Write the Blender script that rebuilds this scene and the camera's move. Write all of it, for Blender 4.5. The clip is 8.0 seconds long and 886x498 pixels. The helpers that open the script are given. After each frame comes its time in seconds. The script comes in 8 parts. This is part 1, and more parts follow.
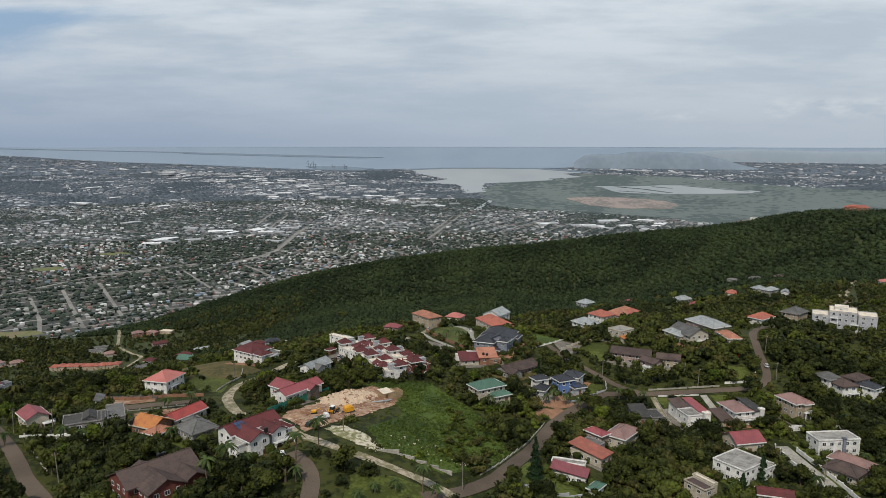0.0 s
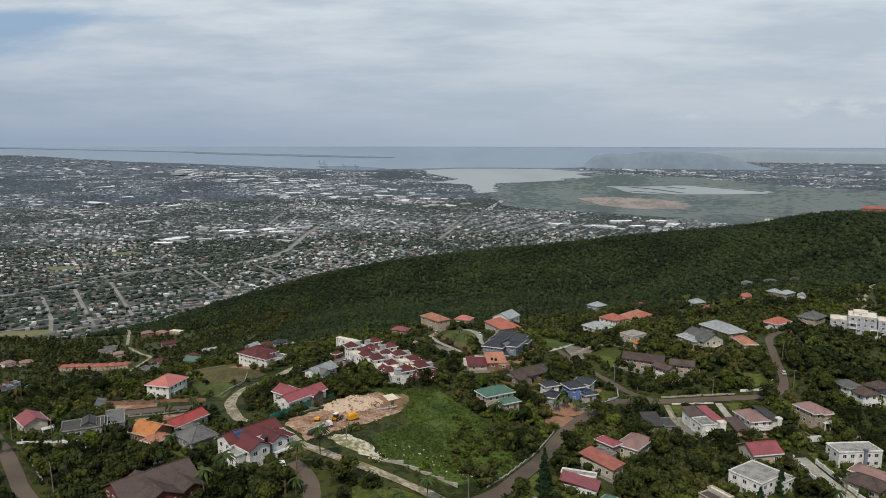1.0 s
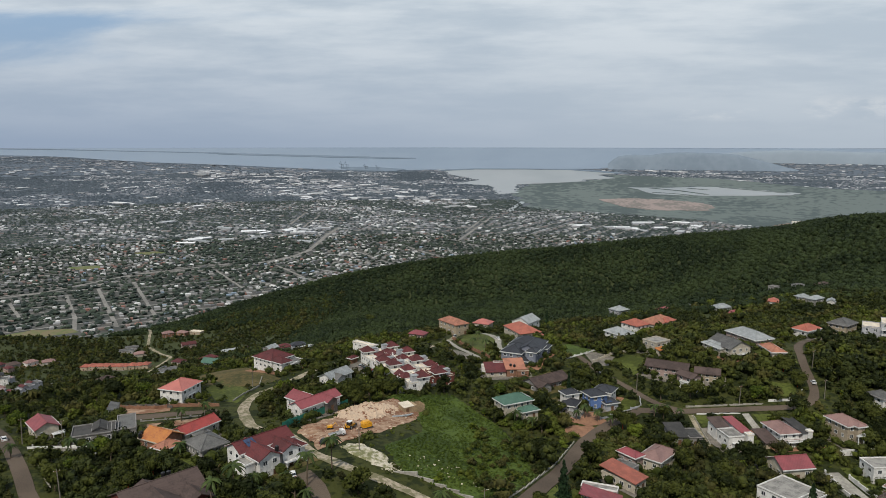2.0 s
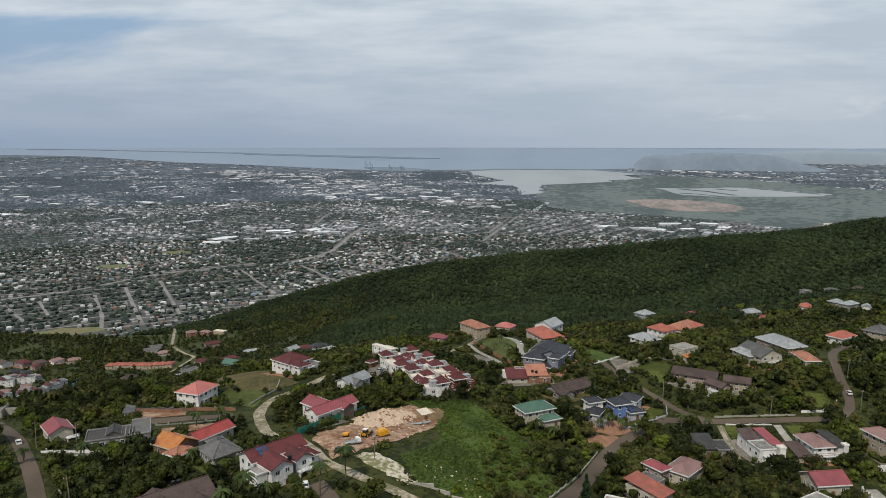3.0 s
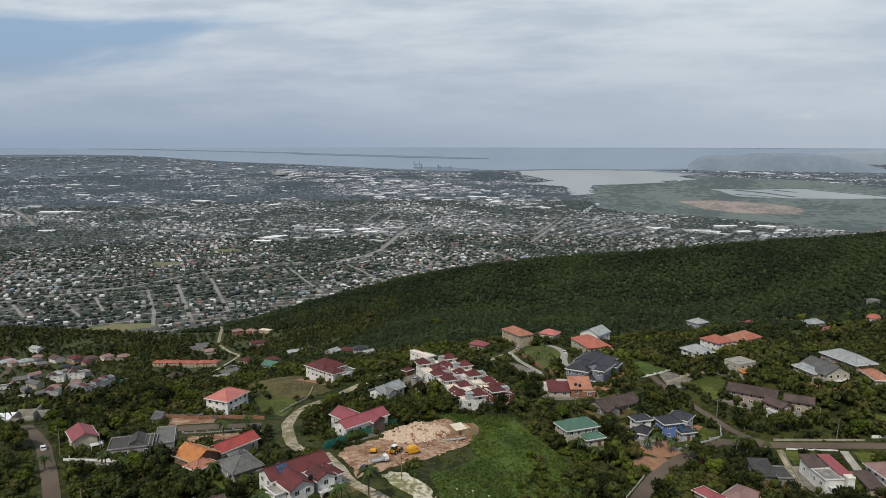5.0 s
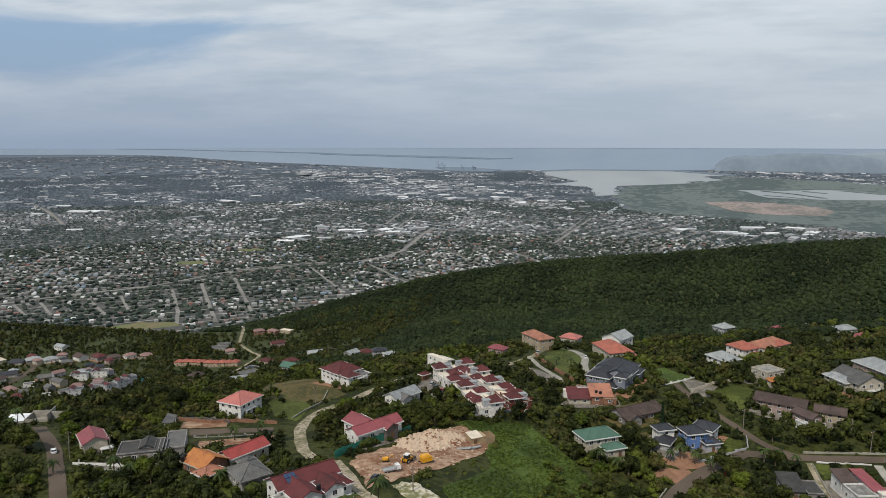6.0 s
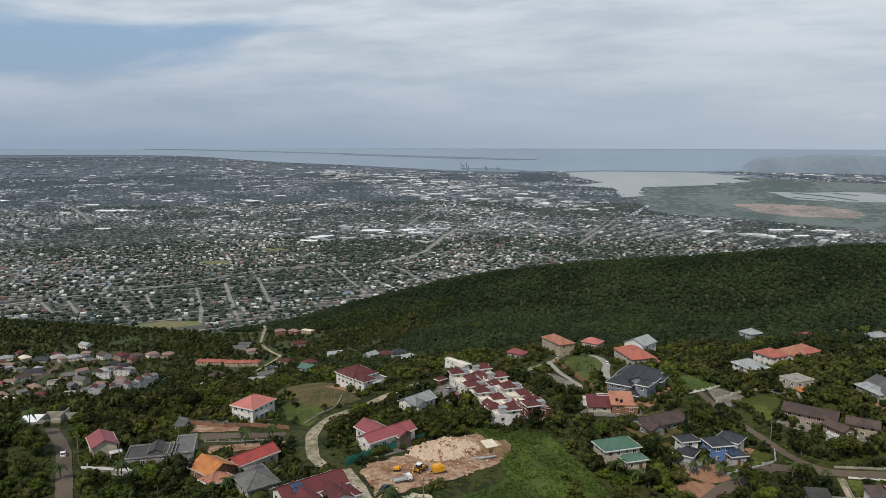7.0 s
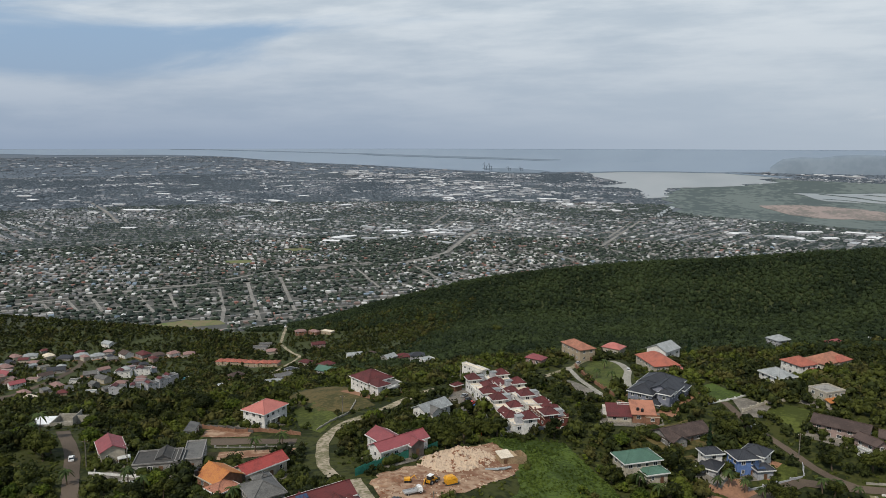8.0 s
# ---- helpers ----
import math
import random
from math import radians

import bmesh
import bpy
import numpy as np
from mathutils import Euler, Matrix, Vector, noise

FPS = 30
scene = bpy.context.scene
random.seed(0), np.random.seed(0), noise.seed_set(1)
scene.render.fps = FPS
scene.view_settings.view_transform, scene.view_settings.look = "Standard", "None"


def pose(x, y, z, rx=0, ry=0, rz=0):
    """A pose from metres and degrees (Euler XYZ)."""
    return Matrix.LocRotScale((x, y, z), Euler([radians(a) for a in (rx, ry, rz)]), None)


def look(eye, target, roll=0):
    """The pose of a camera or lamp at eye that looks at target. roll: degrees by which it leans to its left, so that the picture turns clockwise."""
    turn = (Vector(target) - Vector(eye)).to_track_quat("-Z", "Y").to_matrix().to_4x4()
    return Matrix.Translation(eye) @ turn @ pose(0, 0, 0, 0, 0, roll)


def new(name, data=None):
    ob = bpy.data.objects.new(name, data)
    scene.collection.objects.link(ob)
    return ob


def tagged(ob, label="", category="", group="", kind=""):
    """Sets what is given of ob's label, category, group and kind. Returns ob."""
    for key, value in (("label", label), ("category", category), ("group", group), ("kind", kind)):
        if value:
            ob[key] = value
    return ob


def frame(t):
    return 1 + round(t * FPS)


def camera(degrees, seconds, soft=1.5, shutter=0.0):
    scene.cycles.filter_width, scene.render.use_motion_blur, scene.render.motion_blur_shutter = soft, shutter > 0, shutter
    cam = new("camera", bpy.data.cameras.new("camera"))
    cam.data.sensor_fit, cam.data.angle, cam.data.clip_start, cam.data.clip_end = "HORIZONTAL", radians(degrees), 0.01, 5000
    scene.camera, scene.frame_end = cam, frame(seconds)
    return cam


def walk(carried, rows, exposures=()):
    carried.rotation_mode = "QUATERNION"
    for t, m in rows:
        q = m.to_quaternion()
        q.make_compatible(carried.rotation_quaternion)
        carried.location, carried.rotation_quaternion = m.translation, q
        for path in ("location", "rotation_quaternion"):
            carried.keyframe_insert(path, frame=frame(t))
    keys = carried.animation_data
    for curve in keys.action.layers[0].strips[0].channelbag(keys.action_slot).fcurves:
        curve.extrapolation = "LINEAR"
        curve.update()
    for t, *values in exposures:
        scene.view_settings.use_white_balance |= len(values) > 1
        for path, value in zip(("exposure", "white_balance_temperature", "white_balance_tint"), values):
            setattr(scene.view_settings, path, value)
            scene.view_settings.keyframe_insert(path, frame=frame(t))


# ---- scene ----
cam = camera(63.54, 8.0, 0.8)
# seconds, eye x, y, z, tilt, lean, turn
ROWS = [
    (0.0, 0.00, 0.00, 349.00, 81.358, -0.008, -0.000),
    (0.5, 0.82, 3.88, 349.24, 81.355, -0.001, 0.441),
    (1.0, 1.60, 7.55, 349.26, 81.343, -0.029, 0.915),
    (1.5, 2.26, 11.36, 349.28, 81.383, -0.020, 1.700),
    (3.0, 4.29, 22.55, 349.47, 81.419, 0.019, 4.567),
    (3.5, 5.04, 26.55, 349.52, 81.416, 0.040, 5.598),
    (4.0, 5.78, 30.37, 349.49, 81.429, 0.029, 6.551),
    (4.5, 6.60, 34.42, 349.46, 81.415, 0.020, 7.563),
    (6.0, 8.93, 45.66, 349.29, 81.432, 0.024, 10.417),
    (6.5, 9.76, 49.58, 349.14, 81.456, -0.000, 11.423),
    (7.0, 10.46, 53.20, 349.08, 81.483, -0.028, 12.338),
    (7.5, 11.15, 57.27, 349.14, 81.484, -0.045, 13.311),
    (8.0, 11.61, 60.89, 349.24, 81.503, -0.061, 14.186),
]
walk(cam, [(t, pose(x, y, z, rx, ry, rz)) for t, x, y, z, rx, ry, rz in ROWS])

# ---- light ----
SUN_UP, SUN_FROM = 51.0, 198.0     # degrees above the horizon; compass turn, 180 is behind the first view
world = bpy.data.worlds.new("sky")
scene.world = world
world.use_nodes = True
wn, wl = world.node_tree.nodes, world.node_tree.links
wn.clear()


def wnode(kind, **values):
    n = wn.new(kind)
    for key, value in values.items():
        n.inputs[key].default_value = value
    return n


def wmath(op, a, b=None):
    n = wn.new("ShaderNodeMath")
    n.operation = op
    for k, v in enumerate((a, b)):
        if v is None:
            continue
        if isinstance(v, (int, float)):
            n.inputs[k].default_value = v
        else:
            wl.new(v, n.inputs[k])
    return n.outputs[0]


def wmix(fac, a, b):
    n = wn.new("ShaderNodeMix")
    n.data_type = "RGBA"
    for k, v in ((0, fac), (6, a), (7, b)):
        if isinstance(v, (int, float)):
            n.inputs[k].default_value = v
        elif isinstance(v, tuple):
            n.inputs[k].default_value = (*v, 1)
        else:
            wl.new(v, n.inputs[k])
    return n.outputs[2]


def wsmooth(v, lo, hi):
    n = wn.new("ShaderNodeMapRange")
    n.interpolation_type = "SMOOTHSTEP"
    n.inputs["From Min"].default_value, n.inputs["From Max"].default_value = lo, hi
    wl.new(v, n.inputs["Value"])
    return n.outputs[0]


sky = wn.new("ShaderNodeTexSky")
sky.sky_type, sky.sun_disc = "NISHITA", False
sky.sun_elevation, sky.sun_rotation = radians(SUN_UP), radians(SUN_FROM)
sky.air_density, sky.dust_density = 1.2, 1.5
coord = wn.new("ShaderNodeTexCoord")
parts = wn.new("ShaderNodeSeparateXYZ")
wl.new(coord.outputs["Generated"], parts.inputs[0])
up = wmath("MAXIMUM", parts.outputs[2], 0.0)
# a broad thin layer of cloud, torn open to the left and thinner overhead
ahead = wmath("ADD", wmath("ABSOLUTE", parts.outputs[1]), 0.15)
turnpart = wmath("DIVIDE", parts.outputs[0], ahead)
risepart = wmath("DIVIDE", up, ahead)
flat = wn.new("ShaderNodeCombineXYZ")
wl.new(turnpart, flat.inputs[0])
wl.new(risepart, flat.inputs[1])
streak = wn.new("ShaderNodeMapping")
streak.inputs["Location"].default_value = (0.4, 0.2, 0)
streak.inputs["Rotation"].default_value = (0, 0, radians(6))
streak.inputs["Scale"].default_value = (1.5, 9.0, 1)
wl.new(flat.outputs[0], streak.inputs[0])
layer = wnode("ShaderNodeTexNoise", Scale=1.6, Detail=7.0, Roughness=0.58, Distortion=0.7)
wl.new(streak.outputs[0], layer.inputs["Vector"])


def tear(u, v, wide, tall):
    a = wmath("POWER", wmath("DIVIDE", wmath("ABSOLUTE", wmath("SUBTRACT", turnpart, u)), wide), 2.0)
    b = wmath("POWER", wmath("DIVIDE", wmath("ABSOLUTE", wmath("SUBTRACT", risepart, v)), tall), 2.0)
    return wmath("EXPONENT", wmath("MULTIPLY", wmath("ADD", a, b), -1.0))


whole = wmath("ADD", wmath("MULTIPLY", layer.outputs[0], 1.1), 0.22)
for u, v, wide, tall, amount in ((-0.72, 0.118, 0.27, 0.036, 0.62), (-0.30, 0.212, 0.30, 0.016, 0.55), (-0.95, 0.20, 0.35, 0.05, 0.5), (0.02, 0.235, 0.3, 0.02, 0.35), (-0.45, 0.14, 0.25, 0.012, 0.25)):
    whole = wmath("SUBTRACT", whole, wmath("MULTIPLY", tear(u, v, wide, tall), amount))
cover = wsmooth(wmath("SUBTRACT", whole, wmath("MULTIPLY", wsmooth(up, 0.3, 0.75), 0.35)), 0.22, 0.66)
# low bank of haze over the sea
haze = wmath("POWER", wmath("SUBTRACT", 1.0, wmath("MINIMUM", wmath("MULTIPLY", up, 4.4), 1.0)), 1.7)
wisp = wnode("ShaderNodeTexNoise", Scale=2.6, Detail=7.0, Roughness=0.58)
wl.new(streak.outputs[0], wisp.inputs["Vector"])
white = wmix(wsmooth(wisp.outputs[0], 0.34, 0.64), (4.85, 5.65, 6.45), (6.8, 7.4, 7.9))
blue = wmix(0.85, sky.outputs[0], (3.0, 4.45, 6.4))
bluegrey = wmix(wsmooth(turnpart, -0.6, 0.5), (2.8, 3.55, 4.75), (4.3, 4.95, 5.7))
seen = wmix(wmath("MULTIPLY", haze, 0.95), wmix(cover, blue, white), bluegrey)
# small cumulus low over the far hills
puffmap = wn.new("ShaderNodeMapping")
puffmap.inputs["Scale"].default_value = (9.0, 9.0, 26.0)
puffmap.inputs["Location"].default_value = (0.3, 0.0, 0.55)
wl.new(coord.outputs["Generated"], puffmap.inputs[0])
puff = wnode("ShaderNodeTexNoise", Scale=1.0, Detail=5.0, Roughness=0.6)
wl.new(puffmap.outputs[0], puff.inputs["Vector"])
band = wmath("MULTIPLY", wsmooth(parts.outputs[2], 0.022, 0.034), wmath("SUBTRACT", 1.0, wsmooth(parts.outputs[2], 0.040, 0.062)))
band = wmath("MULTIPLY", band, wsmooth(turnpart, 0.1, 0.35))
seen = wmix(wmath("MULTIPLY", wsmooth(puff.outputs[0], 0.48, 0.62), wmath("MULTIPLY", band, 0.8)), seen, (6.2, 6.6, 7.0))
background = wnode("ShaderNodeBackground", Strength=0.1)
wl.new(seen, background.inputs[0])
wout = wn.new("ShaderNodeOutputWorld")
wl.new(background.outputs[0], wout.inputs[0])

sun = new("sun", bpy.data.lights.new("sun", "SUN"))
sun.data.energy, sun.data.angle, sun.data.color = 3.8, radians(0.8), (1.0, 0.92, 0.80)
sun_way = Vector((math.sin(radians(SUN_FROM)) * math.cos(radians(SUN_UP)), math.cos(radians(SUN_FROM)) * math.cos(radians(SUN_UP)), math.sin(radians(SUN_UP))))
sun.matrix_world = look(sun_way * 500, (0, 0, 0))


# ---- materials ----
def mat(name, base, alt=None, rough=0.8, large=0.05, fine=1.5, bump=0.25, spread=0.0, metal=0.0, island=0.0, seep=0.0, contrast=0.5):
    """Two scales of noise between two colours, in world metres, with relief; spread varies it object by object, island piece by piece."""
    m = bpy.data.materials.new(name)
    m.use_nodes = True
    n, l = m.node_tree.nodes, m.node_tree.links
    b = n["Principled BSDF"]
    alt = alt or tuple(c * 0.65 for c in base)
    geo = n.new("ShaderNodeNewGeometry")
    a1 = n.new("ShaderNodeTexNoise")
    a1.inputs["Scale"].default_value, a1.inputs["Detail"].default_value = large, 6
    a2 = n.new("ShaderNodeTexNoise")
    a2.inputs["Scale"].default_value, a2.inputs["Detail"].default_value = fine, 4
    for a in (a1, a2):
        l.new(geo.outputs["Position"], a.inputs["Vector"])
    add = n.new("ShaderNodeMath")
    add.operation = "ADD"
    l.new(a1.outputs[0], add.inputs[0])
    l.new(a2.outputs[0], add.inputs[1])
    last = add.outputs[0]
    half = 0.5 * (1 - contrast) + 0.08
    for amount, source in ((spread, None), (island, geo.outputs["Random Per Island"])):
        if amount:
            if source is None:
                info = n.new("ShaderNodeObjectInfo")
                source = info.outputs["Random"]
            ma = n.new("ShaderNodeMath")
            ma.operation = "MULTIPLY_ADD"
            l.new(source, ma.inputs[0])
            ma.inputs[1].default_value = amount
            l.new(last, ma.inputs[2])
            mb = n.new("ShaderNodeMath")
            mb.operation = "SUBTRACT"
            l.new(ma.outputs[0], mb.inputs[0])
            mb.inputs[1].default_value = amount / 2
            last = mb.outputs[0]
    rng = n.new("ShaderNodeMapRange")
    rng.inputs["From Min"].default_value, rng.inputs["From Max"].default_value = 0.5 + half, 1.5 - half
    l.new(last, rng.inputs["Value"])
    mix = n.new("ShaderNodeMix")
    mix.data_type = "RGBA"
    mix.inputs[6].default_value, mix.inputs[7].default_value = (*alt, 1), (*base, 1)
    l.new(rng.outputs[0], mix.inputs[0])
    l.new(mix.outputs[2], b.inputs["Base Color"])
    b.inputs["Roughness"].default_value, b.inputs["Metallic"].default_value = rough, metal
    b.inputs["Specular IOR Level"].default_value = 0.08 if seep else 0.12 if rough > 0.75 else 0.3
    if bump:
        bp = n.new("ShaderNodeBump")
        bp.inputs["Strength"].default_value, bp.inputs["Distance"].default_value = bump, 0.3 / max(fine, 0.1)
        l.new(a2.outputs[0], bp.inputs["Height"])
        l.new(bp.outputs[0], b.inputs["Normal"])
    if seep:
        tr = n.new("ShaderNodeBsdfTranslucent")
        l.new(mix.outputs[2], tr.inputs[0])
        ms = n.new("ShaderNodeMixShader")
        ms.inputs[0].default_value = seep
        l.new(b.outputs[0], ms.inputs[1])
        l.new(tr.outputs[0], ms.inputs[2])
        l.new(ms.outputs[0], n["Material Output"].inputs[0])
    return m


def ribbed(m, pitch, strength=0.5):
    """Adds the ribs or tile courses of a roof to a material, along the roof's own axes."""
    n, l = m.node_tree.nodes, m.node_tree.links
    tc = n.new("ShaderNodeTexCoord")
    w = n.new("ShaderNodeTexWave")
    w.wave_type, w.bands_direction = "BANDS", "DIAGONAL"
    w.inputs["Scale"].default_value, w.inputs["Distortion"].default_value = 1.0 / pitch, 0.3
    l.new(tc.outputs["Object"], w.inputs["Vector"])
    bp = n.new("ShaderNodeBump")
    bp.inputs["Strength"].default_value, bp.inputs["Distance"].default_value = strength, 0.08
    l.new(w.outputs["Fac"], bp.inputs["Height"])
    old = n["Principled BSDF"].inputs["Normal"].links
    if old:
        l.new(old[0].from_socket, bp.inputs["Normal"])
    l.new(bp.outputs[0], n["Principled BSDF"].inputs["Normal"])
    return m


ROOF = {k: ribbed(mat("roof_" + k, c, a, r, 0.35, 2.5, 0.2, 0.25), 1.4) for k, c, a, r in (
    ("maroon", (0.098, 0.022, 0.022), (0.056, 0.015, 0.015), 0.65),
    ("red", (0.26, 0.046, 0.040), (0.17, 0.034, 0.030), 0.6),
    ("rose", (0.215, 0.056, 0.062), (0.155, 0.043, 0.048), 0.55),
    ("pink", (0.36, 0.125, 0.105), (0.28, 0.095, 0.082), 0.6),
    ("coral", (0.31, 0.098, 0.066), (0.20, 0.066, 0.046), 0.7),
    ("peach", (0.33, 0.142, 0.090), (0.20, 0.088, 0.058), 0.7),
    ("orange", (0.36, 0.145, 0.040), (0.24, 0.080, 0.034), 0.7),
    ("mauve", (0.215, 0.130, 0.115), (0.155, 0.092, 0.084), 0.6),
    ("green", (0.062, 0.125, 0.092), (0.046, 0.095, 0.070), 0.6),
    ("slate", (0.030, 0.032, 0.038), (0.019, 0.020, 0.025), 0.55),
    ("brown", (0.080, 0.058, 0.052), (0.048, 0.036, 0.033), 0.8),
    ("grey", (0.110, 0.108, 0.103), (0.062, 0.061, 0.060), 0.75),
    ("silver", (0.26, 0.275, 0.275), (0.155, 0.165, 0.168), 0.55),
    ("concrete", (0.25, 0.24, 0.22), (0.115, 0.11, 0.104), 0.9),
    ("pale", (0.37, 0.385, 0.40), (0.24, 0.25, 0.265), 0.6),
    ("bright", (0.66, 0.67, 0.68), (0.50, 0.51, 0.52), 0.7),
    ("felt", (0.062, 0.060, 0.058), (0.036, 0.036, 0.036), 0.85),
    ("cream", (0.60, 0.53, 0.43), (0.44, 0.385, 0.31), 0.85))}
WALL = {k: mat("wall_" + k, c, a, 0.85, 0.3, 1.2, 0.12, 0.2) for k, c, a in (
    ("white", (0.60, 0.59, 0.57), (0.43, 0.425, 0.41)), ("cream", (0.38, 0.345, 0.28), (0.28, 0.255, 0.21)),
    ("tan", (0.31, 0.26, 0.19), (0.23, 0.19, 0.14)), ("brick", (0.135, 0.046, 0.037), (0.09, 0.032, 0.026)),
    ("blue", (0.105, 0.175, 0.37), (0.08, 0.135, 0.29)), ("lilac", (0.325, 0.33, 0.35), (0.25, 0.255, 0.272)),
    ("slate", (0.165, 0.175, 0.215), (0.115, 0.125, 0.155)), ("pink", (0.27, 0.20, 0.18), (0.20, 0.15, 0.135)),
    ("grey", (0.25, 0.24, 0.23), (0.15, 0.145, 0.14)), ("rust", (0.20, 0.11, 0.072), (0.145, 0.076, 0.05)),
    ("stone", (0.11, 0.098, 0.09), (0.07, 0.062, 0.058)))}
TRIM = mat("white_trim", (0.60, 0.60, 0.58), (0.45, 0.45, 0.44), 0.7, 0.4, 2.0, 0.05)
GLASS = mat("dark_pane", (0.022, 0.028, 0.034), (0.012, 0.015, 0.018), 0.12, 0.5, 1.0, 0.0)
IRON = mat("dark_iron", (0.05, 0.05, 0.05), None, 0.6)
WOOD = mat("brown_door", (0.13, 0.07, 0.04), None, 0.6, 0.5, 3.0)
TANK = mat("black_plastic", (0.012, 0.012, 0.013), None, 0.4)
SOLAR = mat("solar_cells", (0.035, 0.055, 0.105), (0.025, 0.04, 0.08), 0.2, 0.6, 1.5, 0.0)
LEAF = mat("broad_leaves", (0.0539, 0.0618, 0.0135), (0.0120, 0.0166, 0.0046), 0.6, 0.10, 0.6, 0.0, 0.45, 0, 0.26, 0.18, 0.5)
LEAF_BRIGHT = mat("young_leaves", (0.0980, 0.1250, 0.0170), (0.0320, 0.0500, 0.0080), 0.6, 0.10, 0.6, 0.0, 0.3, 0, 0.35, 0.2, 0.5)
LEAF_DARK = mat("needle_leaves", (0.020, 0.040, 0.016), (0.010, 0.020, 0.009), 0.6, 0.10, 0.6, 0.0, 0.2, 0, 0.4, 0.1)
FROND = mat("palm_fronds", (0.0600, 0.0840, 0.0256), (0.0224, 0.0360, 0.0112), 0.5, 0.2, 1.0, 0.0, 0.3, 0, 0.4, 0.2)
BLOOM = mat("yellow_blossom", (0.46, 0.36, 0.03), (0.26, 0.22, 0.03), 0.6, 0.2, 1.0, 0, 0.2, 0, 0.4, 0.2)
FLAME = mat("red_blossom", (0.40, 0.07, 0.02), (0.24, 0.04, 0.02), 0.6, 0.2, 1.0, 0, 0.2, 0, 0.4, 0.2)
BARK = mat("bark", (0.12, 0.09, 0.065), (0.07, 0.055, 0.04), 0.9, 0.6, 4.0, 0.6)
FOREST = mat("forest_leaves", (0.0319, 0.0452, 0.0165), (0.0114, 0.0185, 0.0080), 0.7, 0.012, 0.12, 0.0, 0, 0, 0.20, 0.12, 0.5)
THICKET = mat("thicket_leaves", (0.0577, 0.0661, 0.0152), (0.0160, 0.0211, 0.0059), 0.6, 0.035, 0.25, 0.0, 0, 0, 0.28, 0.15, 0.4)
THICKET_DARK = mat("shade_tree_leaves", (0.0344, 0.0426, 0.0122), (0.0100, 0.0144, 0.0048), 0.6, 0.035, 0.25, 0.0, 0, 0, 0.28, 0.12, 0.4)
THICKET_OLIVE = mat("dusty_leaves", (0.0707, 0.0679, 0.0204), (0.0216, 0.0229, 0.0078), 0.7, 0.035, 0.25, 0.0, 0, 0, 0.28, 0.15, 0.4)
THICKET_BRIGHT = mat("fresh_leaves", (0.0763, 0.0922, 0.0161), (0.0240, 0.0326, 0.0067), 0.6, 0.035, 0.25, 0.0, 0, 0, 0.30, 0.18, 0.4)
MEADOWM = mat("meadow_weeds", (0.070, 0.100, 0.019), (0.034, 0.052, 0.010), 0.75, 0.05, 0.35, 0.0, 0, 0, 0.30, 0.2, 0.4)
SCRUB = mat("scrub_leaves", (0.0600, 0.0720, 0.0150), (0.0220, 0.0310, 0.0070), 0.6, 0.03, 0.25, 0.0, 0, 0, 0.30, 0.2, 0.5)
GRASS = mat("rough_grass", (0.062, 0.090, 0.018), (0.030, 0.046, 0.010), 0.85, 0.05, 0.9, 0.8, contrast=0.35)
LAWN = mat("mown_grass", (0.072, 0.086, 0.019), (0.038, 0.047, 0.010), 0.8, 0.08, 0.7, 0.4, contrast=0.35)
DRYGRASS = mat("dry_field", (0.098, 0.076, 0.032), (0.048, 0.046, 0.017), 0.9, 0.10, 0.6, 0.6, contrast=0.4)
ASPHALT = mat("worn_asphalt", (0.1080, 0.0840, 0.0640), (0.0640, 0.0500, 0.0390), 0.9, 0.05, 5.0, 0.15, contrast=0.5)
DIRTROAD = mat("pale_dirt", (0.3100, 0.2620, 0.2000), (0.1350, 0.1250, 0.0720), 0.95, 0.16, 0.8, 0.4, contrast=0.4)
SOIL = mat("red_soil", (0.3100, 0.2150, 0.1480), (0.1700, 0.0900, 0.0560), 0.95, 0.08, 0.45, 0.9, contrast=0.45)
ROCK = mat("broken_limestone", (0.4100, 0.3150, 0.2300), (0.1600, 0.0720, 0.0420), 0.95, 0.22, 0.9, 1.0, 0, 0, 0.35, 0, 0.26)
CHALKY = mat("white_chalk", (0.44, 0.40, 0.32), (0.15, 0.15, 0.075), 0.95, 0.15, 0.6, 0.8, contrast=0.4)
CONCRETE = mat("concrete", (0.1850, 0.1680, 0.1430), (0.0950, 0.0860, 0.0730), 0.9, 0.25, 1.5, 0.3)
PAVING = mat("terracotta_paving", (0.2500, 0.1360, 0.0840), (0.1800, 0.0980, 0.0620), 0.8, 0.3, 1.5, 0.2)
KERB = mat("kerb", (0.3000, 0.2850, 0.2500), (0.1900, 0.1780, 0.1520), 0.9, 0.3, 1.5, 0.2)


FASCIA = {"brown": ROOF["brown"], "orange": WALL["cream"], "felt": WALL["grey"], "grey": WALL["grey"]}


# ---- meshes ----
def part(name, me, material, parent=None, label="", m=None):
    """One mesh object; me is a bmesh or a mesh."""
    if isinstance(me, bmesh.types.BMesh):
        data = bpy.data.meshes.new(name)
        me.to_mesh(data)
        me.free()
        me = data
    if material is not None and not me.materials:
        me.materials.append(material)
    ob = new(name, me)
    if parent is not None:
        ob.parent = parent
    if m is not None:
        ob.matrix_basis = m
    if label:
        ob["label"] = label
    return ob


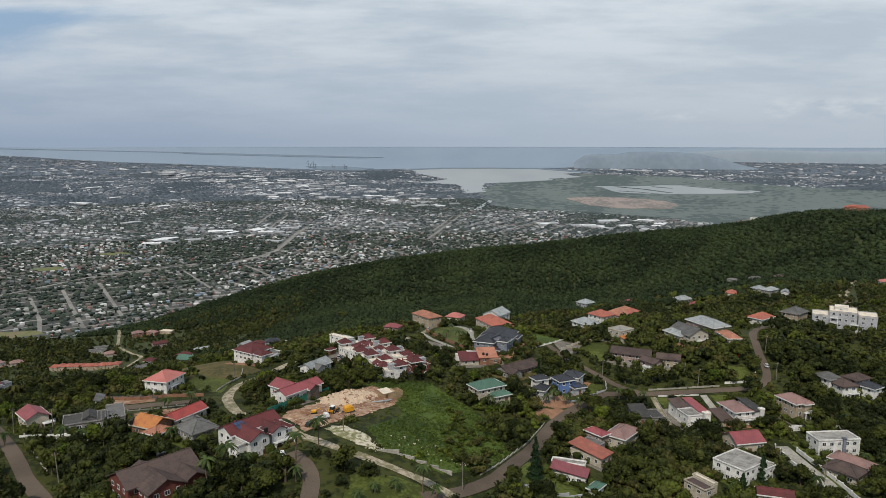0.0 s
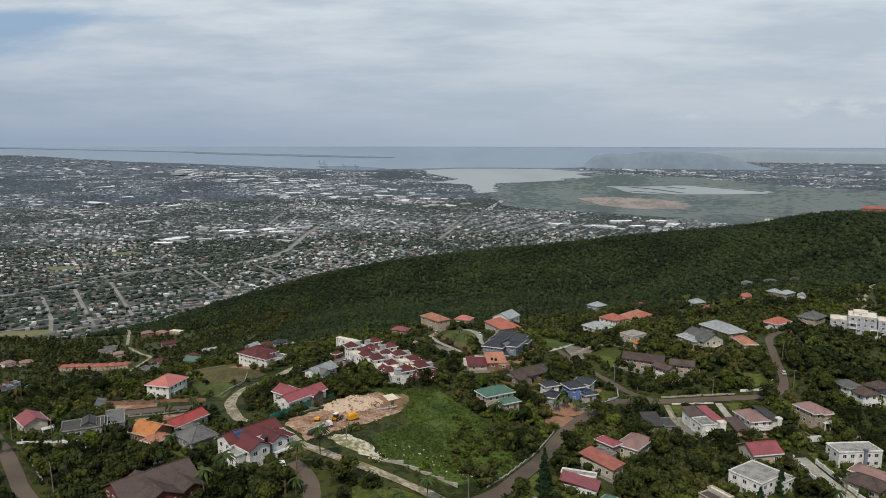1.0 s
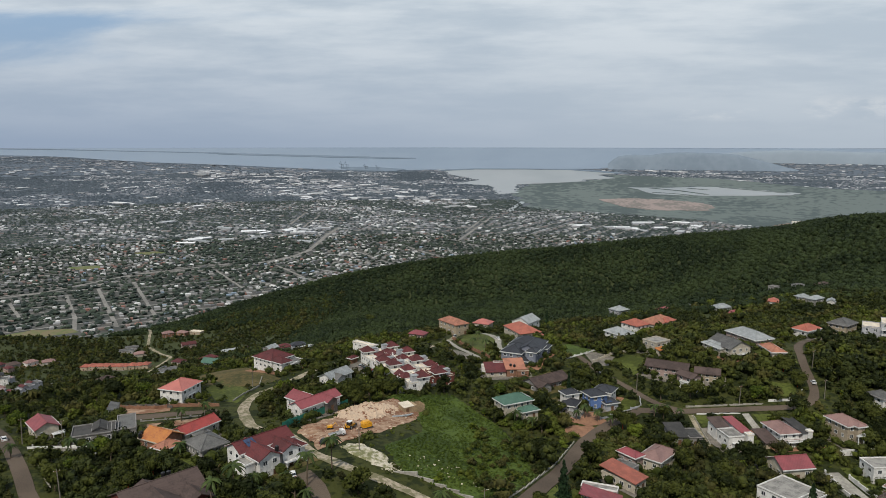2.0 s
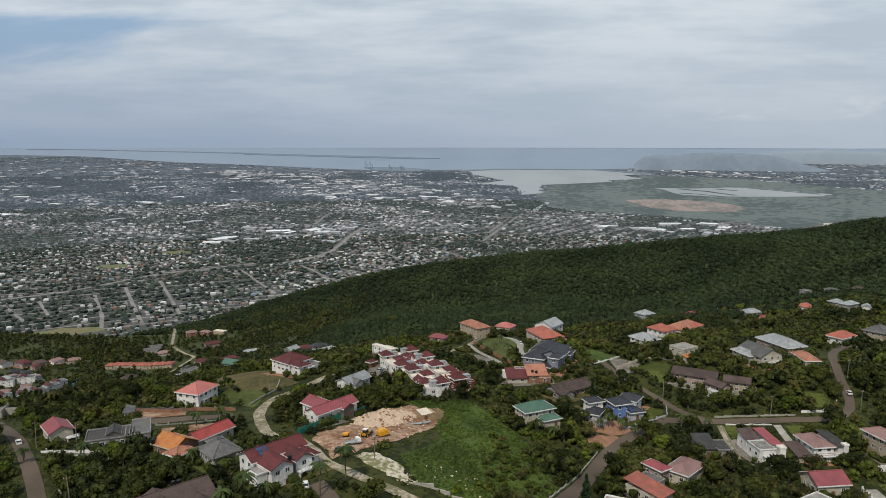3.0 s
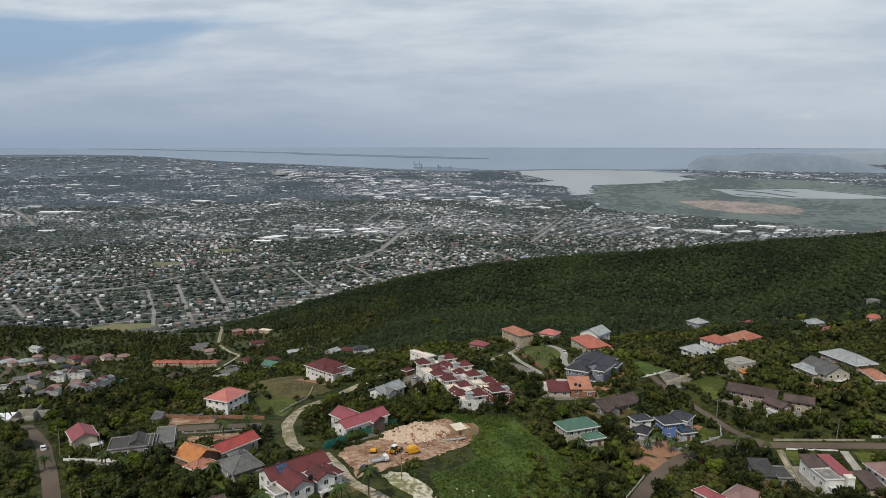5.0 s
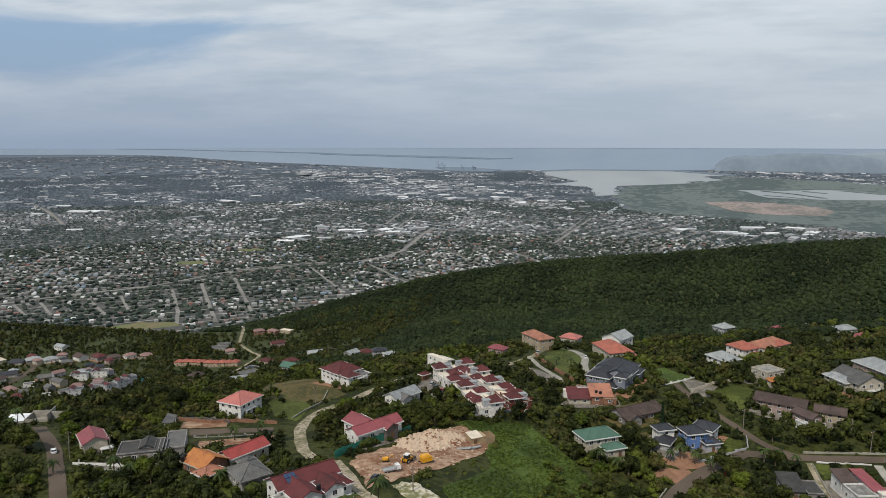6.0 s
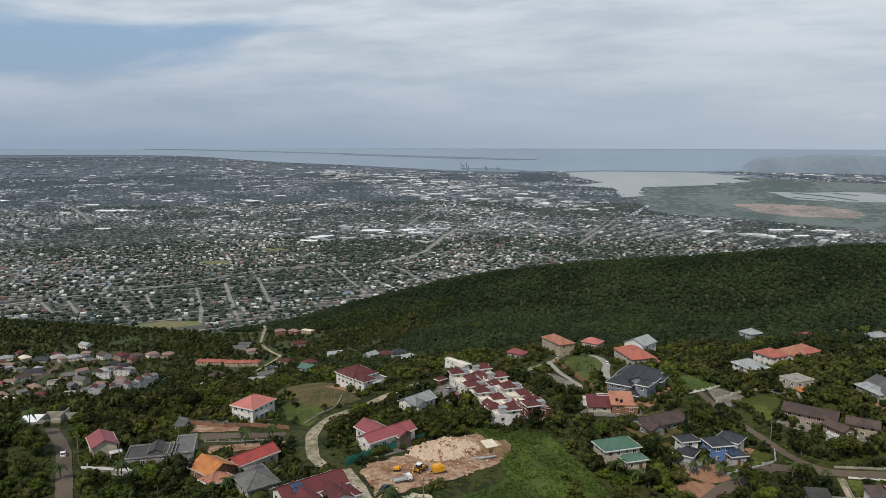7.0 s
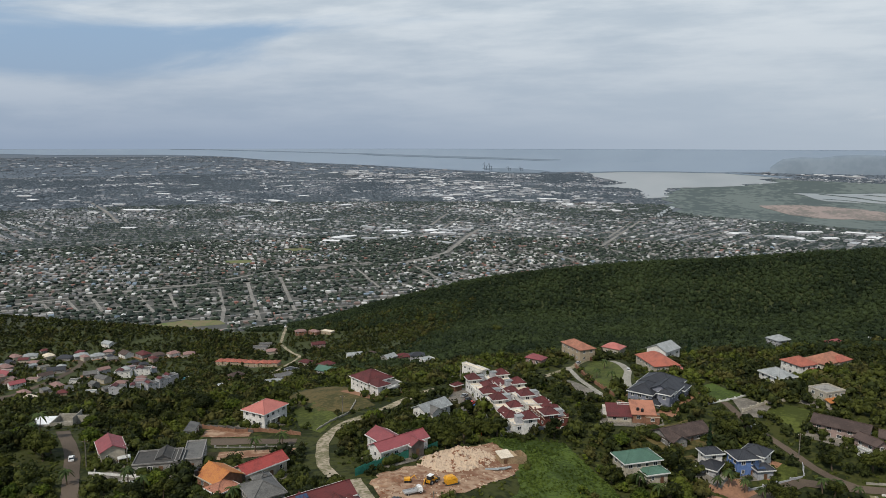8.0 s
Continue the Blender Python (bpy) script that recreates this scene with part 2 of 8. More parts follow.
def fast_mesh(name, verts, faces, smooth=False):
    verts, faces = np.asarray(verts, np.float32), np.asarray(faces, np.int32)
    me = bpy.data.meshes.new(name)
    me.vertices.add(len(verts))
    me.vertices.foreach_set("co", verts.ravel())
    me.loops.add(faces.size)
    me.loops.foreach_set("vertex_index", faces.ravel())
    me.polygons.add(len(faces))
    me.polygons.foreach_set("loop_start", np.arange(0, faces.size, faces.shape[1], dtype=np.int32))
    me.update(calc_edges=True)
    me.polygons.foreach_set("use_smooth", np.full(len(faces), smooth))
    return me


def box(bm, x0, y0, z0, x1, y1, z1):
    v = [bm.verts.new(p) for p in ((x0, y0, z0), (x1, y0, z0), (x1, y1, z0), (x0, y1, z0), (x0, y0, z1), (x1, y0, z1), (x1, y1, z1), (x0, y1, z1))]
    for f in ((3, 2, 1, 0), (4, 5, 6, 7), (0, 1, 5, 4), (1, 2, 6, 5), (2, 3, 7, 6), (3, 0, 4, 7)):
        bm.faces.new([v[i] for i in f])
    return bm


def boxes(*list_of):
    bm = bmesh.new()
    for b in list_of:
        box(bm, *b)
    return bm


def tube(bm, a, b, r0, r1, n=7):
    a, b = Vector(a), Vector(b)
    q = (b - a).to_track_quat("Z", "Y")
    rings = [[bm.verts.new(c + q @ Vector((math.cos(6.2832 * i / n) * r, math.sin(6.2832 * i / n) * r, 0))) for i in range(n)] for c, r in ((a, r0), (b, r1))]
    for i in range(n):
        bm.faces.new((rings[0][i], rings[0][(i + 1) % n], rings[1][(i + 1) % n], rings[1][i]))
    bm.faces.new(rings[1])
    bm.faces.new(rings[0][::-1])


# ---- the lie of the land ----
EAST = (-992, -620, -372, -223, -124, -37, 62, 149, 273, 480)
# heights across the slope, at each distance ahead
SLOPE = {
    74: (149, 186, 223, 243, 242, 236, 224, 221, 223, 236),
    223: (111, 161, 204, 250, 246, 254, 232, 229, 220, 238),
    298: (99, 149, 187, 232, 237, 243, 229, 234, 223, 242),
    372: (99, 137, 181, 212, 231, 237, 242, 248, 239, 245),
    471: (105, 120, 165, 182, 205, 224, 226, 230, 240, 248),
    595: (103, 99, 112, 164, 170, 184, 200, 213, 230, 236),
    769: (58, 82, 88, 123, 151, 157, 157, 155, 176, 264),
    942: (82, 80, 82, 104, 126, 129, 147, 140, 172, 254),
    1166: (0, 2, 86, 130, 149, 162, 174, 181, 195, 213),
    1426: (0, 0, 0, 0, 0, 0, 0, 0, 0, 0),
}
CELL, X0, Y0 = 8.0, -1240.0, -160.0
gx, gy = np.arange(X0, 961, CELL), np.arange(Y0, 1601, CELL)
lines = np.array([np.interp(gx, EAST, r) for r in SLOPE.values()])
land = np.stack([np.interp(gy, list(SLOPE), lines[:, i]) for i in range(len(gx))], 1)
for _ in range(6):
    q = np.pad(land, 1, mode="edge")
    land = (q[:-2, 1:-1] + q[2:, 1:-1] + q[1:-1, :-2] + q[1:-1, 2:] + 2 * land) / 6


def terrain(x, y):
    u = np.clip((np.asarray(x, float) - X0) / CELL, 0, len(gx) - 1.001)
    v = np.clip((np.asarray(y, float) - Y0) / CELL, 0, len(gy) - 1.001)
    i, j = u.astype(int), v.astype(int)
    u, v = u - i, v - j
    z = land[j, i] * (1 - u) * (1 - v) + land[j, i + 1] * u * (1 - v) + land[j + 1, i] * (1 - u) * v + land[j + 1, i + 1] * u * v
    return z


def ground_at(x, y):
    return float(terrain(x, y))


# The plain and the sea run to the horizon, 33 km off; past NEAR they are drawn in to FARTHEST, along the lines of sight from the hill.
EYE, NEAR, FARTHEST = (5.0, 30.0, 349.0), 2600.0, 4860.0
HORIZON = 33000.0
RATE = (1 / NEAR - 1 / HORIZON) / (FARTHEST - NEAR)


def plain(X, Y, lift=0.0):
    """A place on the true plain: x, y, z and size after drawing in."""
    X, Y = np.asarray(X, float), np.asarray(Y, float)
    dx, dy = X - EYE[0], Y - EYE[1]
    D = np.maximum(np.hypot(dx, dy), 1.0)
    k = np.where(D < NEAR, D, NEAR + (1 / NEAR - 1 / np.maximum(D, NEAR)) / RATE) / D
    return EYE[0] + dx * k, EYE[1] + dy * k, EYE[2] * (1 - k) + lift, k


def drawn_height(x, y):
    d = np.minimum(np.hypot(np.asarray(x) - EYE[0], np.asarray(y) - EYE[1]), FARTHEST)
    return np.where(d < NEAR, 0.0, EYE[2] * (1 - d * (1 / NEAR - (d - NEAR) * RATE)))


# one ground sheet, fine near by and coarser far off
fx = np.concatenate([-np.geomspace(5200, 1250, 90), np.arange(-1240, 961, 8.0), np.geomspace(970, 5200, 100)])
fy = np.concatenate([-np.geomspace(5200, 170, 40), np.arange(-160, 1601, 8.0), np.arange(1640, 5201, 40.0)])
mx, my = np.meshgrid(fx, fy)
edge = np.clip(np.minimum.reduce([(mx + 1240) / 250, (960 - mx) / 250, (1600 - my) / 150, (my + 160) / 100]), 0, 1)
mz = np.where(my < 1500, terrain(mx, my) * np.where((mx > -1240), np.maximum(edge, np.where((my < 1000) & (mx > 0), 1, 0)), np.clip(1 + (mx + 1240) / 900, 0, 1)), 0)
mz = np.maximum(mz, drawn_height(mx, my))
nx, ny = len(fx), len(fy)
ii = (np.arange(ny - 1)[:, None] * nx + np.arange(nx - 1)[None, :]).ravel()
ground_mesh = fast_mesh("ground", np.stack([mx, my, mz], 2).reshape(-1, 3), np.stack([ii, ii + 1, ii + 1 + nx, ii + nx], 1), True)

# hillside grass gives way to the built-up plain
GROUND = mat("ground_cover", (0.040, 0.044, 0.012), (0.016, 0.021, 0.006), 0.85, 0.05, 0.40, 0.6, contrast=0.35)
gn, gl = GROUND.node_tree.nodes, GROUND.node_tree.links
gpos = gn.new("ShaderNodeNewGeometry")
gsep = gn.new("ShaderNodeSeparateXYZ")
gl.new(gpos.outputs["Position"], gsep.inputs[0])
gdist = gn.new("ShaderNodeVectorMath")
gdist.operation = "LENGTH"
gl.new(gpos.outputs["Position"], gdist.inputs[0])
gfar = gn.new("ShaderNodeMapRange")
gfar.inputs["From Min"].default_value, gfar.inputs["From Max"].default_value = 1150, 1450
gl.new(gdist.outputs["Value"], gfar.inputs["Value"])
gnoise = gn.new("ShaderNodeTexNoise")
gnoise.inputs["Scale"].default_value, gnoise.inputs["Detail"].default_value = 0.012, 8
gl.new(gpos.outputs["Position"], gnoise.inputs["Vector"])
gramp = gn.new("ShaderNodeValToRGB")
gramp.color_ramp.elements[0].position, gramp.color_ramp.elements[0].color = 0.38, (0.034, 0.040, 0.034, 1)
gramp.color_ramp.elements[1].position, gramp.color_ramp.elements[1].color = 0.66, (0.092, 0.090, 0.086, 1)
gl.new(gnoise.outputs[0], gramp.inputs[0])
# forest-floor colour, mixed in from 480 m out, beyond the houses and in the valley
gfloor_reach = gn.new("ShaderNodeMapRange")
gfloor_reach.inputs["From Min"].default_value, gfloor_reach.inputs["From Max"].default_value = 480, 600
gl.new(gdist.outputs["Value"], gfloor_reach.inputs["Value"])
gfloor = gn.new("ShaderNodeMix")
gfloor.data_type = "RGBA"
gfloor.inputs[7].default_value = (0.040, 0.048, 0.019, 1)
gl.new(gfloor_reach.outputs[0], gfloor.inputs[0])
gmix = gn.new("ShaderNodeMix")
gmix.data_type = "RGBA"
gb = gn["Principled BSDF"].inputs["Base Color"]
gl.new(gfar.outputs[0], gmix.inputs[0])
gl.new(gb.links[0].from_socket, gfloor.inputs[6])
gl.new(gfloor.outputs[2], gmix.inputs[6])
# Distance haze painted in: the plain turns blue-grey between 2300 and 4100 m.
ghaze_reach = gn.new("ShaderNodeMapRange")
ghaze_reach.inputs["From Min"].default_value, ghaze_reach.inputs["From Max"].default_value = 2300, 4100
gl.new(gdist.outputs["Value"], ghaze_reach.inputs["Value"])
ghaze_mix = gn.new("ShaderNodeMix")
ghaze_mix.data_type = "RGBA"
ghaze_mix.inputs[7].default_value = (0.096, 0.116, 0.142, 1)
gl.new(ghaze_reach.outputs[0], ghaze_mix.inputs[0])
gl.new(gramp.outputs[0], ghaze_mix.inputs[6])
gl.new(ghaze_mix.outputs[2], gmix.inputs[7])
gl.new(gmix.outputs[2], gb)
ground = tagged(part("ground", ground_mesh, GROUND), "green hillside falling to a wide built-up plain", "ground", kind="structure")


def inside(px_, py_, outline):
    x, y = np.asarray(px_, float), np.asarray(py_, float)
    hit_ = np.zeros(x.shape, bool)
    for (xa, ya), (xb, yb) in zip(outline, outline[1:] + outline[:1]):
        hit_ ^= ((ya > y) != (yb > y)) & (x < (xb - xa) * (y - ya) / (yb - ya + 1e-9) + xa)
    return hit_


def bank(bm):
    """Closes a raised sheet down to the ground along its edges."""
    made = bmesh.ops.extrude_edge_only(bm, edges=[e for e in bm.edges if e.is_boundary])
    for v in made["geom"]:
        if isinstance(v, bmesh.types.BMVert):
            v.co.z -= 9.0


def sheet(name, outline, material, label, category, lift, far=True, cuts=4, wobble=0.0):
    """A flat area laid on the ground or on the plain."""
    bm = bmesh.new()
    pts = []
    for (xa, ya), (xb, yb) in zip(outline, outline[1:] + outline[:1]):
        for k in range(4):
            f = k / 4
            w = wobble * (noise.noise((xa + (xb - xa) * f, ya + (yb - ya) * f, 7.7)) if k else 0)
            n = Vector((yb - ya, xa - xb)).normalized()
            pts.append((xa + (xb - xa) * f + n.x * w, ya + (yb - ya) * f + n.y * w))
    bm.faces.new([bm.verts.new((x, y, 0)) for x, y in pts])
    bmesh.ops.triangulate(bm, faces=bm.faces[:])
    def put(co):
        return Vector([float(q) for q in plain(co.x, co.y, lift)[:3]]) if far else co
    lim = 110.0 if far else 1.5 * math.sqrt(sum(f.calc_area() for f in bm.faces) / 900)
    for _ in range(12 if far else cuts):
        where = {v: put(v.co) for v in bm.verts}
        long = [e for e in bm.edges if (where[e.verts[0]] - where[e.verts[1]]).length > lim or (far and e.calc_length() > 6000)]
        if not long:
            break
        bmesh.ops.subdivide_edges(bm, edges=long, cuts=1)
        bmesh.ops.triangulate(bm, faces=[f for f in bm.faces if len(f.verts) > 3])
    for v in bm.verts:
        if far:
            x, y, z, k = plain(v.co.x, v.co.y, lift)
            v.co = (float(x), float(y), float(z))
        else:
            v.co.z = ground_at(v.co.x, v.co.y) + lift
    bmesh.ops.recalc_face_normals(bm, faces=bm.faces[:])
    if sum(f.normal.z for f in bm.faces) < 0:
        bmesh.ops.reverse_faces(bm, faces=bm.faces[:])
    if far:
        bank(bm)
    return tagged(part(name, bm, material), label, category, kind="structure")


def ribbon(name, line, width, material, label, category, lift=0.22, far=False, step=4.0):
    """A road along a line."""
    pts = [Vector(p) for p in line]
    dense = []
    for a, b in zip(pts, pts[1:]):
        n = max(1, int((b - a).length / step))
        dense += [a.lerp(b, i / n) for i in range(n)]
    dense.append(pts[-1])
    for _ in range(3 if not far else 0):
        dense = [dense[0]] + [(dense[i - 1] + dense[i] * 2 + dense[i + 1]) / 4 for i in range(1, len(dense) - 1)] + [dense[-1]]
    bm = bmesh.new()
    rows = []
    for i, p in enumerate(dense):
        d = (dense[min(i + 1, len(dense) - 1)] - dense[max(i - 1, 0)]).normalized()
        n = Vector((-d.y, d.x))
        row = []
        for s in (-0.5, -0.2, 0.2, 0.5):
            q = p + n * s * width * (1 + (0.42 if material is DIRTROAD else 0.12) * noise.noise((p.x * 0.11, p.y * 0.11, s)))
            if far:
                x, y, z, k = plain(q.x, q.y, lift)
                row.append(bm.verts.new((float(x), float(y), float(z))))
            else:
                row.append(bm.verts.new((q.x, q.y, ground_at(q.x, q.y) + lift)))
        rows.append(row)
    for a, b in zip(rows, rows[1:]):
        for k in range(3):
            bm.faces.new((a[k], a[k + 1], b[k + 1], b[k]))
    bmesh.ops.recalc_face_normals(bm, faces=bm.faces[:])
    if sum(f.normal.z for f in bm.faces) < 0:
        bmesh.ops.reverse_faces(bm, faces=bm.faces[:])
    if far:
        bank(bm)
    return tagged(part(name, bm, material), label, category, kind="structure")


# ---- far water and shores ----
# Sea base colour takes in the pale haze of the horizon sky.
WATER = mat("hazed_harbour_water", (0.162, 0.205, 0.260), (0.147, 0.189, 0.243), 0.4, 0.0006, 0.004, 0.0)
LAGOONW = mat("lagoon_water", (0.225, 0.240, 0.250), (0.185, 0.205, 0.215), 0.3, 0.0008, 0.004, 0.0)
# Marsh green is greyed towards blue, distance haze held in the colour.
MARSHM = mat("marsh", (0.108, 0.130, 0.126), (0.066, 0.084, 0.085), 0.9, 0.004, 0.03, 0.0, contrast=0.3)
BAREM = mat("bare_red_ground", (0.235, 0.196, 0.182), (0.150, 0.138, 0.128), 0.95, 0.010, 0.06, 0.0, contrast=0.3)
# Spits and quay: haze in the colour brings them near the water's tone.
SHOREM = mat("hazed_shore", (0.142, 0.178, 0.220), (0.122, 0.157, 0.196), 0.95, 0.002, 0.02, 0.0)
LAGOON = [(-380, 8410), (-20, 8830), (610, 8840), (1150, 8680), (1360, 8180), (1520, 7730), (1240, 7430), (1310, 6770), (950, 6500), (960, 6260),
          (540, 5920), (330, 5790), (280, 5100), (290, 4850), (150, 4720), (140, 5070), (100, 5660), (-180, 5870), (40, 6420), (-230, 7360)]
PONDS = [(1140, 5430), (1380, 5370), (1650, 5500), (1870, 5500), (1990, 5180), (2150, 4840), (2020, 4690), (1630, 4640), (1340, 4640), (1180, 4740)]
SEA = [(-17230, 16870), (-14130, 15570), (-13050, 16330), (-11670, 16770), (-9680, 15800), (-8490, 14760), (-6900, 13050), (-5220, 11390), (-4020, 10590), (-2920, 9680), (-2240, 9090), (-1790, 8730), (-1215, 8400), (-835, 8570), (-570, 8740),
       (110, 8920), (1540, 9100), (1990, 9910), (2390, 11600), (4000, 13500), (12000, 15000)]
SEA += [(1.1 * HORIZON * math.sin(radians(a)), 1.1 * HORIZON * math.cos(radians(a))) for a in range(60, -66, -3)]
MARSH = [(240, 4640), (310, 5100), (420, 5820), (960, 6300), (1270, 6800), (1420, 7500), (2250, 6700), (2610, 5370), (3360, 4640), (3300, 3200), (2140, 2700), (1200, 2930), (950, 3260), (500, 3610), (260, 3830)]
BARE = [(740, 4320), (930, 4410), (1140, 4280), (1280, 4080), (1260, 3830), (1140, 3640), (920, 3670), (800, 3800)]
QUAY = [(-1820, 9480), (-1370, 9480), (-850, 8740), (-920, 8200), (-1480, 8410)]
sheet("water", SEA, WATER, "calm grey-blue sea and harbour under haze", "sea", 3.0, cuts=6)
sheet("water", LAGOON, LAGOONW, "pale still lagoon behind a thin spit", "lagoon", 3.0, wobble=60)
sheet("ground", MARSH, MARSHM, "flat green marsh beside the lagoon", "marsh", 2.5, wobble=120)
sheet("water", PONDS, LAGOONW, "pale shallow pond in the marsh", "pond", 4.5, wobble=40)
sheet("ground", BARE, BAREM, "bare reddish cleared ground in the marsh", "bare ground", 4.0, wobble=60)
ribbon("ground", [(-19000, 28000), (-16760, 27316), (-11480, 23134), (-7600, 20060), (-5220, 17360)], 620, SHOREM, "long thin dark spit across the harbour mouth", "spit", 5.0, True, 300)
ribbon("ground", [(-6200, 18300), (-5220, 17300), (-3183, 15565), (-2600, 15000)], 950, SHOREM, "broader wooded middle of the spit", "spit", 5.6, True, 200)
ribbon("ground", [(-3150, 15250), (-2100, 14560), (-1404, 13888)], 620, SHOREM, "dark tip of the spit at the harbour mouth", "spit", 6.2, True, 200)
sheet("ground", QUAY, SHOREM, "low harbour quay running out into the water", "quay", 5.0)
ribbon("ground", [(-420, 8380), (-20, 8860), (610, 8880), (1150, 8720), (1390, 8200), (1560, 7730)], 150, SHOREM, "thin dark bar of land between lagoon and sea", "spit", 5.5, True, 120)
ribbon("water", [(180, 3600), (190, 3730), (260, 4050), (290, 4250), (280, 4330)], 26, LAGOONW, "narrow pale river bending through the marsh", "river", 2.5, True, 60)
ribbon("water", [(1200, 4900), (1300, 4800), (1400, 4600)], 30, MARSHM, "dark dyke between the ponds", "dyke", 5.4, True, 60)
for line in ([(1290, 5330), (1420, 5060), (1500, 4720)], [(1560, 5330), (1640, 5150)], [(1830, 5440), (1960, 5120), (2080, 4860)]):
    ribbon("ground", line, 34, MARSHM, "low green dyke across the pale pond", "dyke", 6.0, True, 60)

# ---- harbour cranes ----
# Steel tinted blue-grey so that the haze lies in its colour.
CRANE = mat("hazed_steel", (0.085, 0.105, 0.130), (0.065, 0.084, 0.108), 0.7, 0.02, 0.1, 0.0)
for X, Y, tall in ((-1660, 8900, 96), (-1610, 8960, 88), (-1330, 8700, 62), (-1180, 8650, 58)):
    x, y, z, k = (float(q) for q in plain(X, Y, 3.0))
    crane = new("harbour_crane")
    crane.matrix_basis = pose(x, y, z, 0, 0, 25) @ Matrix.Diagonal((k, k, k, 1))
    tagged(crane, "tall grey steel quay crane in haze", "crane", "quay cranes")
    for sx in (-12, 12):
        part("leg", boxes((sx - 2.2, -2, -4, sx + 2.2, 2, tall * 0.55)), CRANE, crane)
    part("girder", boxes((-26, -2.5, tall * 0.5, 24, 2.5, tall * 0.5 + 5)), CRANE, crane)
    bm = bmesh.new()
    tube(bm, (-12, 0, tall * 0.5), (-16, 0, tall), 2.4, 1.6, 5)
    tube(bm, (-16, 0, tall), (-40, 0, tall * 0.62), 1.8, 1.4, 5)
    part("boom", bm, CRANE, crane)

# ---- far hills ----
def far_hills(label, crest, away, material):
    """A long low range: crest as turn in degrees and height in degrees over the level."""
    turns = np.linspace(crest[0][0], crest[-1][0], 160)
    tops = np.interp(turns, [c[0] for c in crest], [c[1] for c in crest])
    tops = tops + np.array([0.05 * noise.fractal((t * 0.7, away * 0.01, 3), 1.0, 2.0, 4) for t in turns]) * np.clip((tops + 0.9) * 1.5, 0, 1)
    rows = []
    for k in range(9):
        f = k / 8
        e = -2.3 + (tops + 2.3) * math.sin(f * math.pi / 2)
        r = away * (0.988 + 0.012 * f)
        a = np.radians(turns)
        rows.append(np.stack([EYE[0] + np.sin(a) * r, EYE[1] + np.cos(a) * r, EYE[2] + r * np.tan(np.radians(e))], 1))
    v = np.concatenate(rows)
    n = len(turns)
    i = (np.arange(8)[:, None] * n + np.arange(n - 1)[None, :]).ravel()
    return tagged(part("backdrop", fast_mesh("hills", v, np.stack([i, i + 1, i + 1 + n, i + n], 1), True), material), label, "hills", kind="structure")


# Blue-grey base colours carry the distance haze; the farther range is paler.
HILL1 = mat("hazed_near_range", (0.160, 0.197, 0.238), (0.138, 0.173, 0.213), 0.95, 0.006, 0.03, 0.1)
HILL2 = mat("hazed_far_range", (0.205, 0.246, 0.288), (0.190, 0.230, 0.271), 0.95, 0.003, 0.02, 0.1)
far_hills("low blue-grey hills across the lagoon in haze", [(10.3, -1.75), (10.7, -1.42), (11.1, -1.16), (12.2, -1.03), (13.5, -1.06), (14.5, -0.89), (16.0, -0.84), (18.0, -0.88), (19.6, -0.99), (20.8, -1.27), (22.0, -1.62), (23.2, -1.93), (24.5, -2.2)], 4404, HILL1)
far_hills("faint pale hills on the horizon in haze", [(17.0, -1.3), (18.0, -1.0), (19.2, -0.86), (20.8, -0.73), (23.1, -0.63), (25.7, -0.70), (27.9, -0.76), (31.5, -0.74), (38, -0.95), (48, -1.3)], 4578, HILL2)


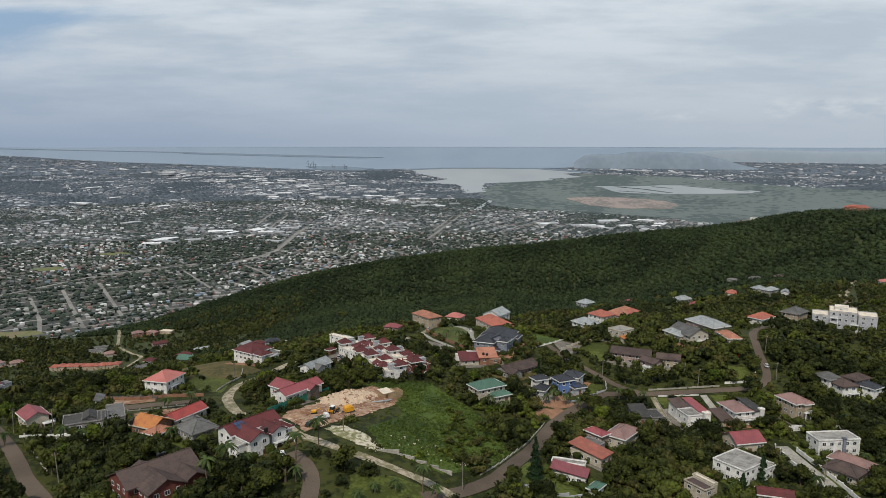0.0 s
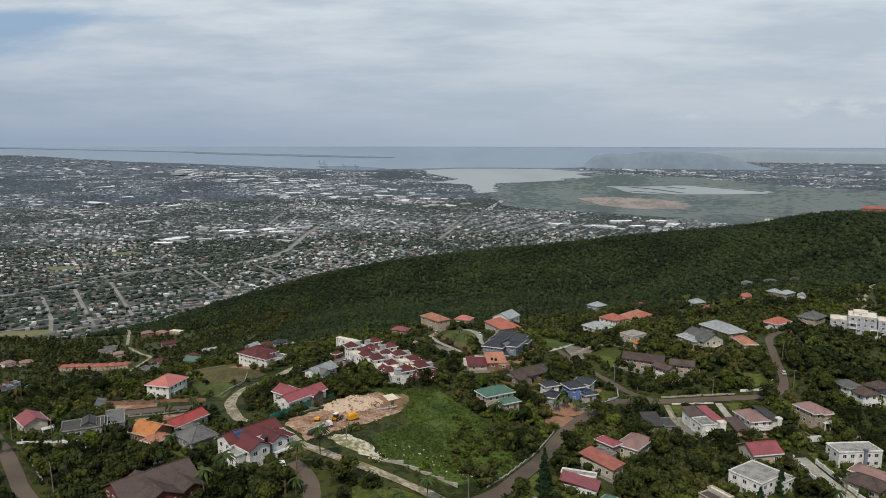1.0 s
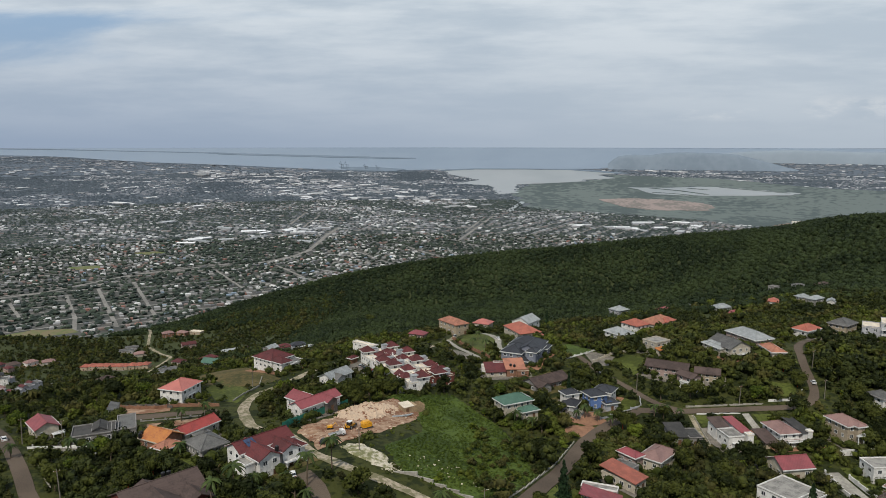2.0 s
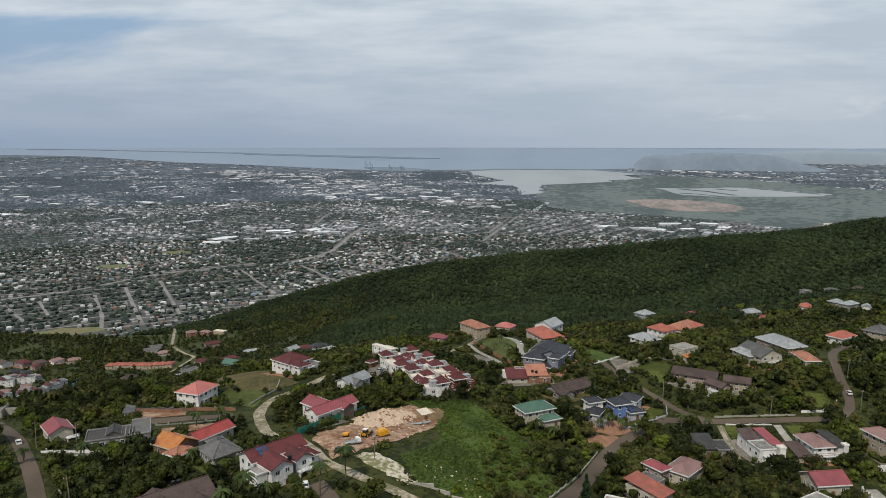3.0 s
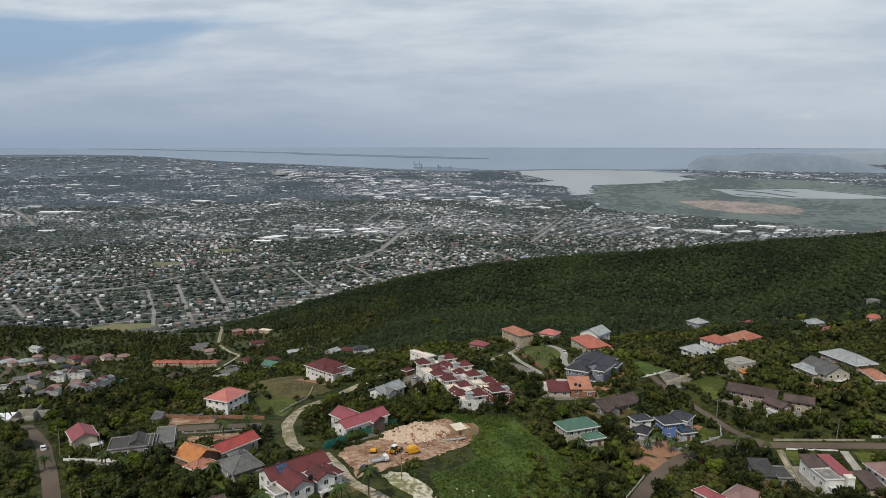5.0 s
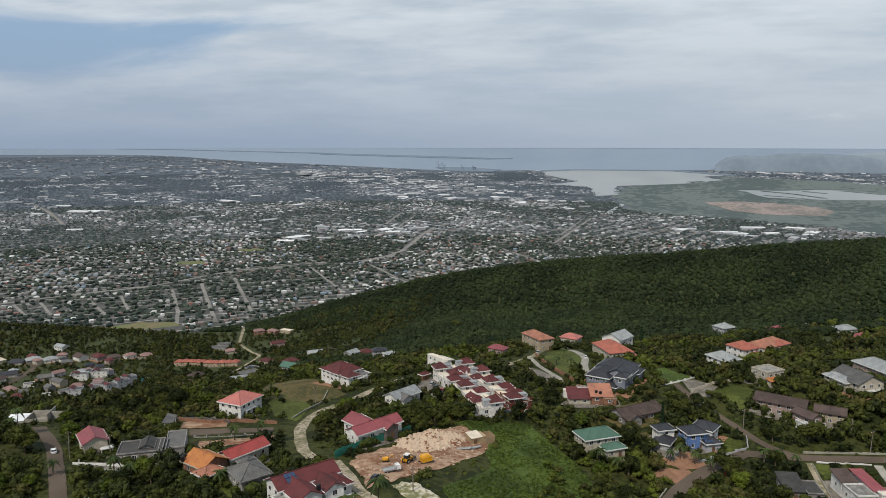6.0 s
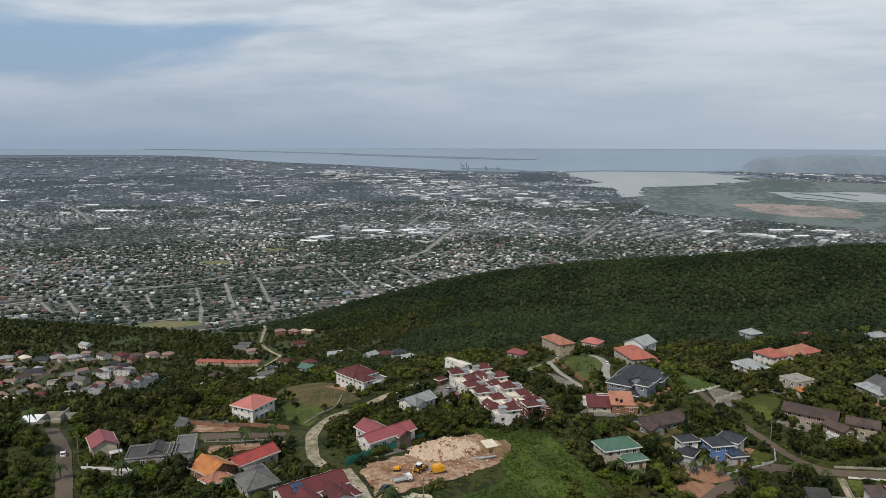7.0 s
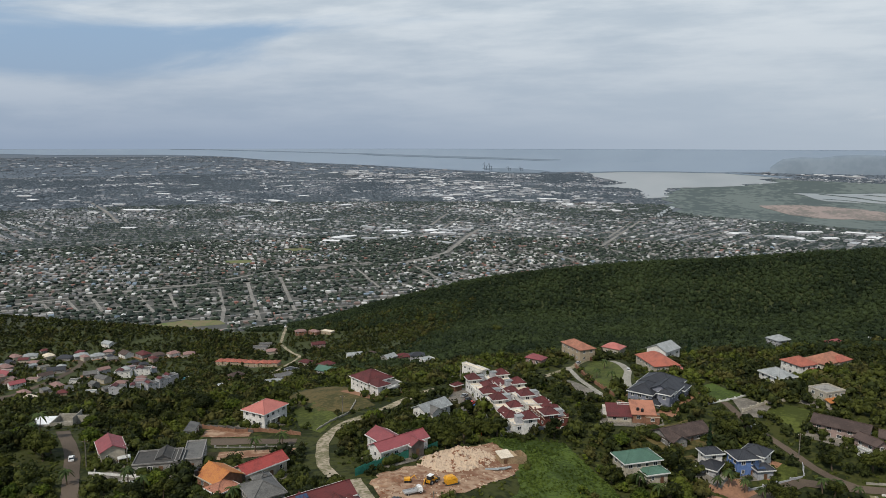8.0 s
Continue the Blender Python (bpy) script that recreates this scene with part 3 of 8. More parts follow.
# ---- houses ----
def roof_mesh(kind, w, d, rise, over=0.6, thick=0.22):
    """A roof over a w by d block, its eaves at z = 0."""
    bm = bmesh.new()
    a, b = w / 2 + over, d / 2 + over
    if kind == "flat":
        box(bm, -w / 2 - 0.15, -d / 2 - 0.15, -0.1, w / 2 + 0.15, d / 2 + 0.15, 0.12)
        return bm
    if kind == "shed":
        v = [bm.verts.new(p) for p in ((-a, -b, 0), (a, -b, 0), (a, b, rise), (-a, b, rise))]
    long_x = w >= d
    for z in (-thick, 0.0):
        c = [(-a, -b, z), (a, -b, z), (a, b, z), (-a, b, z)]
        if kind == "shed":
            c = [(-a, -b, z), (a, -b, z), (a, b, z + rise), (-a, b, z + rise)]
            if z:
                low = [bm.verts.new(p) for p in c]
            continue
        if long_x:
            t = b if kind == "hip" else 0.0
            r = [(-a + t, 0, z + rise), (a - t, 0, z + rise)]
        else:
            t = a if kind == "hip" else 0.0
            r = [(0, -b + t, z + rise), (0, b - t, z + rise)]
        p = [bm.verts.new(q) for q in c + r]
        f = ((0, 1, 5, 4), (1, 2, 5), (2, 3, 4, 5), (3, 0, 4)) if long_x else ((0, 1, 4), (1, 2, 5, 4), (2, 3, 5), (3, 0, 4, 5))
        if z:
            lower = p
            for q in f:
                if kind == "gable" and len(q) == 3:
                    continue
                bm.faces.new([p[i] for i in q][::-1])
        else:
            for q in f:
                if kind == "gable" and len(q) == 3:
                    continue
                bm.faces.new([p[i] for i in q])
            loop = (0, 1, 2, 3) if kind == "hip" else None
            if loop:
                for i in range(4):
                    bm.faces.new((lower[i], lower[(i + 1) % 4], p[(i + 1) % 4], p[i]))
            else:
                ring = (0, 1, 5, 2, 3, 4) if long_x else (0, 4, 1, 2, 5, 3)
                for i in range(6):
                    j = (i + 1) % 6
                    bm.faces.new((lower[ring[i]], lower[ring[j]], p[ring[j]], p[ring[i]]))
    if kind == "shed":
        bm.faces.new(v)
        bm.faces.new(low[::-1])
        for i in range(4):
            bm.faces.new((low[i], low[(i + 1) % 4], v[(i + 1) % 4], v[i]))
    bmesh.ops.recalc_face_normals(bm, faces=bm.faces[:])
    return bm


def ridge_caps(kind, w, d, rise, over=0.6):
    """Raised caps on hips and ridge."""
    bm = bmesh.new()
    a, b = w / 2 + over, d / 2 + over
    if w >= d:
        t = b if kind == "hip" else 0
        r = [Vector((-a + t, 0, rise)), Vector((a - t, 0, rise))]
        ends = ((r[0], (-a, -b)), (r[0], (-a, b)), (r[1], (a, -b)), (r[1], (a, b)))
    else:
        t = a if kind == "hip" else 0
        r = [Vector((0, -b + t, rise)), Vector((0, b - t, rise))]
        ends = ((r[0], (-a, -b)), (r[0], (a, -b)), (r[1], (-a, b)), (r[1], (a, b)))
    up_ = Vector((0, 0, 0.05))
    tube(bm, r[0] + up_, r[1] + up_, 0.15, 0.15, 5) if (r[1] - r[0]).length > 0.3 else None
    if kind == "hip":
        for p, (x, y) in ends:
            tube(bm, p + up_, Vector((x, y, 0)) + up_, 0.13, 0.13, 5)
    return bm


def window_meshes():
    f = boxes((-0.72, -0.10, -0.68, 0.72, 0.02, -0.56), (-0.72, -0.07, 0.56, 0.72, 0.02, 0.68), (-0.72, -0.07, -0.56, -0.60, 0.02, 0.56), (0.60, -0.07, -0.56, 0.72, 0.02, 0.56), (-0.04, -0.05, -0.56, 0.04, 0.02, 0.56))
    p = boxes((-0.60, -0.03, -0.56, 0.60, 0.015, 0.56))
    out = []
    for name, bm, material in (("window_frame", f, TRIM), ("pane", p, GLASS)):
        me = bpy.data.meshes.new(name)
        bm.to_mesh(me)
        bm.free()
        me.materials.append(material)
        out.append(me)
    return out


FRAME_ME, PANE_ME = window_meshes()
DOOR_BM = boxes((-0.62, -0.09, 0, -0.5, 0.02, 2.2), (0.5, -0.09, 0, 0.62, 0.02, 2.2), (-0.62, -0.09, 2.1, 0.62, 0.02, 2.22), (-0.5, -0.04, 0, 0.5, 0.015, 2.1))
DOOR_ME = bpy.data.meshes.new("door")
DOOR_BM.to_mesh(DOOR_ME)
DOOR_BM.free()
DOOR_ME.materials.append(WOOD)
TAKEN = []          # ground kept free of trees
BODIES = []         # the houses themselves
PLANS = []


FAR_WINDOW_ME = bpy.data.meshes.new("window")
bm = bmesh.new()
bm.from_mesh(FRAME_ME)
bm.from_mesh(PANE_ME)
for f in bm.faces[-6:]:
    f.material_index = 1
bm.to_mesh(FAR_WINDOW_ME)
bm.free()
for m in (TRIM, GLASS):
    FAR_WINDOW_ME.materials.append(m)


def window(parent, m, wide=1.0, tall=1.0):
    if parent.matrix_basis.translation.y > 450:
        part("window", FAR_WINDOW_ME, None, parent, "", m @ Matrix.Diagonal((wide, 1, tall, 1)))
        return
    w = part("window", FRAME_ME, None, parent, "", m @ Matrix.Diagonal((wide, 1, tall, 1)))
    part("pane", PANE_ME, None, w)


def block(home, cx, cy, w, d, h, kind, roof, wall, floors=2, rise=None, base=0.0, skip="", arch=False, gable_wall=True):
    """One block of a house: walls, roof, windows on every free side."""
    turn = Matrix.Translation((cx, cy, 0))
    deep = -2.6 if base == 0 else 0.0
    part("wall", boxes((-w / 2, -d / 2, base + deep, w / 2, d / 2, base + h)), WALL[wall], home, "", turn)
    rise = rise if rise is not None else 0.24 * min(w, d) + 0.4
    top = turn @ Matrix.Translation((0, 0, base + h))
    r = part("roof", roof_mesh(kind, w, d, rise), ROOF[roof], home, "", top)
    if kind in ("hip", "gable") and home.matrix_basis.translation.y < 430:
        a, b = w / 2 + 0.62, d / 2 + 0.62
        edges = [(-a, -b - 0.1, -0.36, a, -b, 0.05), (-a, b, -0.36, a, b + 0.1, 0.05)] if kind == "hip" or w >= d else []
        edges += [(-a - 0.1, -b - 0.1, -0.36, -a, b + 0.1, 0.05), (a, -b - 0.1, -0.36, a + 0.1, b + 0.1, 0.05)] if kind == "hip" or w < d else []
        part("fascia", boxes(*edges), FASCIA.get(roof, TRIM), home, "", top)
        part("ridge_cap", ridge_caps(kind, w, d, rise), ROOF[roof], r)
    if kind == "gable" and gable_wall:
        for s in (-1, 1):
            bm = bmesh.new()
            q = ((s * (w / 2 - 0.01), -d / 2, 0), (s * (w / 2 - 0.01), d / 2, 0), (s * (w / 2 - 0.01), 0, rise * 0.92)) if w >= d else ((-w / 2, s * (d / 2 - 0.01), 0), (w / 2, s * (d / 2 - 0.01), 0), (0, s * (d / 2 - 0.01), rise * 0.92))
            q2 = [(x * (1 - 0.35 / w) if w >= d else x, y if w >= d else y * (1 - 0.35 / d), z) for x, y, z in q]
            a = [bm.verts.new(p) for p in q]
            b = [bm.verts.new(p) for p in q2]
            bm.faces.new(a)
            bm.faces.new(b[::-1])
            for i in range(3):
                bm.faces.new((a[i], a[(i + 1) % 3], b[(i + 1) % 3], b[i]))
            bmesh.ops.recalc_face_normals(bm, faces=bm.faces[:])
            part("gable", bm, WALL[wall], home, "", top)
    if kind == "flat":
        e = 0.55
        part("parapet", boxes((-w / 2 - .12, -d / 2 - .12, 0.1, w / 2 + .12, -d / 2 + .12, e), (-w / 2 - .12, d / 2 - .12, 0.1, w / 2 + .12, d / 2 + .12, e),
                              (-w / 2 - .12, -d / 2 + .12, 0.1, -w / 2 + .12, d / 2 - .12, e), (w / 2 - .12, -d / 2 + .12, 0.1, w / 2 + .12, d / 2 - .12, e)), WALL[wall], home, "", top)
    storey = h / floors
    for s in range(floors):
        z = base + storey * (s + 0.56)
        for tag, length, at, ang in (("f", w, (0, -d / 2), 0), ("l", d, (-w / 2, 0), -90), ("r", d, (w / 2, 0), 90), ("b", w, (0, d / 2), 180)):
            if tag in skip:
                continue
            n = int((length - 0.8) // (3.1 if home.matrix_basis.translation.y < 450 else 4.4))
            for i in range(n):
                o = (i - (n - 1) / 2) * length / max(n, 1) * 0.92
                m = turn @ Matrix.Translation((at[0], at[1], z)) @ Matrix.Rotation(radians(ang), 4, "Z") @ Matrix.Translation((o, 0, 0))
                if s == 0 and base == 0 and tag == "f" and i == n // 2:
                    part("door", DOOR_ME, None, home, "", turn @ Matrix.Translation((at[0] + o, at[1], 0.0)))
                else:
                    window(home, m, 1.1 if (i + s) % 3 else 0.8, 0.95 if storey < 2.9 else 1.1)


def balcony(home, cx, cy, w, d, z, rail="white"):
    """A slab on posts with a rail of thin uprights."""
    m = Matrix.Translation((cx, cy, z))
    b = part("balcony", boxes((-w / 2, -d / 2, -0.22, w / 2, d / 2, 0)), TRIM, home, "", m)
    bars = [(-w / 2, -d / 2, 0.9, w / 2, -d / 2 + 0.1, 1.0)]
    n = int(w / 0.45)
    bars += [(-w / 2 + k * w / n - 0.05, -d / 2 + 0.02, 0, -w / 2 + k * w / n + 0.05, -d / 2 + 0.08, 0.9) for k in range(n + 1)]
    part("rail", boxes(*bars), TRIM, b)
    for s in (-1, 1):
        part("post", boxes((s * (w / 2 - 0.2) - 0.14, -d / 2 + 0.05, -z - 0.5, s * (w / 2 - 0.2) + 0.14, -d / 2 + 0.33, -0.22)), TRIM, b)


def clear_round(x, y, r):
    """Keeps a house and the ground before it free of trees."""
    TAKEN.append((x, y, r))
    far = math.hypot(x, y)
    TAKEN.append((x * (1 - (r + 1.0) / far), y * (1 - (r + 1.0) / far), r * 0.6))


def yard(x, y, yaw, w, d):
    """Paved or mown ground round a house."""
    k = int(abs(x * 3.7 + y * 1.9)) % 6
    a = radians(yaw)
    half_w, half_d = w * 0.5 + 2.2 + k * 0.5, d * 0.5 + 3.0
    corners = [(x + math.cos(a) * u * half_w - math.sin(a) * v * half_d, y + math.sin(a) * u * half_w + math.cos(a) * v * half_d) for u, v in ((-1, -1), (1, -1), (1, 1), (-1, 1))]
    material, label, category = ((CONCRETE, "pale concrete yard round a house", "yard"), (LAWN, "mown garden lawn round a house", "lawn"), (DRYGRASS, "dry grass yard round a house", "yard"),
                                 (PAVING, "terracotta paved yard round a house", "yard"), (LAWN, "small green lawn beside a house", "lawn"), (CONCRETE, "grey paved yard beside a house", "yard"))[k]
    sheet("ground", corners, material, label, category, 0.13 + 0.004 * (len(TAKEN) % 9), False, 3, 0.8)


def house(label, x, y, yaw, w, d, h, blocks, z=None, extras=(), category="house"):
    """blocks: (cx, cy, w, d) as shares of the plan, height, roof kind, roof, wall, floors[, base]."""
    g = [ground_at(x + a, y + b) for a in (-4, 0, 4) for b in (-4, 0, 4)]
    z = sum(g) / 9 if z is None else z
    home = new("house")
    home.matrix_basis = pose(x, y, z, 0, 0, yaw)
    tagged(home, label, category)
    for cx, cy, bw, bd, bh, kind, roof, wall, floors, *rest in blocks:
        block(home, cx * w, cy * d, bw * w - 1.0, bd * d - 1.0, bh, kind, roof, wall, floors, None, *rest)
    for e in extras:
        if e[0] == "balcony":
            balcony(home, e[1] * w, e[2] * d, e[3], e[4], e[5])
        elif e[0] == "tank":
            bm = bmesh.new()
            tube(bm, (0, 0, 0), (0, 0, 1.5), 0.65, 0.62, 12)
            tube(bm, (0, 0, 1.5), (0, 0, 1.75), 0.5, 0.2, 12)
            part("water_tank", bm, TANK, home, "black plastic water tank", Matrix.Translation((e[1] * w, e[2] * d, e[3])))
        elif e[0] == "solar":
            for i in range(3):
                for j in range(2):
                    part("solar_panel", boxes((-0.5, -0.82, 0, 0.5, 0.82, 0.06)), SOLAR, home, "dark blue solar panel",
                         Matrix.Translation((e[1] * w + i * 1.08, e[2] * d + j * 1.7, e[3] + j * e[4] * 1.7)) @ Matrix.Rotation(math.atan(e[4]), 4, "X"))
        elif e[0] == "terrace":
            part("terrace", boxes((-e[3] / 2, -e[4] / 2, -3, e[3] / 2, e[4] / 2, 0.1)), e[5], home, "", Matrix.Translation((e[1] * w, e[2] * d, 0.0)))
        elif e[0] == "chimney":
            part("roof_box", boxes((-e[3] / 2, -e[4] / 2, 0, e[3] / 2, e[4] / 2, e[5])), WALL[e[6]], home, "", Matrix.Translation((e[1] * w, e[2] * d, e[7])))
    for cx, cy, bw, bd, *_ in blocks:
        PLANS.append((x, y, yaw, cx * w, cy * d, bw * w - 1.0, bd * d - 1.0))
    BODIES.append((x, y, math.hypot(w, d) * 0.40))
    clear_round(x, y, max(w, d) * 0.5 + 1.2)
    if (y < 430 or x < -330 and y < 830) and category == "house":
        yard(x, y, yaw, w, d)
    return home


house('brick house with broad brown shingle gables', -83.2, 197.4, 47.0, 22.6, 21.0, 6.0,
      [(0, 0.12, 1, 0.62, 6, 'gable', 'brown', 'brick', 2), (-0.12, -0.1, 0.5, 0.85, 5.8, 'gable', 'brown', 'brick', 2), (0.28, -0.25, 0.35, 0.5, 5.4, 'gable', 'brown', 'brick', 2)], 246.7, (('balcony', 0.28, -0.5, 5.0, 1.8, 2.9), ('tank', 0.1, 0.22, 8.2), ('tank', 0.17, 0.22, 8.1),))
house('small cream house with a faded red tin roof', -154.0, 256.4, 46.0, 8.5, 11.7, 4.5,
      [(0, 0, 1, 1, 4.5, 'gable', 'rose', 'cream', 1)], 243.0, (('balcony', 0.35, -0.62, 4.0, 2.2, 2.4),))
house('long low house with a dark grey felt roof', -133.3, 253.4, 25.3, 15.1, 14.4, 3.5,
      [(0, 0, 1, 0.8, 3.0, 'flat', 'felt', 'grey', 1), (0.12, 0.12, 0.32, 0.55, 3.4, 'gable', 'felt', 'grey', 1), (0.45, 0.05, 0.22, 0.7, 2.6, 'flat', 'felt', 'grey', 1)], 243.8, (('terrace', 0.0, -0.75, 20.0, 6.0, CONCRETE),))
house('low annex with a dark grey flat roof', -126.0, 262.7, 26.3, 7.3, 15.8, 3.5,
      [(0, 0, 1, 1, 3.5, 'flat', 'grey', 'grey', 1)], 242.5, ())
house('narrow shed with a white-edged roof', -145.9, 291.0, 108.1, 9.6, 3.5, 3.0,
      [(0, 0, 1, 1, 3, 'shed', 'grey', 'white', 1)], 237.6, ())
house('house with orange barrel tiles and salmon walls', -102.8, 240.5, 64.6, 9.9, 10.9, 4.0,
      [(0, 0, 1, 1, 4, 'gable', 'orange', 'rust', 1), (-0.3, -0.55, 0.8, 0.6, 3.2, 'hip', 'peach', 'rust', 1)], 246.7, (('tank', -0.5, 0.4, 4.2), ('tank', -0.35, 0.5, 4.2),))
house('long low wing with a bright red tin roof', -95.3, 251.9, 61.2, 15.8, 7.4, 4.0,
      [(0, 0, 1, 1, 4, 'gable', 'red', 'cream', 1)], 245.8, ())
house('house with a pale grey tiled hip roof', -85.2, 233.0, 49.1, 9.8, 15.4, 4.0,
      [(0, -0.1, 1, 0.75, 4, 'hip', 'grey', 'grey', 1), (0.3, 0.35, 0.55, 0.4, 3.4, 'hip', 'grey', 'grey', 1)], 248.8, ())
house('white two-storey house with a salmon pink roof', -126.9, 313.5, 75.7, 14.3, 12.2, 6.0,
      [(0, 0, 1, 1, 6, 'hip', 'pink', 'white', 2)], 236.6, (('balcony', -0.1, -0.5, 6.0, 1.6, 3.0),))
house('white two-storey villa with maroon tin roofs', -61.2, 221.6, 49.0, 19.2, 17.8, 6.5,
      [(0, 0.18, 1, 0.5, 6.5, 'gable', 'maroon', 'white', 2), (-0.22, -0.12, 0.42, 0.8, 6.3, 'gable', 'maroon', 'white', 2), (0.2, -0.1, 0.34, 0.72, 6.0, 'gable', 'maroon', 'white', 2), (0.38, -0.15, 0.3, 0.5, 5.4, 'hip', 'maroon', 'white', 2), (-0.5, -0.2, 0.22, 0.4, 5.0, 'flat', 'concrete', 'white', 1)], 250.4, (('balcony', 0.25, -0.50, 7.5, 1.6, 3.0), ('tank', -0.05, -0.42, 6.9), ('solar', -0.3, 0.02, 7.9, 0.35),))
house('white bungalow with long rose red gable wings', -58.6, 278.8, 52.8, 20.1, 10.2, 4.5,
      [(0, 0, 1, 0.75, 4.2, 'gable', 'rose', 'white', 1), (-0.1, 0.55, 0.42, 1.1, 4.5, 'gable', 'rose', 'white', 1), (0.2, -0.2, 0.3, 0.7, 3.9, 'gable', 'rose', 'stone', 1)], 245.6, ())
house('cottage with a weathered grey gable roof', -60.6, 328.6, 57.6, 14.7, 8.2, 4.0,
      [(0, 0, 1, 1, 4, 'gable', 'silver', 'white', 1), (-0.15, -0.3, 0.4, 0.9, 3.8, 'gable', 'grey', 'white', 1)], 239.6, ())
house('large white house with dull red roofs and a porch', -98.9, 368.3, 55.5, 14.7, 21.9, 6.0,
      [(0, 0.15, 1, 0.7, 4.6, 'hip', 'maroon', 'white', 2), (-0.2, -0.25, 0.5, 0.5, 4.4, 'hip', 'maroon', 'white', 2), (0.35, -0.35, 0.5, 0.4, 2.8, 'flat', 'grey', 'white', 1)], 234.4, (('balcony', 0.1, -0.5, 6.0, 1.8, 3.0),))
house('low white house with flat concrete slabs', -61.0, 415.4, 53.3, 6.7, 17.2, 6.0,
      [(0, 0, 0.6, 1, 2.8, 'flat', 'cream', 'white', 1), (0.38, -0.2, 0.35, 0.6, 2.4, 'flat', 'concrete', 'white', 1), (-0.4, -0.25, 0.3, 0.5, 2.2, 'flat', 'cream', 'white', 1)], 230.1, ())
house('small outhouse with a maroon roof', -60.2, 371.4, 54.4, 5.2, 3.5, 3.0,
      [(0, 0, 1, 1, 3, 'hip', 'maroon', 'rust', 1)], 235.3, ())
house('low house with a dusty red hip roof', -31.6, 440.6, 68.0, 7.3, 10.5, 4.0,
      [(0, 0, 1, 1, 4, 'hip', 'rose', 'pink', 1), (0.4, 0.3, 0.8, 0.6, 3.6, 'hip', 'maroon', 'pink', 1)], 228.8, ())
house('cream two-storey house with a green tin roof', 19.5, 302.5, 29.3, 14.5, 10.0, 6.5,
      [(0, 0.05, 1, 0.95, 6.5, 'hip', 'green', 'cream', 2), (0.22, -0.55, 0.6, 0.55, 3.6, 'hip', 'green', 'cream', 1)], 236.1, ())
house('white wing of a villa with slate hip roofs', 45.2, 320.5, 24.4, 7.6, 6.0, 6.0,
      [(0, 0, 1, 1, 6, 'hip', 'slate', 'white', 2)], 233.7, ())
house('bright blue villa block with slate roof and solar panels', 56.1, 320.6, 22.8, 6.8, 8.2, 6.5,
      [(0, 0, 1.3, 1, 6.5, 'hip', 'slate', 'blue', 2), (0.7, -0.55, 1.0, 0.7, 3.6, 'hip', 'slate', 'lilac', 1)], 232.9, (('solar', 0.3, -0.75, 4.3, 0.3),))
house('white villa block with a dark slate hip roof', 61.3, 324.5, 60.7, 5.3, 7.9, 6.5,
      [(0, 0, 1.6, 1.1, 6.6, 'hip', 'slate', 'white', 2)], 233.3, ())
house('low garage with a slate hip roof', 44.9, 316.5, 66.0, 8.2, 7.3, 3.2,
      [(0, 0, 1, 1, 3.2, 'hip', 'slate', 'lilac', 1)], 233.1, ())
house('low bungalow with a weathered brown gable roof', 36.3, 337.9, 37.9, 21.2, 12.6, 3.5,
      [(0, 0, 1, 0.8, 3.5, 'gable', 'brown', 'grey', 1), (-0.3, -0.25, 0.35, 0.7, 3.3, 'gable', 'brown', 'grey', 1)], 235.8, ())
house('three-level house with rust walls and white slab roofs', 17.5, 348.5, 8.0, 21.0, 10.0, 7.0,
      [(0.22, 0, 0.46, 1, 6.2, 'shed', 'peach', 'rust', 2), (-0.22, 0.0, 0.48, 0.9, 4.9, 'shed', 'maroon', 'cream', 2), (0.0, 0.46, 0.5, 0.3, 6.6, 'flat', 'cream', 'white', 2), (-0.42, 0.36, 0.22, 0.36, 5.6, 'flat', 'cream', 'white', 2), (0.38, -0.48, 0.3, 0.2, 5.4, 'flat', 'cream', 'rust', 2)], 235.8, (('tank', 0.12, -0.2, 6.3), ('tank', 0.2, -0.28, 6.2),))
house('large dark slate-roofed villa with pale trim', 29.5, 374.0, -22.0, 19.0, 29.0, 7.0,
      [(-0.05, 0.22, 0.9, 0.52, 6.4, 'hip', 'slate', 'slate', 2), (-0.18, -0.22, 0.6, 0.52, 6.2, 'hip', 'slate', 'slate', 2), (0.2, -0.1, 0.62, 0.46, 6.9, 'gable', 'slate', 'slate', 2), (0.36, -0.34, 0.3, 0.26, 7.6, 'hip', 'slate', 'slate', 2), (0.12, -0.45, 0.4, 0.18, 3.2, 'hip', 'slate', 'slate', 1), (0.42, 0.2, 0.3, 0.3, 5.6, 'hip', 'slate', 'slate', 2)], 238.4, (('balcony', 0.02, -0.5, 5.0, 1.6, 3.1), ('terrace', 0.5, -0.5, 8.0, 6.0, CONCRETE),))
house('large house with a coral hip roof', 32.1, 444.4, 24.5, 14.8, 22.6, 7.0,
      [(0, 0, 1, 1, 7, 'hip', 'coral', 'cream', 2), (0.55, -0.35, 0.4, 0.4, 4, 'hip', 'pink', 'pink', 1)], 228.3, (('balcony', 0.1, -0.51, 5.0, 1.8, 3.1),))
house('low house with a coral hip roof', 9.1, 512.8, 66.2, 10.3, 12.5, 5.0,
      [(0, 0, 1, 1, 5, 'hip', 'pink', 'cream', 1)], 216.5, ())
house('two-storey house with an orange hip roof', -11.0, 474.3, 37.4, 11.2, 20.3, 7.0,
      [(0, 0, 1, 1, 7, 'hip', 'peach', 'tan', 2)], 224.8, ())
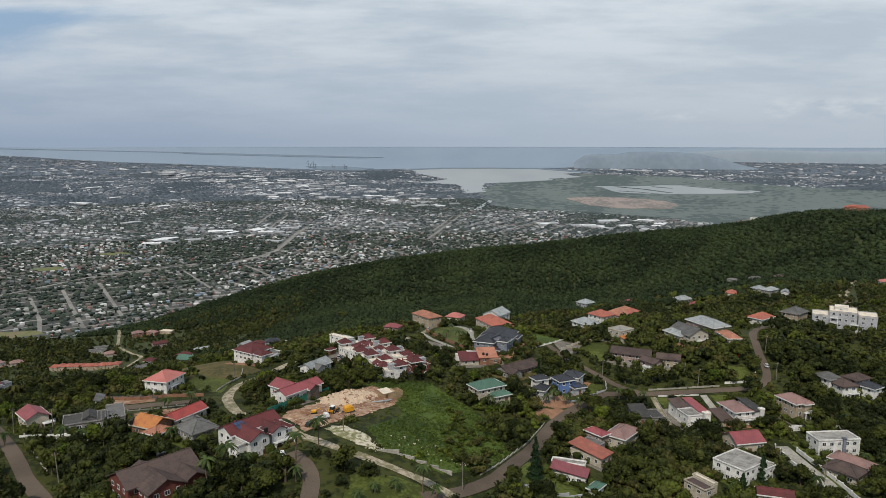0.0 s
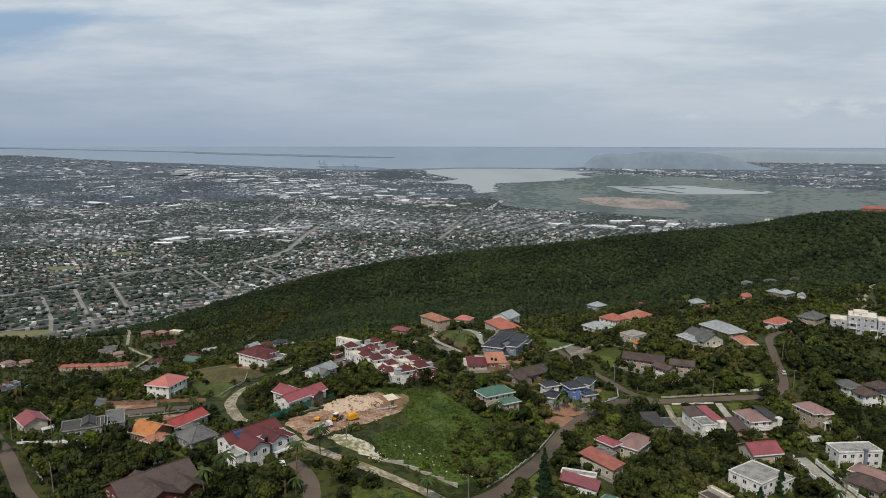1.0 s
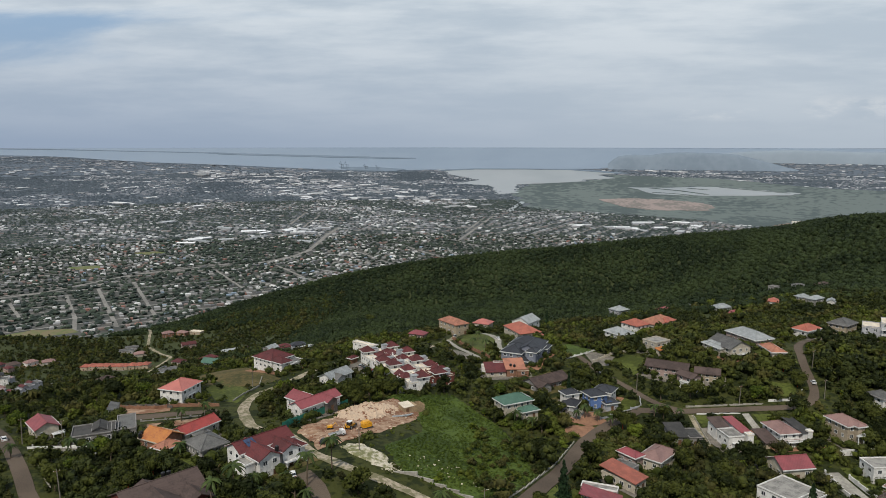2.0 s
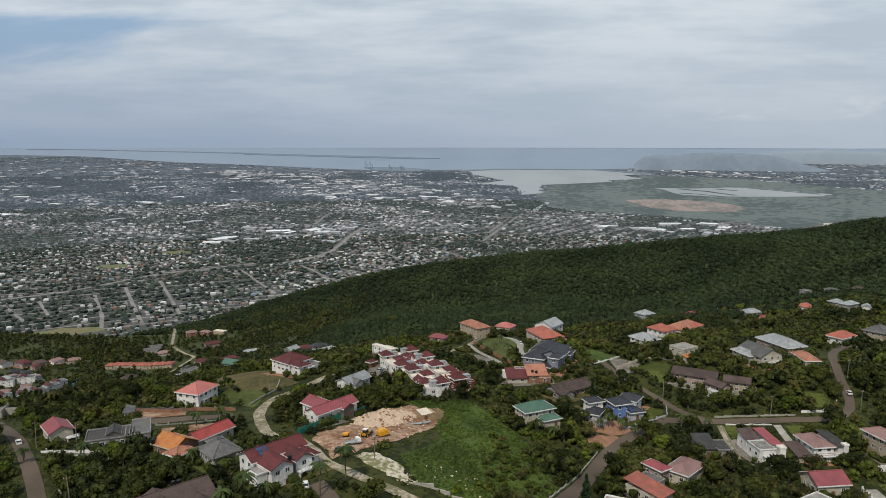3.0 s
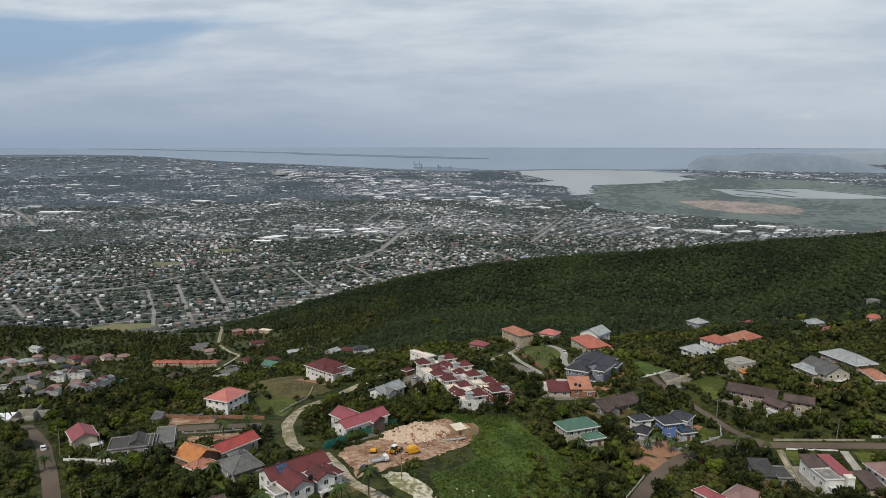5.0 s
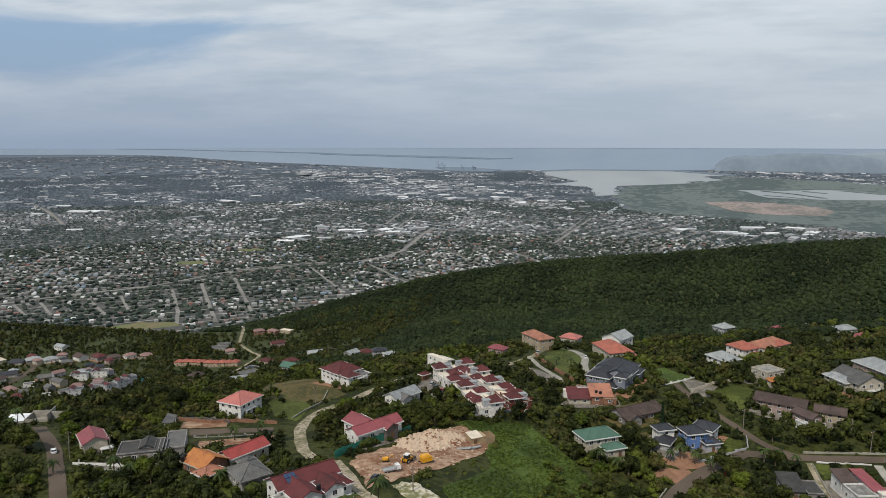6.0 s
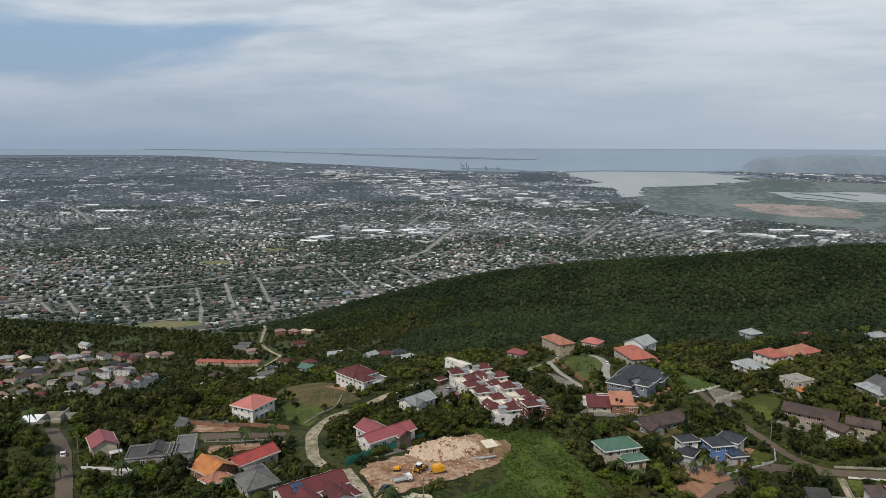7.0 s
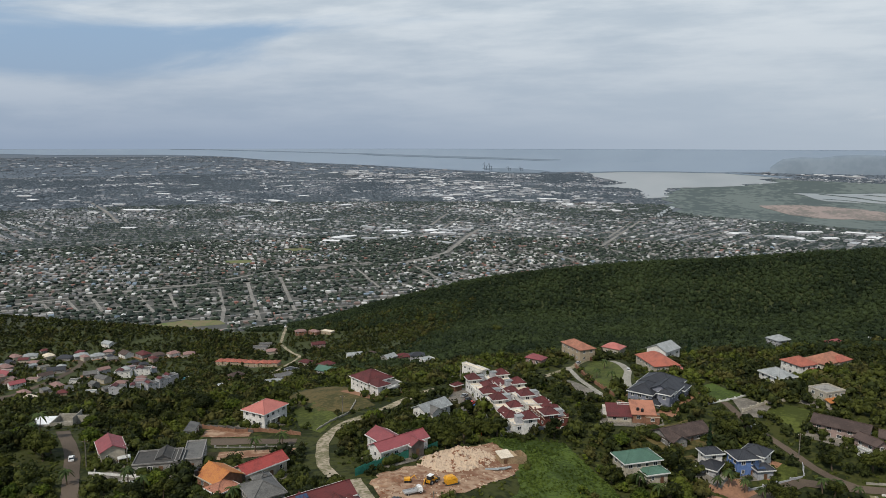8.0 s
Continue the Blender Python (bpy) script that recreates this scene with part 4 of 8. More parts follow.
house('white house with a pale weathered hip roof', 82.1, 400.5, 32.3, 10.5, 13.0, 6.0,
      [(0, 0, 1, 1, 6, 'hip', 'silver', 'white', 2)], 239.9, (('balcony', 0.0, -0.5, 6.0, 1.6, 3.0),))
house('white house with stepped coral roofs', 99.7, 439.5, 35.6, 11.9, 13.1, 6.0,
      [(0, 0, 1, 1, 6, 'hip', 'coral', 'white', 2), (0.1, -0.6, 0.5, 0.4, 3.6, 'hip', 'coral', 'white', 1)], 234.9, ())
house('wide house with a coral hip roof', 119.7, 468.8, 43.9, 22.4, 14.0, 5.0,
      [(0, 0, 1, 1, 5, 'hip', 'peach', 'cream', 1), (0.2, -0.3, 0.5, 0.6, 5.4, 'hip', 'coral', 'cream', 1)], 230.2, ())
house('cream house with a stained flat concrete roof', 96.5, 377.0, 35.1, 11.3, 9.9, 6.5,
      [(0, 0, 1, 1, 5.6, 'flat', 'concrete', 'cream', 2), (-0.3, -0.6, 0.5, 0.3, 2.8, 'shed', 'orange', 'cream', 1)], 242.3, (('balcony', 0.15, -0.52, 5.0, 1.4, 3.0),))
house('house with a rose pink hip roof', 60.3, 265.8, 38.4, 5.4, 8.9, 5.0,
      [(0, 0, 1, 1, 5, 'hip', 'rose', 'pink', 1)], 231.5, ())
house('house with a mauve pink hip roof', 70.6, 267.3, 49.7, 13.7, 7.6, 5.0,
      [(0, 0, 1, 1.2, 5, 'hip', 'mauve', 'cream', 1)], 230.8, ())
house('low house with an orange-red roof and parapet', 54.2, 248.4, 46.2, 8.0, 14.3, 4.0,
      [(0, 0, 1, 1, 4, 'shed', 'coral', 'cream', 1), (0.9, 0.25, 0.7, 0.6, 3.6, 'flat', 'grey', 'grey', 1)], 232.7, ())
house('low white house with red roof behind a parapet', 41.8, 228.6, 70.8, 7.1, 12.5, 4.0,
      [(0, -0.1, 1, 1, 3.8, 'shed', 'rose', 'white', 1), (0.75, 0, 0.6, 1, 4.4, 'flat', 'concrete', 'white', 1)], 234.6, ())
house('small pavilion with a dark green roof', 50.1, 219.7, 50.1, 6.3, 3.8, 3.0,
      [(0, 0, 1, 1, 3, 'hip', 'green', 'white', 1)], 234.2, ())
house('three-storey white modern apartment house with flat roofs', 236.5, 411.0, -28.0, 33.0, 15.0, 9.0,
      [(-0.37, -0.02, 0.3, 0.9, 6.6, 'flat', 'cream', 'lilac', 2), (-0.02, 0, 0.46, 1.05, 9.6, 'flat', 'cream', 'lilac', 3), (0.36, 0.02, 0.32, 0.9, 8.0, 'flat', 'cream', 'lilac', 3), (-0.05, 0.1, 0.24, 0.5, 11.2, 'flat', 'cream', 'white', 3)], 240.6, (('balcony', -0.16, -0.56, 4.0, 1.6, 3.2), ('balcony', 0.16, -0.56, 4.0, 1.6, 3.2), ('balcony', -0.16, -0.56, 4.0, 1.6, 6.2), ('terrace', 0.42, -0.8, 16.0, 8.0, WALL['lilac']),))
house('cream house with a grey gable roof and balconies', 130.0, 367.6, 22.5, 13.2, 16.9, 7.0,
      [(0, 0, 1, 1, 6, 'gable', 'grey', 'cream', 2), (-0.4, 0.2, 0.5, 0.8, 5, 'hip', 'silver', 'cream', 2)], 243.3, (('balcony', 0.1, -0.52, 7.0, 1.8, 3.0), ('balcony', 0.1, -0.52, 7.0, 1.8, 0.4),))
house('long pink house with a grey low-pitched roof', 146.4, 385.1, 23.0, 12.3, 24.4, 5.0,
      [(0, 0, 1, 0.9, 4, 'hip', 'silver', 'pink', 2)], 245.4, ())
house('small house with a peach hip roof', 150.1, 364.0, 2.6, 7.6, 14.3, 4.0,
      [(0, 0, 1, 1, 4, 'hip', 'peach', 'cream', 1)], 244.1, ())
house('house with a bright coral roof', 190.5, 418.0, 35.9, 14.1, 10.3, 4.0,
      [(0, 0, 1, 1, 4, 'hip', 'coral', 'white', 1)], 240.6, ())
house('olive grey two-storey house with a flat roof', 216.0, 428.9, 40.6, 14.4, 11.4, 6.0,
      [(0, 0, 1, 1, 6, 'hip', 'grey', 'tan', 2)], 239.3, ())
house('house with a wide crimson hip roof', 190.2, 525.3, 28.8, 14.8, 13.7, 4.0,
      [(0, 0, 1, 1, 4, 'hip', 'rose', 'white', 1)], 222.5, ())
house('white house with a dark brown hip roof and carport', 182.4, 313.4, 13.3, 8.8, 9.8, 6.5,
      [(0, 0, 1, 1, 6.5, 'hip', 'brown', 'white', 2)], 233.1, (('balcony', 0.2, -0.52, 5.0, 1.4, 3.1),))
house('white wing with a grey hip roof', 178.7, 319.1, 16.3, 6.6, 8.0, 6.5,
      [(0, 0, 1.2, 1.2, 6.5, 'hip', 'grey', 'white', 2)], 234.5, ())
house('house with a dark brown hip roof', 193.2, 321.5, 25.9, 10.2, 8.2, 6.0,
      [(0, 0, 1, 1, 6, 'hip', 'brown', 'white', 2)], 233.7, ())
house('white house with slate roof and columned balcony', 195.0, 314.4, 31.2, 4.9, 8.5, 6.0,
      [(0, 0, 1.5, 1.1, 6, 'hip', 'slate', 'white', 2)], 232.1, (('balcony', 0.8, -0.5, 4.0, 1.6, 3.0),))
house('tall tan house with brown tiled hip roof', 148.2, 289.3, 17.6, 8.7, 12.0, 9.0,
      [(0, 0, 1, 1, 9, 'hip', 'mauve', 'tan', 3), (0.1, -0.35, 0.5, 0.6, 9.2, 'hip', 'mauve', 'tan', 3), (0.95, 0.1, 0.7, 0.5, 4, 'hip', 'mauve', 'pink', 1)], 232.1, (('balcony', -0.05, -0.7, 3.0, 1.2, 6.0),))
house('white house with flat grey roof and red strip', 104.2, 290.0, 12.0, 11.5, 16.5, 5.0,
      [(-0.2, 0.28, 0.52, 0.44, 5.0, 'shed', 'brown', 'white', 1), (-0.14, -0.22, 0.66, 0.56, 4.4, 'flat', 'concrete', 'white', 1), (0.33, 0.08, 0.38, 0.84, 5.2, 'shed', 'rose', 'white', 1), (0.36, -0.42, 0.32, 0.2, 4.9, 'flat', 'cream', 'white', 1)], 231.8, (('balcony', -0.1, -0.53, 5.0, 1.4, 2.6),))
house('low house with dark grey flat and lean-to roofs', 86.5, 291.0, 4.0, 12.5, 12.0, 4.0,
      [(-0.22, 0.05, 0.58, 0.9, 3.6, 'shed', 'felt', 'grey', 1), (0.26, -0.08, 0.5, 0.85, 3.3, 'flat', 'felt', 'grey', 1)], 230.6, ())
house('open carport with a long brown lean-to roof', 117.0, 286.8, 10.0, 6.0, 10.5, 3.0,
      [(0, 0, 1, 1, 2.8, 'shed', 'brown', 'tan', 1)], 231.6, (), "carport")
house('white house with red-brown tiles and dark arches', 126.3, 289.6, 12.0, 13.0, 14.0, 6.0,
      [(-0.17, 0.05, 0.68, 0.9, 5.6, 'hip', 'mauve', 'white', 2), (0.34, 0.02, 0.34, 0.96, 5.9, 'shed', 'felt', 'white', 2), (-0.1, -0.44, 0.7, 0.18, 3.0, 'flat', 'mauve', 'white', 1), (0.42, -0.42, 0.22, 0.2, 6.3, 'flat', 'cream', 'white', 2)], 231.8, (('balcony', -0.1, -0.53, 6.5, 1.4, 3.0),))
house('cream house with a rose pink hip roof', 116.2, 262.7, 11.3, 12.5, 10.8, 4.5,
      [(0, 0, 1, 1, 4.5, 'gable', 'rose', 'cream', 1)], 230.8, ())
house('wide white modern house with flat concrete roof', 149.7, 260.5, 5.0, 17.6, 9.0, 6.0,
      [(0, 0, 1, 1, 6, 'flat', 'concrete', 'white', 2), (0.1, -0.45, 0.12, 0.25, 6.6, 'flat', 'slate', 'slate', 2)], 230.8, ())
house('white house with a large stained flat roof', 105.7, 240.3, 34.8, 14.9, 13.3, 6.0,
      [(0, 0, 1, 1, 6, 'flat', 'concrete', 'white', 2), (0.35, -0.55, 0.5, 0.3, 5.2, 'flat', 'concrete', 'white', 2)], 230.5, (('terrace', 0.85, -0.2, 9.0, 12.0, KERB),))
house('cream house with rusty flat roof and white strip', 85.3, 224.0, 29.5, 5.9, 9.7, 5.0,
      [(0, 0, 0.9, 1, 5, 'flat', 'brown', 'cream', 2), (0.7, 0.1, 0.5, 1, 5.4, 'flat', 'cream', 'cream', 2)], 230.6, ())
house('low house with brown and orange tiled roofs', 143.6, 240.5, 38.2, 10.7, 11.9, 4.0,
      [(0, 0, 0.9, 1, 4, 'hip', 'brown', 'cream', 1), (0.75, 0.1, 0.7, 1.2, 4.2, 'hip', 'mauve', 'cream', 1), (0.7, -0.55, 0.6, 0.4, 3.4, 'hip', 'orange', 'tan', 1)], 229.3, ())
house('low house with a crimson roof', 110.1, 222.4, 73.4, 3.6, 11.5, 4.0,
      [(0, 0, 1.6, 1, 4, 'gable', 'maroon', 'cream', 1)], 229.5, ())
house('long pink house with a dark brown roof', 95.0, 348.4, 64.8, 9.0, 15.4, 6.0,
      [(0, 0, 1, 1.3, 4.8, 'gable', 'brown', 'pink', 2)], 238.7, ())
house('pink front wing with brown gable and balcony', 101.5, 336.4, 32.6, 4.3, 7.1, 6.0,
      [(0, 0, 1.5, 1.4, 5.6, 'gable', 'brown', 'pink', 2), (-0.9, -0.2, 0.6, 0.9, 3.2, 'flat', 'silver', 'white', 1)], 237.2, (('balcony', 0.0, -0.8, 5.0, 1.8, 3.0), ('balcony', 0.0, -0.85, 6.0, 2.0, 0.6),))
house('ochre wing with a dark brown roof', 111.5, 341.6, 71.8, 7.2, 9.7, 5.0,
      [(0, 0, 1, 1.2, 4.2, 'gable', 'brown', 'tan', 2)], 238.8, ())
house("house with a maroon roof at the wood's edge", 94.2, 569.5, 34.5, 14.3, 11.7, 4.0,
      [(0, 0, 1, 1, 4, 'hip', 'maroon', 'white', 1)], 204.2, ())
house('house with a pale grey hip roof in trees', 116.0, 568.9, 36.8, 12.0, 11.6, 5.0,
      [(0, 0, 1, 1, 5, 'hip', 'silver', 'lilac', 2)], 214.0, ())
house('white house with a red roof in trees', 150.0, 566.8, 34.6, 11.1, 7.7, 5.0,
      [(0, 0, 1, 1, 5, 'hip', 'rose', 'white', 2)], 214.7, ())
house('long house with twin pale hip roofs', 172.6, 587.9, 18.8, 13.8, 10.7, 5.0,
      [(-0.2, 0, 0.6, 1, 5, 'hip', 'silver', 'grey', 2), (0.3, 0, 0.5, 1, 5, 'hip', 'silver', 'grey', 2)], 212.1, ())
house('house with a pale grey hip roof beside woods', 187.4, 547.8, 22.9, 14.2, 9.8, 5.0,
      [(0, 0, 1, 1, 5, 'hip', 'silver', 'white', 2)], 221.7, ())
house('long white house with a pale roof', 37.7, 491.1, 55.2, 15.6, 13.9, 5.0,
      [(0, 0, 1, 1, 5, 'gable', 'silver', 'white', 1)], 223.9, ())


# ---- the townhouse court ----
def townhouse(label, x, y, yaw, wall, tower=(-1, -1), z=None, row=True):
    """A flat-roofed unit with a tall maroon-hatted tower, a lower hat, a stair box and an open cream terrace."""
    home = new("townhouse")
    home.matrix_basis = pose(x, y, ground_at(x, y) - 2.1 if z is None else z, 0, 0, yaw)
    tagged(home, label, "townhouse", "townhouses round the court")
    a, b = tower
    block(home, 0, 0, 9.8, 10.4, 6.2, "flat", "cream", wall, 2)
    block(home, a * 2.3, b * 2.9, 5.4, 5.0, 8.3, "hip", "maroon", wall, 3, 2.3)
    block(home, -a * 2.6, -b * 3.2, 4.8, 4.6, 6.8, "hip", "maroon", wall, 2, 2.0)
    if row:
        block(home, a * 0.6, 8.4, 8.2, 6.4, 5.4, "flat", "cream", wall, 2)
        block(home, -a * 2.4, 8.2, 4.2, 6.0, 5.8, "gable", "maroon", wall, 2, 1.8)
    box_at = Matrix.Translation((-a * 1.5, b * 3.2, 6.3))
    part("stair_box", boxes((-1.5, -1.3, 0, 1.5, 1.3, 2.7)), WALL["lilac"], home, "pale grey stair box", box_at)
    part("stair_cap", boxes((-1.65, -1.45, 2.7, 1.65, 1.45, 2.85)), ROOF["silver"], home, "", box_at)
    for ax, az in ((2.6, 0.4), (-2.6, 0.4)):
        bm = bmesh.new()
        for k in range(8):
            q = math.pi * k / 8
            tube(bm, (math.cos(q) * 1.1, -0.12, 1.5 + math.sin(q) * 0.9), (math.cos(q + 0.39) * 1.1, -0.12, 1.5 + math.sin(q + 0.39) * 0.9), 0.13, 0.13, 5)
        arch = part("arch", bm, TRIM, home, "", Matrix.Translation((ax, -5.25, az)))
        part("opening", boxes((-1.0, -0.06, 0, 1.0, 0.03, 1.6), (-0.75, -0.06, 1.6, 0.75, 0.03, 2.2)), GLASS, arch, "dark arched opening")
    for s in (-1, 1):
        for q in (-1, 1):
            part("finial", boxes((-0.2, -0.2, 0, 0.2, 0.2, 1.2), (-0.3, -0.3, 1.2, 0.3, 0.3, 1.35)), WALL[wall], home, "", Matrix.Translation((s * 4.75, q * 5.05, 6.2)))
    BODIES.append((x, y, 7.0))
    clear_round(x, y, 7.0)
    return home


for lab, x, y, wall, tow in (("cream townhouse with maroon hip roofs and terrace", -26, 321, "white", (1, -1)), ("red-brown townhouse with maroon roof and cream terrace", -15, 332, "brick", (-1, -1)),
                             ("cream townhouse with maroon hip roofs", -34, 337, "white", (-1, 1)), ("cream townhouse with roof terrace", -24, 346, "white", (-1, 1)),
                             ("cream townhouse with maroon tower", -43, 352, "white", (-1, -1)), ("cream townhouse with stair box", -34, 361, "white", (1, 1)),
                             ("cream townhouse with maroon roofs beside the parking court", -51, 368, "white", (-1, 1)), ("cream townhouse with white stair box", -44, 378, "white", (1, 1))):
    townhouse(lab, x + 2.0, y + 1.5, 30, wall, tow, None, y < 365)
COURT = [(-62, 376), (-56, 378), (-42, 340), (-49, 333), (-60, 352)]
sheet("pavement", COURT, CONCRETE, "paved parking court beside townhouses", "parking court", 0.2, False, 3, 0.5)


# ---- walls and fences ----
def garden_wall(label, line, height, material, thick=0.3, name="wall_garden", posts=0.0):
    w = new("garden_wall")
    tagged(w, label, "wall")
    for (xa, ya), (xb, yb) in zip(line, line[1:]):
        n = max(1, int(math.hypot(xb - xa, yb - ya) / 4.0))
        for i in range(n):
            p, q = (xa + (xb - xa) * i / n, ya + (yb - ya) * i / n), (xa + (xb - xa) * (i + 1) / n, ya + (yb - ya) * (i + 1) / n)
            length, ang = math.hypot(q[0] - p[0], q[1] - p[1]), math.atan2(q[1] - p[1], q[0] - p[0])
            z = min(ground_at(*p), ground_at(*q))
            part("panel", boxes((0, -thick / 2, -1.0, length, thick / 2, height + abs(ground_at(*p) - ground_at(*q)) / 2)), material, w, "", Matrix.Translation((p[0], p[1], z)) @ Matrix.Rotation(ang, 4, "Z"))
            if posts:
                part("post", boxes((-0.25, -0.25, -1.0, 0.25, 0.25, height + posts)), material, w, "", Matrix.Translation((p[0], p[1], z)))
    return w


PAINT_YELLOW = mat("yellow_wall_paint", (0.48, 0.36, 0.05), (0.36, 0.27, 0.05), 0.8, 0.4, 2.0, 0.1)
NET = mat("green_net", (0.040, 0.19, 0.14), (0.025, 0.12, 0.09), 0.8, 0.3, 1.5, 0.4)
garden_wall("brown rubble wall along an earth terrace", [(-152, 304), (-139, 304), (-125, 300)], 1.3, WALL["stone"], 0.3)
garden_wall("white painted wall before a forecourt", [(-151, 242), (-139, 244), (-128, 244)], 0.9, TRIM, 0.2)
garden_wall("low white retaining wall in a garden", [(-144, 237), (-134, 240), (-127, 239)], 0.7, TRIM, 0.2)
garden_wall("green debris netting on a site fence", [(-66, 257), (-60, 269.6), (-55, 278), (-48, 289.4)], 2.8, NET, 0.1)
garden_wall("low grey retaining wall round townhouses", [(-41, 336), (-35, 322), (-29.7, 311.3), (-20.9, 321), (-8, 331)], 1.6, WALL["grey"], 0.35)
garden_wall("broken stone retaining wall across the meadow", [(-21.6, 220.4), (-14.2, 220.3), (-9.2, 217.8), (-1.3, 215.1), (2.9, 213.4)], 0.9, KERB, 0.5)
garden_wall("white garden wall with posts", [(56.6, 307.7), (66.3, 313.7), (76.2, 319.7), (77.4, 327.8)], 0.8, WALL["lilac"], 0.25, posts=0.6)
garden_wall("brown pillared wall beside the hilltop lawn", [(-10.5, 441), (-2.2, 406.5), (5.1, 385.7), (10.8, 372.4)], 1.5, WALL["rust"], 0.3, posts=0.8)
garden_wall("white curved wall at the road bend", [(131, 319.5), (139.8, 319.8), (146, 323), (150, 330)], 1.0, WALL["white"], 0.3)
garden_wall("white wall beside a concrete drive", [(128.5, 262), (128.6, 250), (130.5, 236), (132, 222)], 1.5, WALL["white"], 0.3, posts=0.5)
garden_wall("white boundary wall along a drive", [(135.5, 259), (137.2, 245), (138.7, 233), (139.5, 218)], 1.6, WALL["white"], 0.3, posts=0.5)
garden_wall("long white yard wall behind a modern house", [(138.5, 275.7), (165.7, 280)], 2.4, WALL["white"], 0.3)
garden_wall("low white wall round a corner lawn", [(23.1, 216), (34.6, 213), (46.2, 216)], 1.0, WALL["lilac"], 0.3, posts=0.4)
garden_wall("brown terrace wall with railing", [(-149, 303), (-132.6, 299.3), (-123.2, 302), (-104.6, 299.5)], 1.4, WALL["rust"], 0.3, posts=0.4)
garden_wall("low white railing on a terrace", [(-129, 279.7), (-115.4, 282.3), (-101, 286.7)], 0.4, WALL["grey"], 0.15, posts=0.5)
garden_wall("grey wall beside the hill road", [(-158, 254), (-151, 245), (-137.8, 227), (-124, 211)], 0.7, KERB, 0.4)
garden_wall("stepped white garden edge", [(-140.7, 245.6), (-129.3, 244.5), (-124.6, 238)], 0.8, WALL["white"], 0.5)
garden_wall("white wall along the dirt track", [(-101, 348), (-97, 330), (-100, 318), (-101, 306)], 0.8, KERB, 0.3)
garden_wall("pale gate wall along the side lane", [(62, 362), (72, 371), (86, 378)], 1.3, WALL["cream"], 0.3, posts=0.5)
garden_wall("low kerb wall along the lane", [(12, 217), (19, 228), (31, 253), (42, 282)], 0.45, KERB, 0.35)
garden_wall("pale verge wall above the lane", [(95, 317.5), (111, 317.5), (128, 317.5)], 0.7, KERB, 0.3)


garden_wall("white balustrade beside a pale drive", [(47.5, 367), (61, 376), (81, 398)], 0.8, WALL["white"], 0.25, posts=0.5)
garden_wall("yellow painted garden step", [(84.9, 309), (91, 309.6)], 0.5, PAINT_YELLOW, 0.8)
garden_wall("pale kerb wall along a garden path", [(96.4, 311), (96.2, 298), (95.9, 286)], 0.6, KERB, 0.25)
garden_wall("white wall along the brown lane", [(98, 311.6), (112, 311), (116, 310.8)], 0.5, WALL["white"], 0.25)


# ---- building site ----
def mound(label, cx, cy, w, d, yaw, top, material, seed, rough=1.0):
    n, m = 64, 50
    bm = bmesh.new()
    grid = []
    for j in range(m + 1):
        row = []
        for i in range(n + 1):
            u, v = 2 * i / n - 1, 2 * j / m - 1
            x, y = cx + math.cos(yaw) * u * w / 2 - math.sin(yaw) * v * d / 2, cy + math.sin(yaw) * u * w / 2 + math.cos(yaw) * v * d / 2
            f = max(0.0, 1 - (u * u) ** 1.5 - (v * v) ** 1.5)
            h = top * min(1, f * 1.4) * (0.55 + 0.35 * noise.fractal((x * 0.12, y * 0.12, seed), 1.0, 2.0, 4)) + rough * min(1, f * 3) * (noise.turbulence((x * 0.45, y * 0.45, seed), 4, True) - 0.35) * 1.6
            row.append(bm.verts.new((x, y, ground_at(x, y) - 0.3 + 0.6 * min(1, f * 4) + max(0, h))))
        grid.append(row)
    for a, b in zip(grid, grid[1:]):
        for i in range(n):
            bm.faces.new((a[i], a[i + 1], b[i + 1], b[i]))
    return tagged(part("rubble", bm, material), label, "rubble")


mound("broad heap of broken pale and red limestone", -39, 281, 30, 20, radians(62), 0.8, ROCK, 3.1, 0.9)
mound("red soil bank at the edge of the site", -54, 254, 12, 9, radians(60), 1.0, SOIL, 9.4, 0.4)
mound("spread of white chalk spoil", -31, 230, 15, 9, radians(-35), 0.4, CHALKY, 5.5, 0.3)


def stones(name, label, outline, count, lo, hi, material, seed):
    r = np.random.default_rng(seed)
    xs, ys = [p[0] for p in outline], [p[1] for p in outline]
    x, y = r.uniform(min(xs), max(xs), count * 4), r.uniform(min(ys), max(ys), count * 4)
    k = inside(x, y, outline)
    x, y = x[k][:count], y[k][:count]
    s = r.uniform(lo, hi, len(x))
    bm = bmesh.new()
    bmesh.ops.create_icosphere(bm, subdivisions=1, radius=1.0)
    v0, f0 = np.array([p.co[:] for p in bm.verts]), np.array([[p.index for p in t.verts] for t in bm.faces])
    bm.free()
    v = v0[None] * s[:, None, None] * r.uniform(0.6, 1.2, (len(x), len(v0), 1)) * np.array([1, 1, 0.6]) + np.stack([x, y, terrain(x, y) + 0.2], 1)[:, None, :]
    f = f0[None] + (np.arange(len(x)) * len(v0))[:, None, None]
    return tagged(part(name, fast_mesh(name, v.reshape(-1, 3), f.reshape(-1, 3)), material), label, "stones", kind="stuff")


stones("loose_stones", "loose broken stones strewn over the site", [(-60, 259), (-50, 270), (-43, 290), (-31, 304), (-19, 287), (-19, 276), (-30, 253), (-40, 240), (-47, 230), (-55, 245)], 420, 0.15, 0.55, ROCK, 2)
stones("loose_stones", "pale stones showing through meadow grass", [(-20, 226), (-8, 224), (4, 217), (10, 222), (-4, 236), (-18, 236)], 45, 0.15, 0.45, CHALKY, 4)
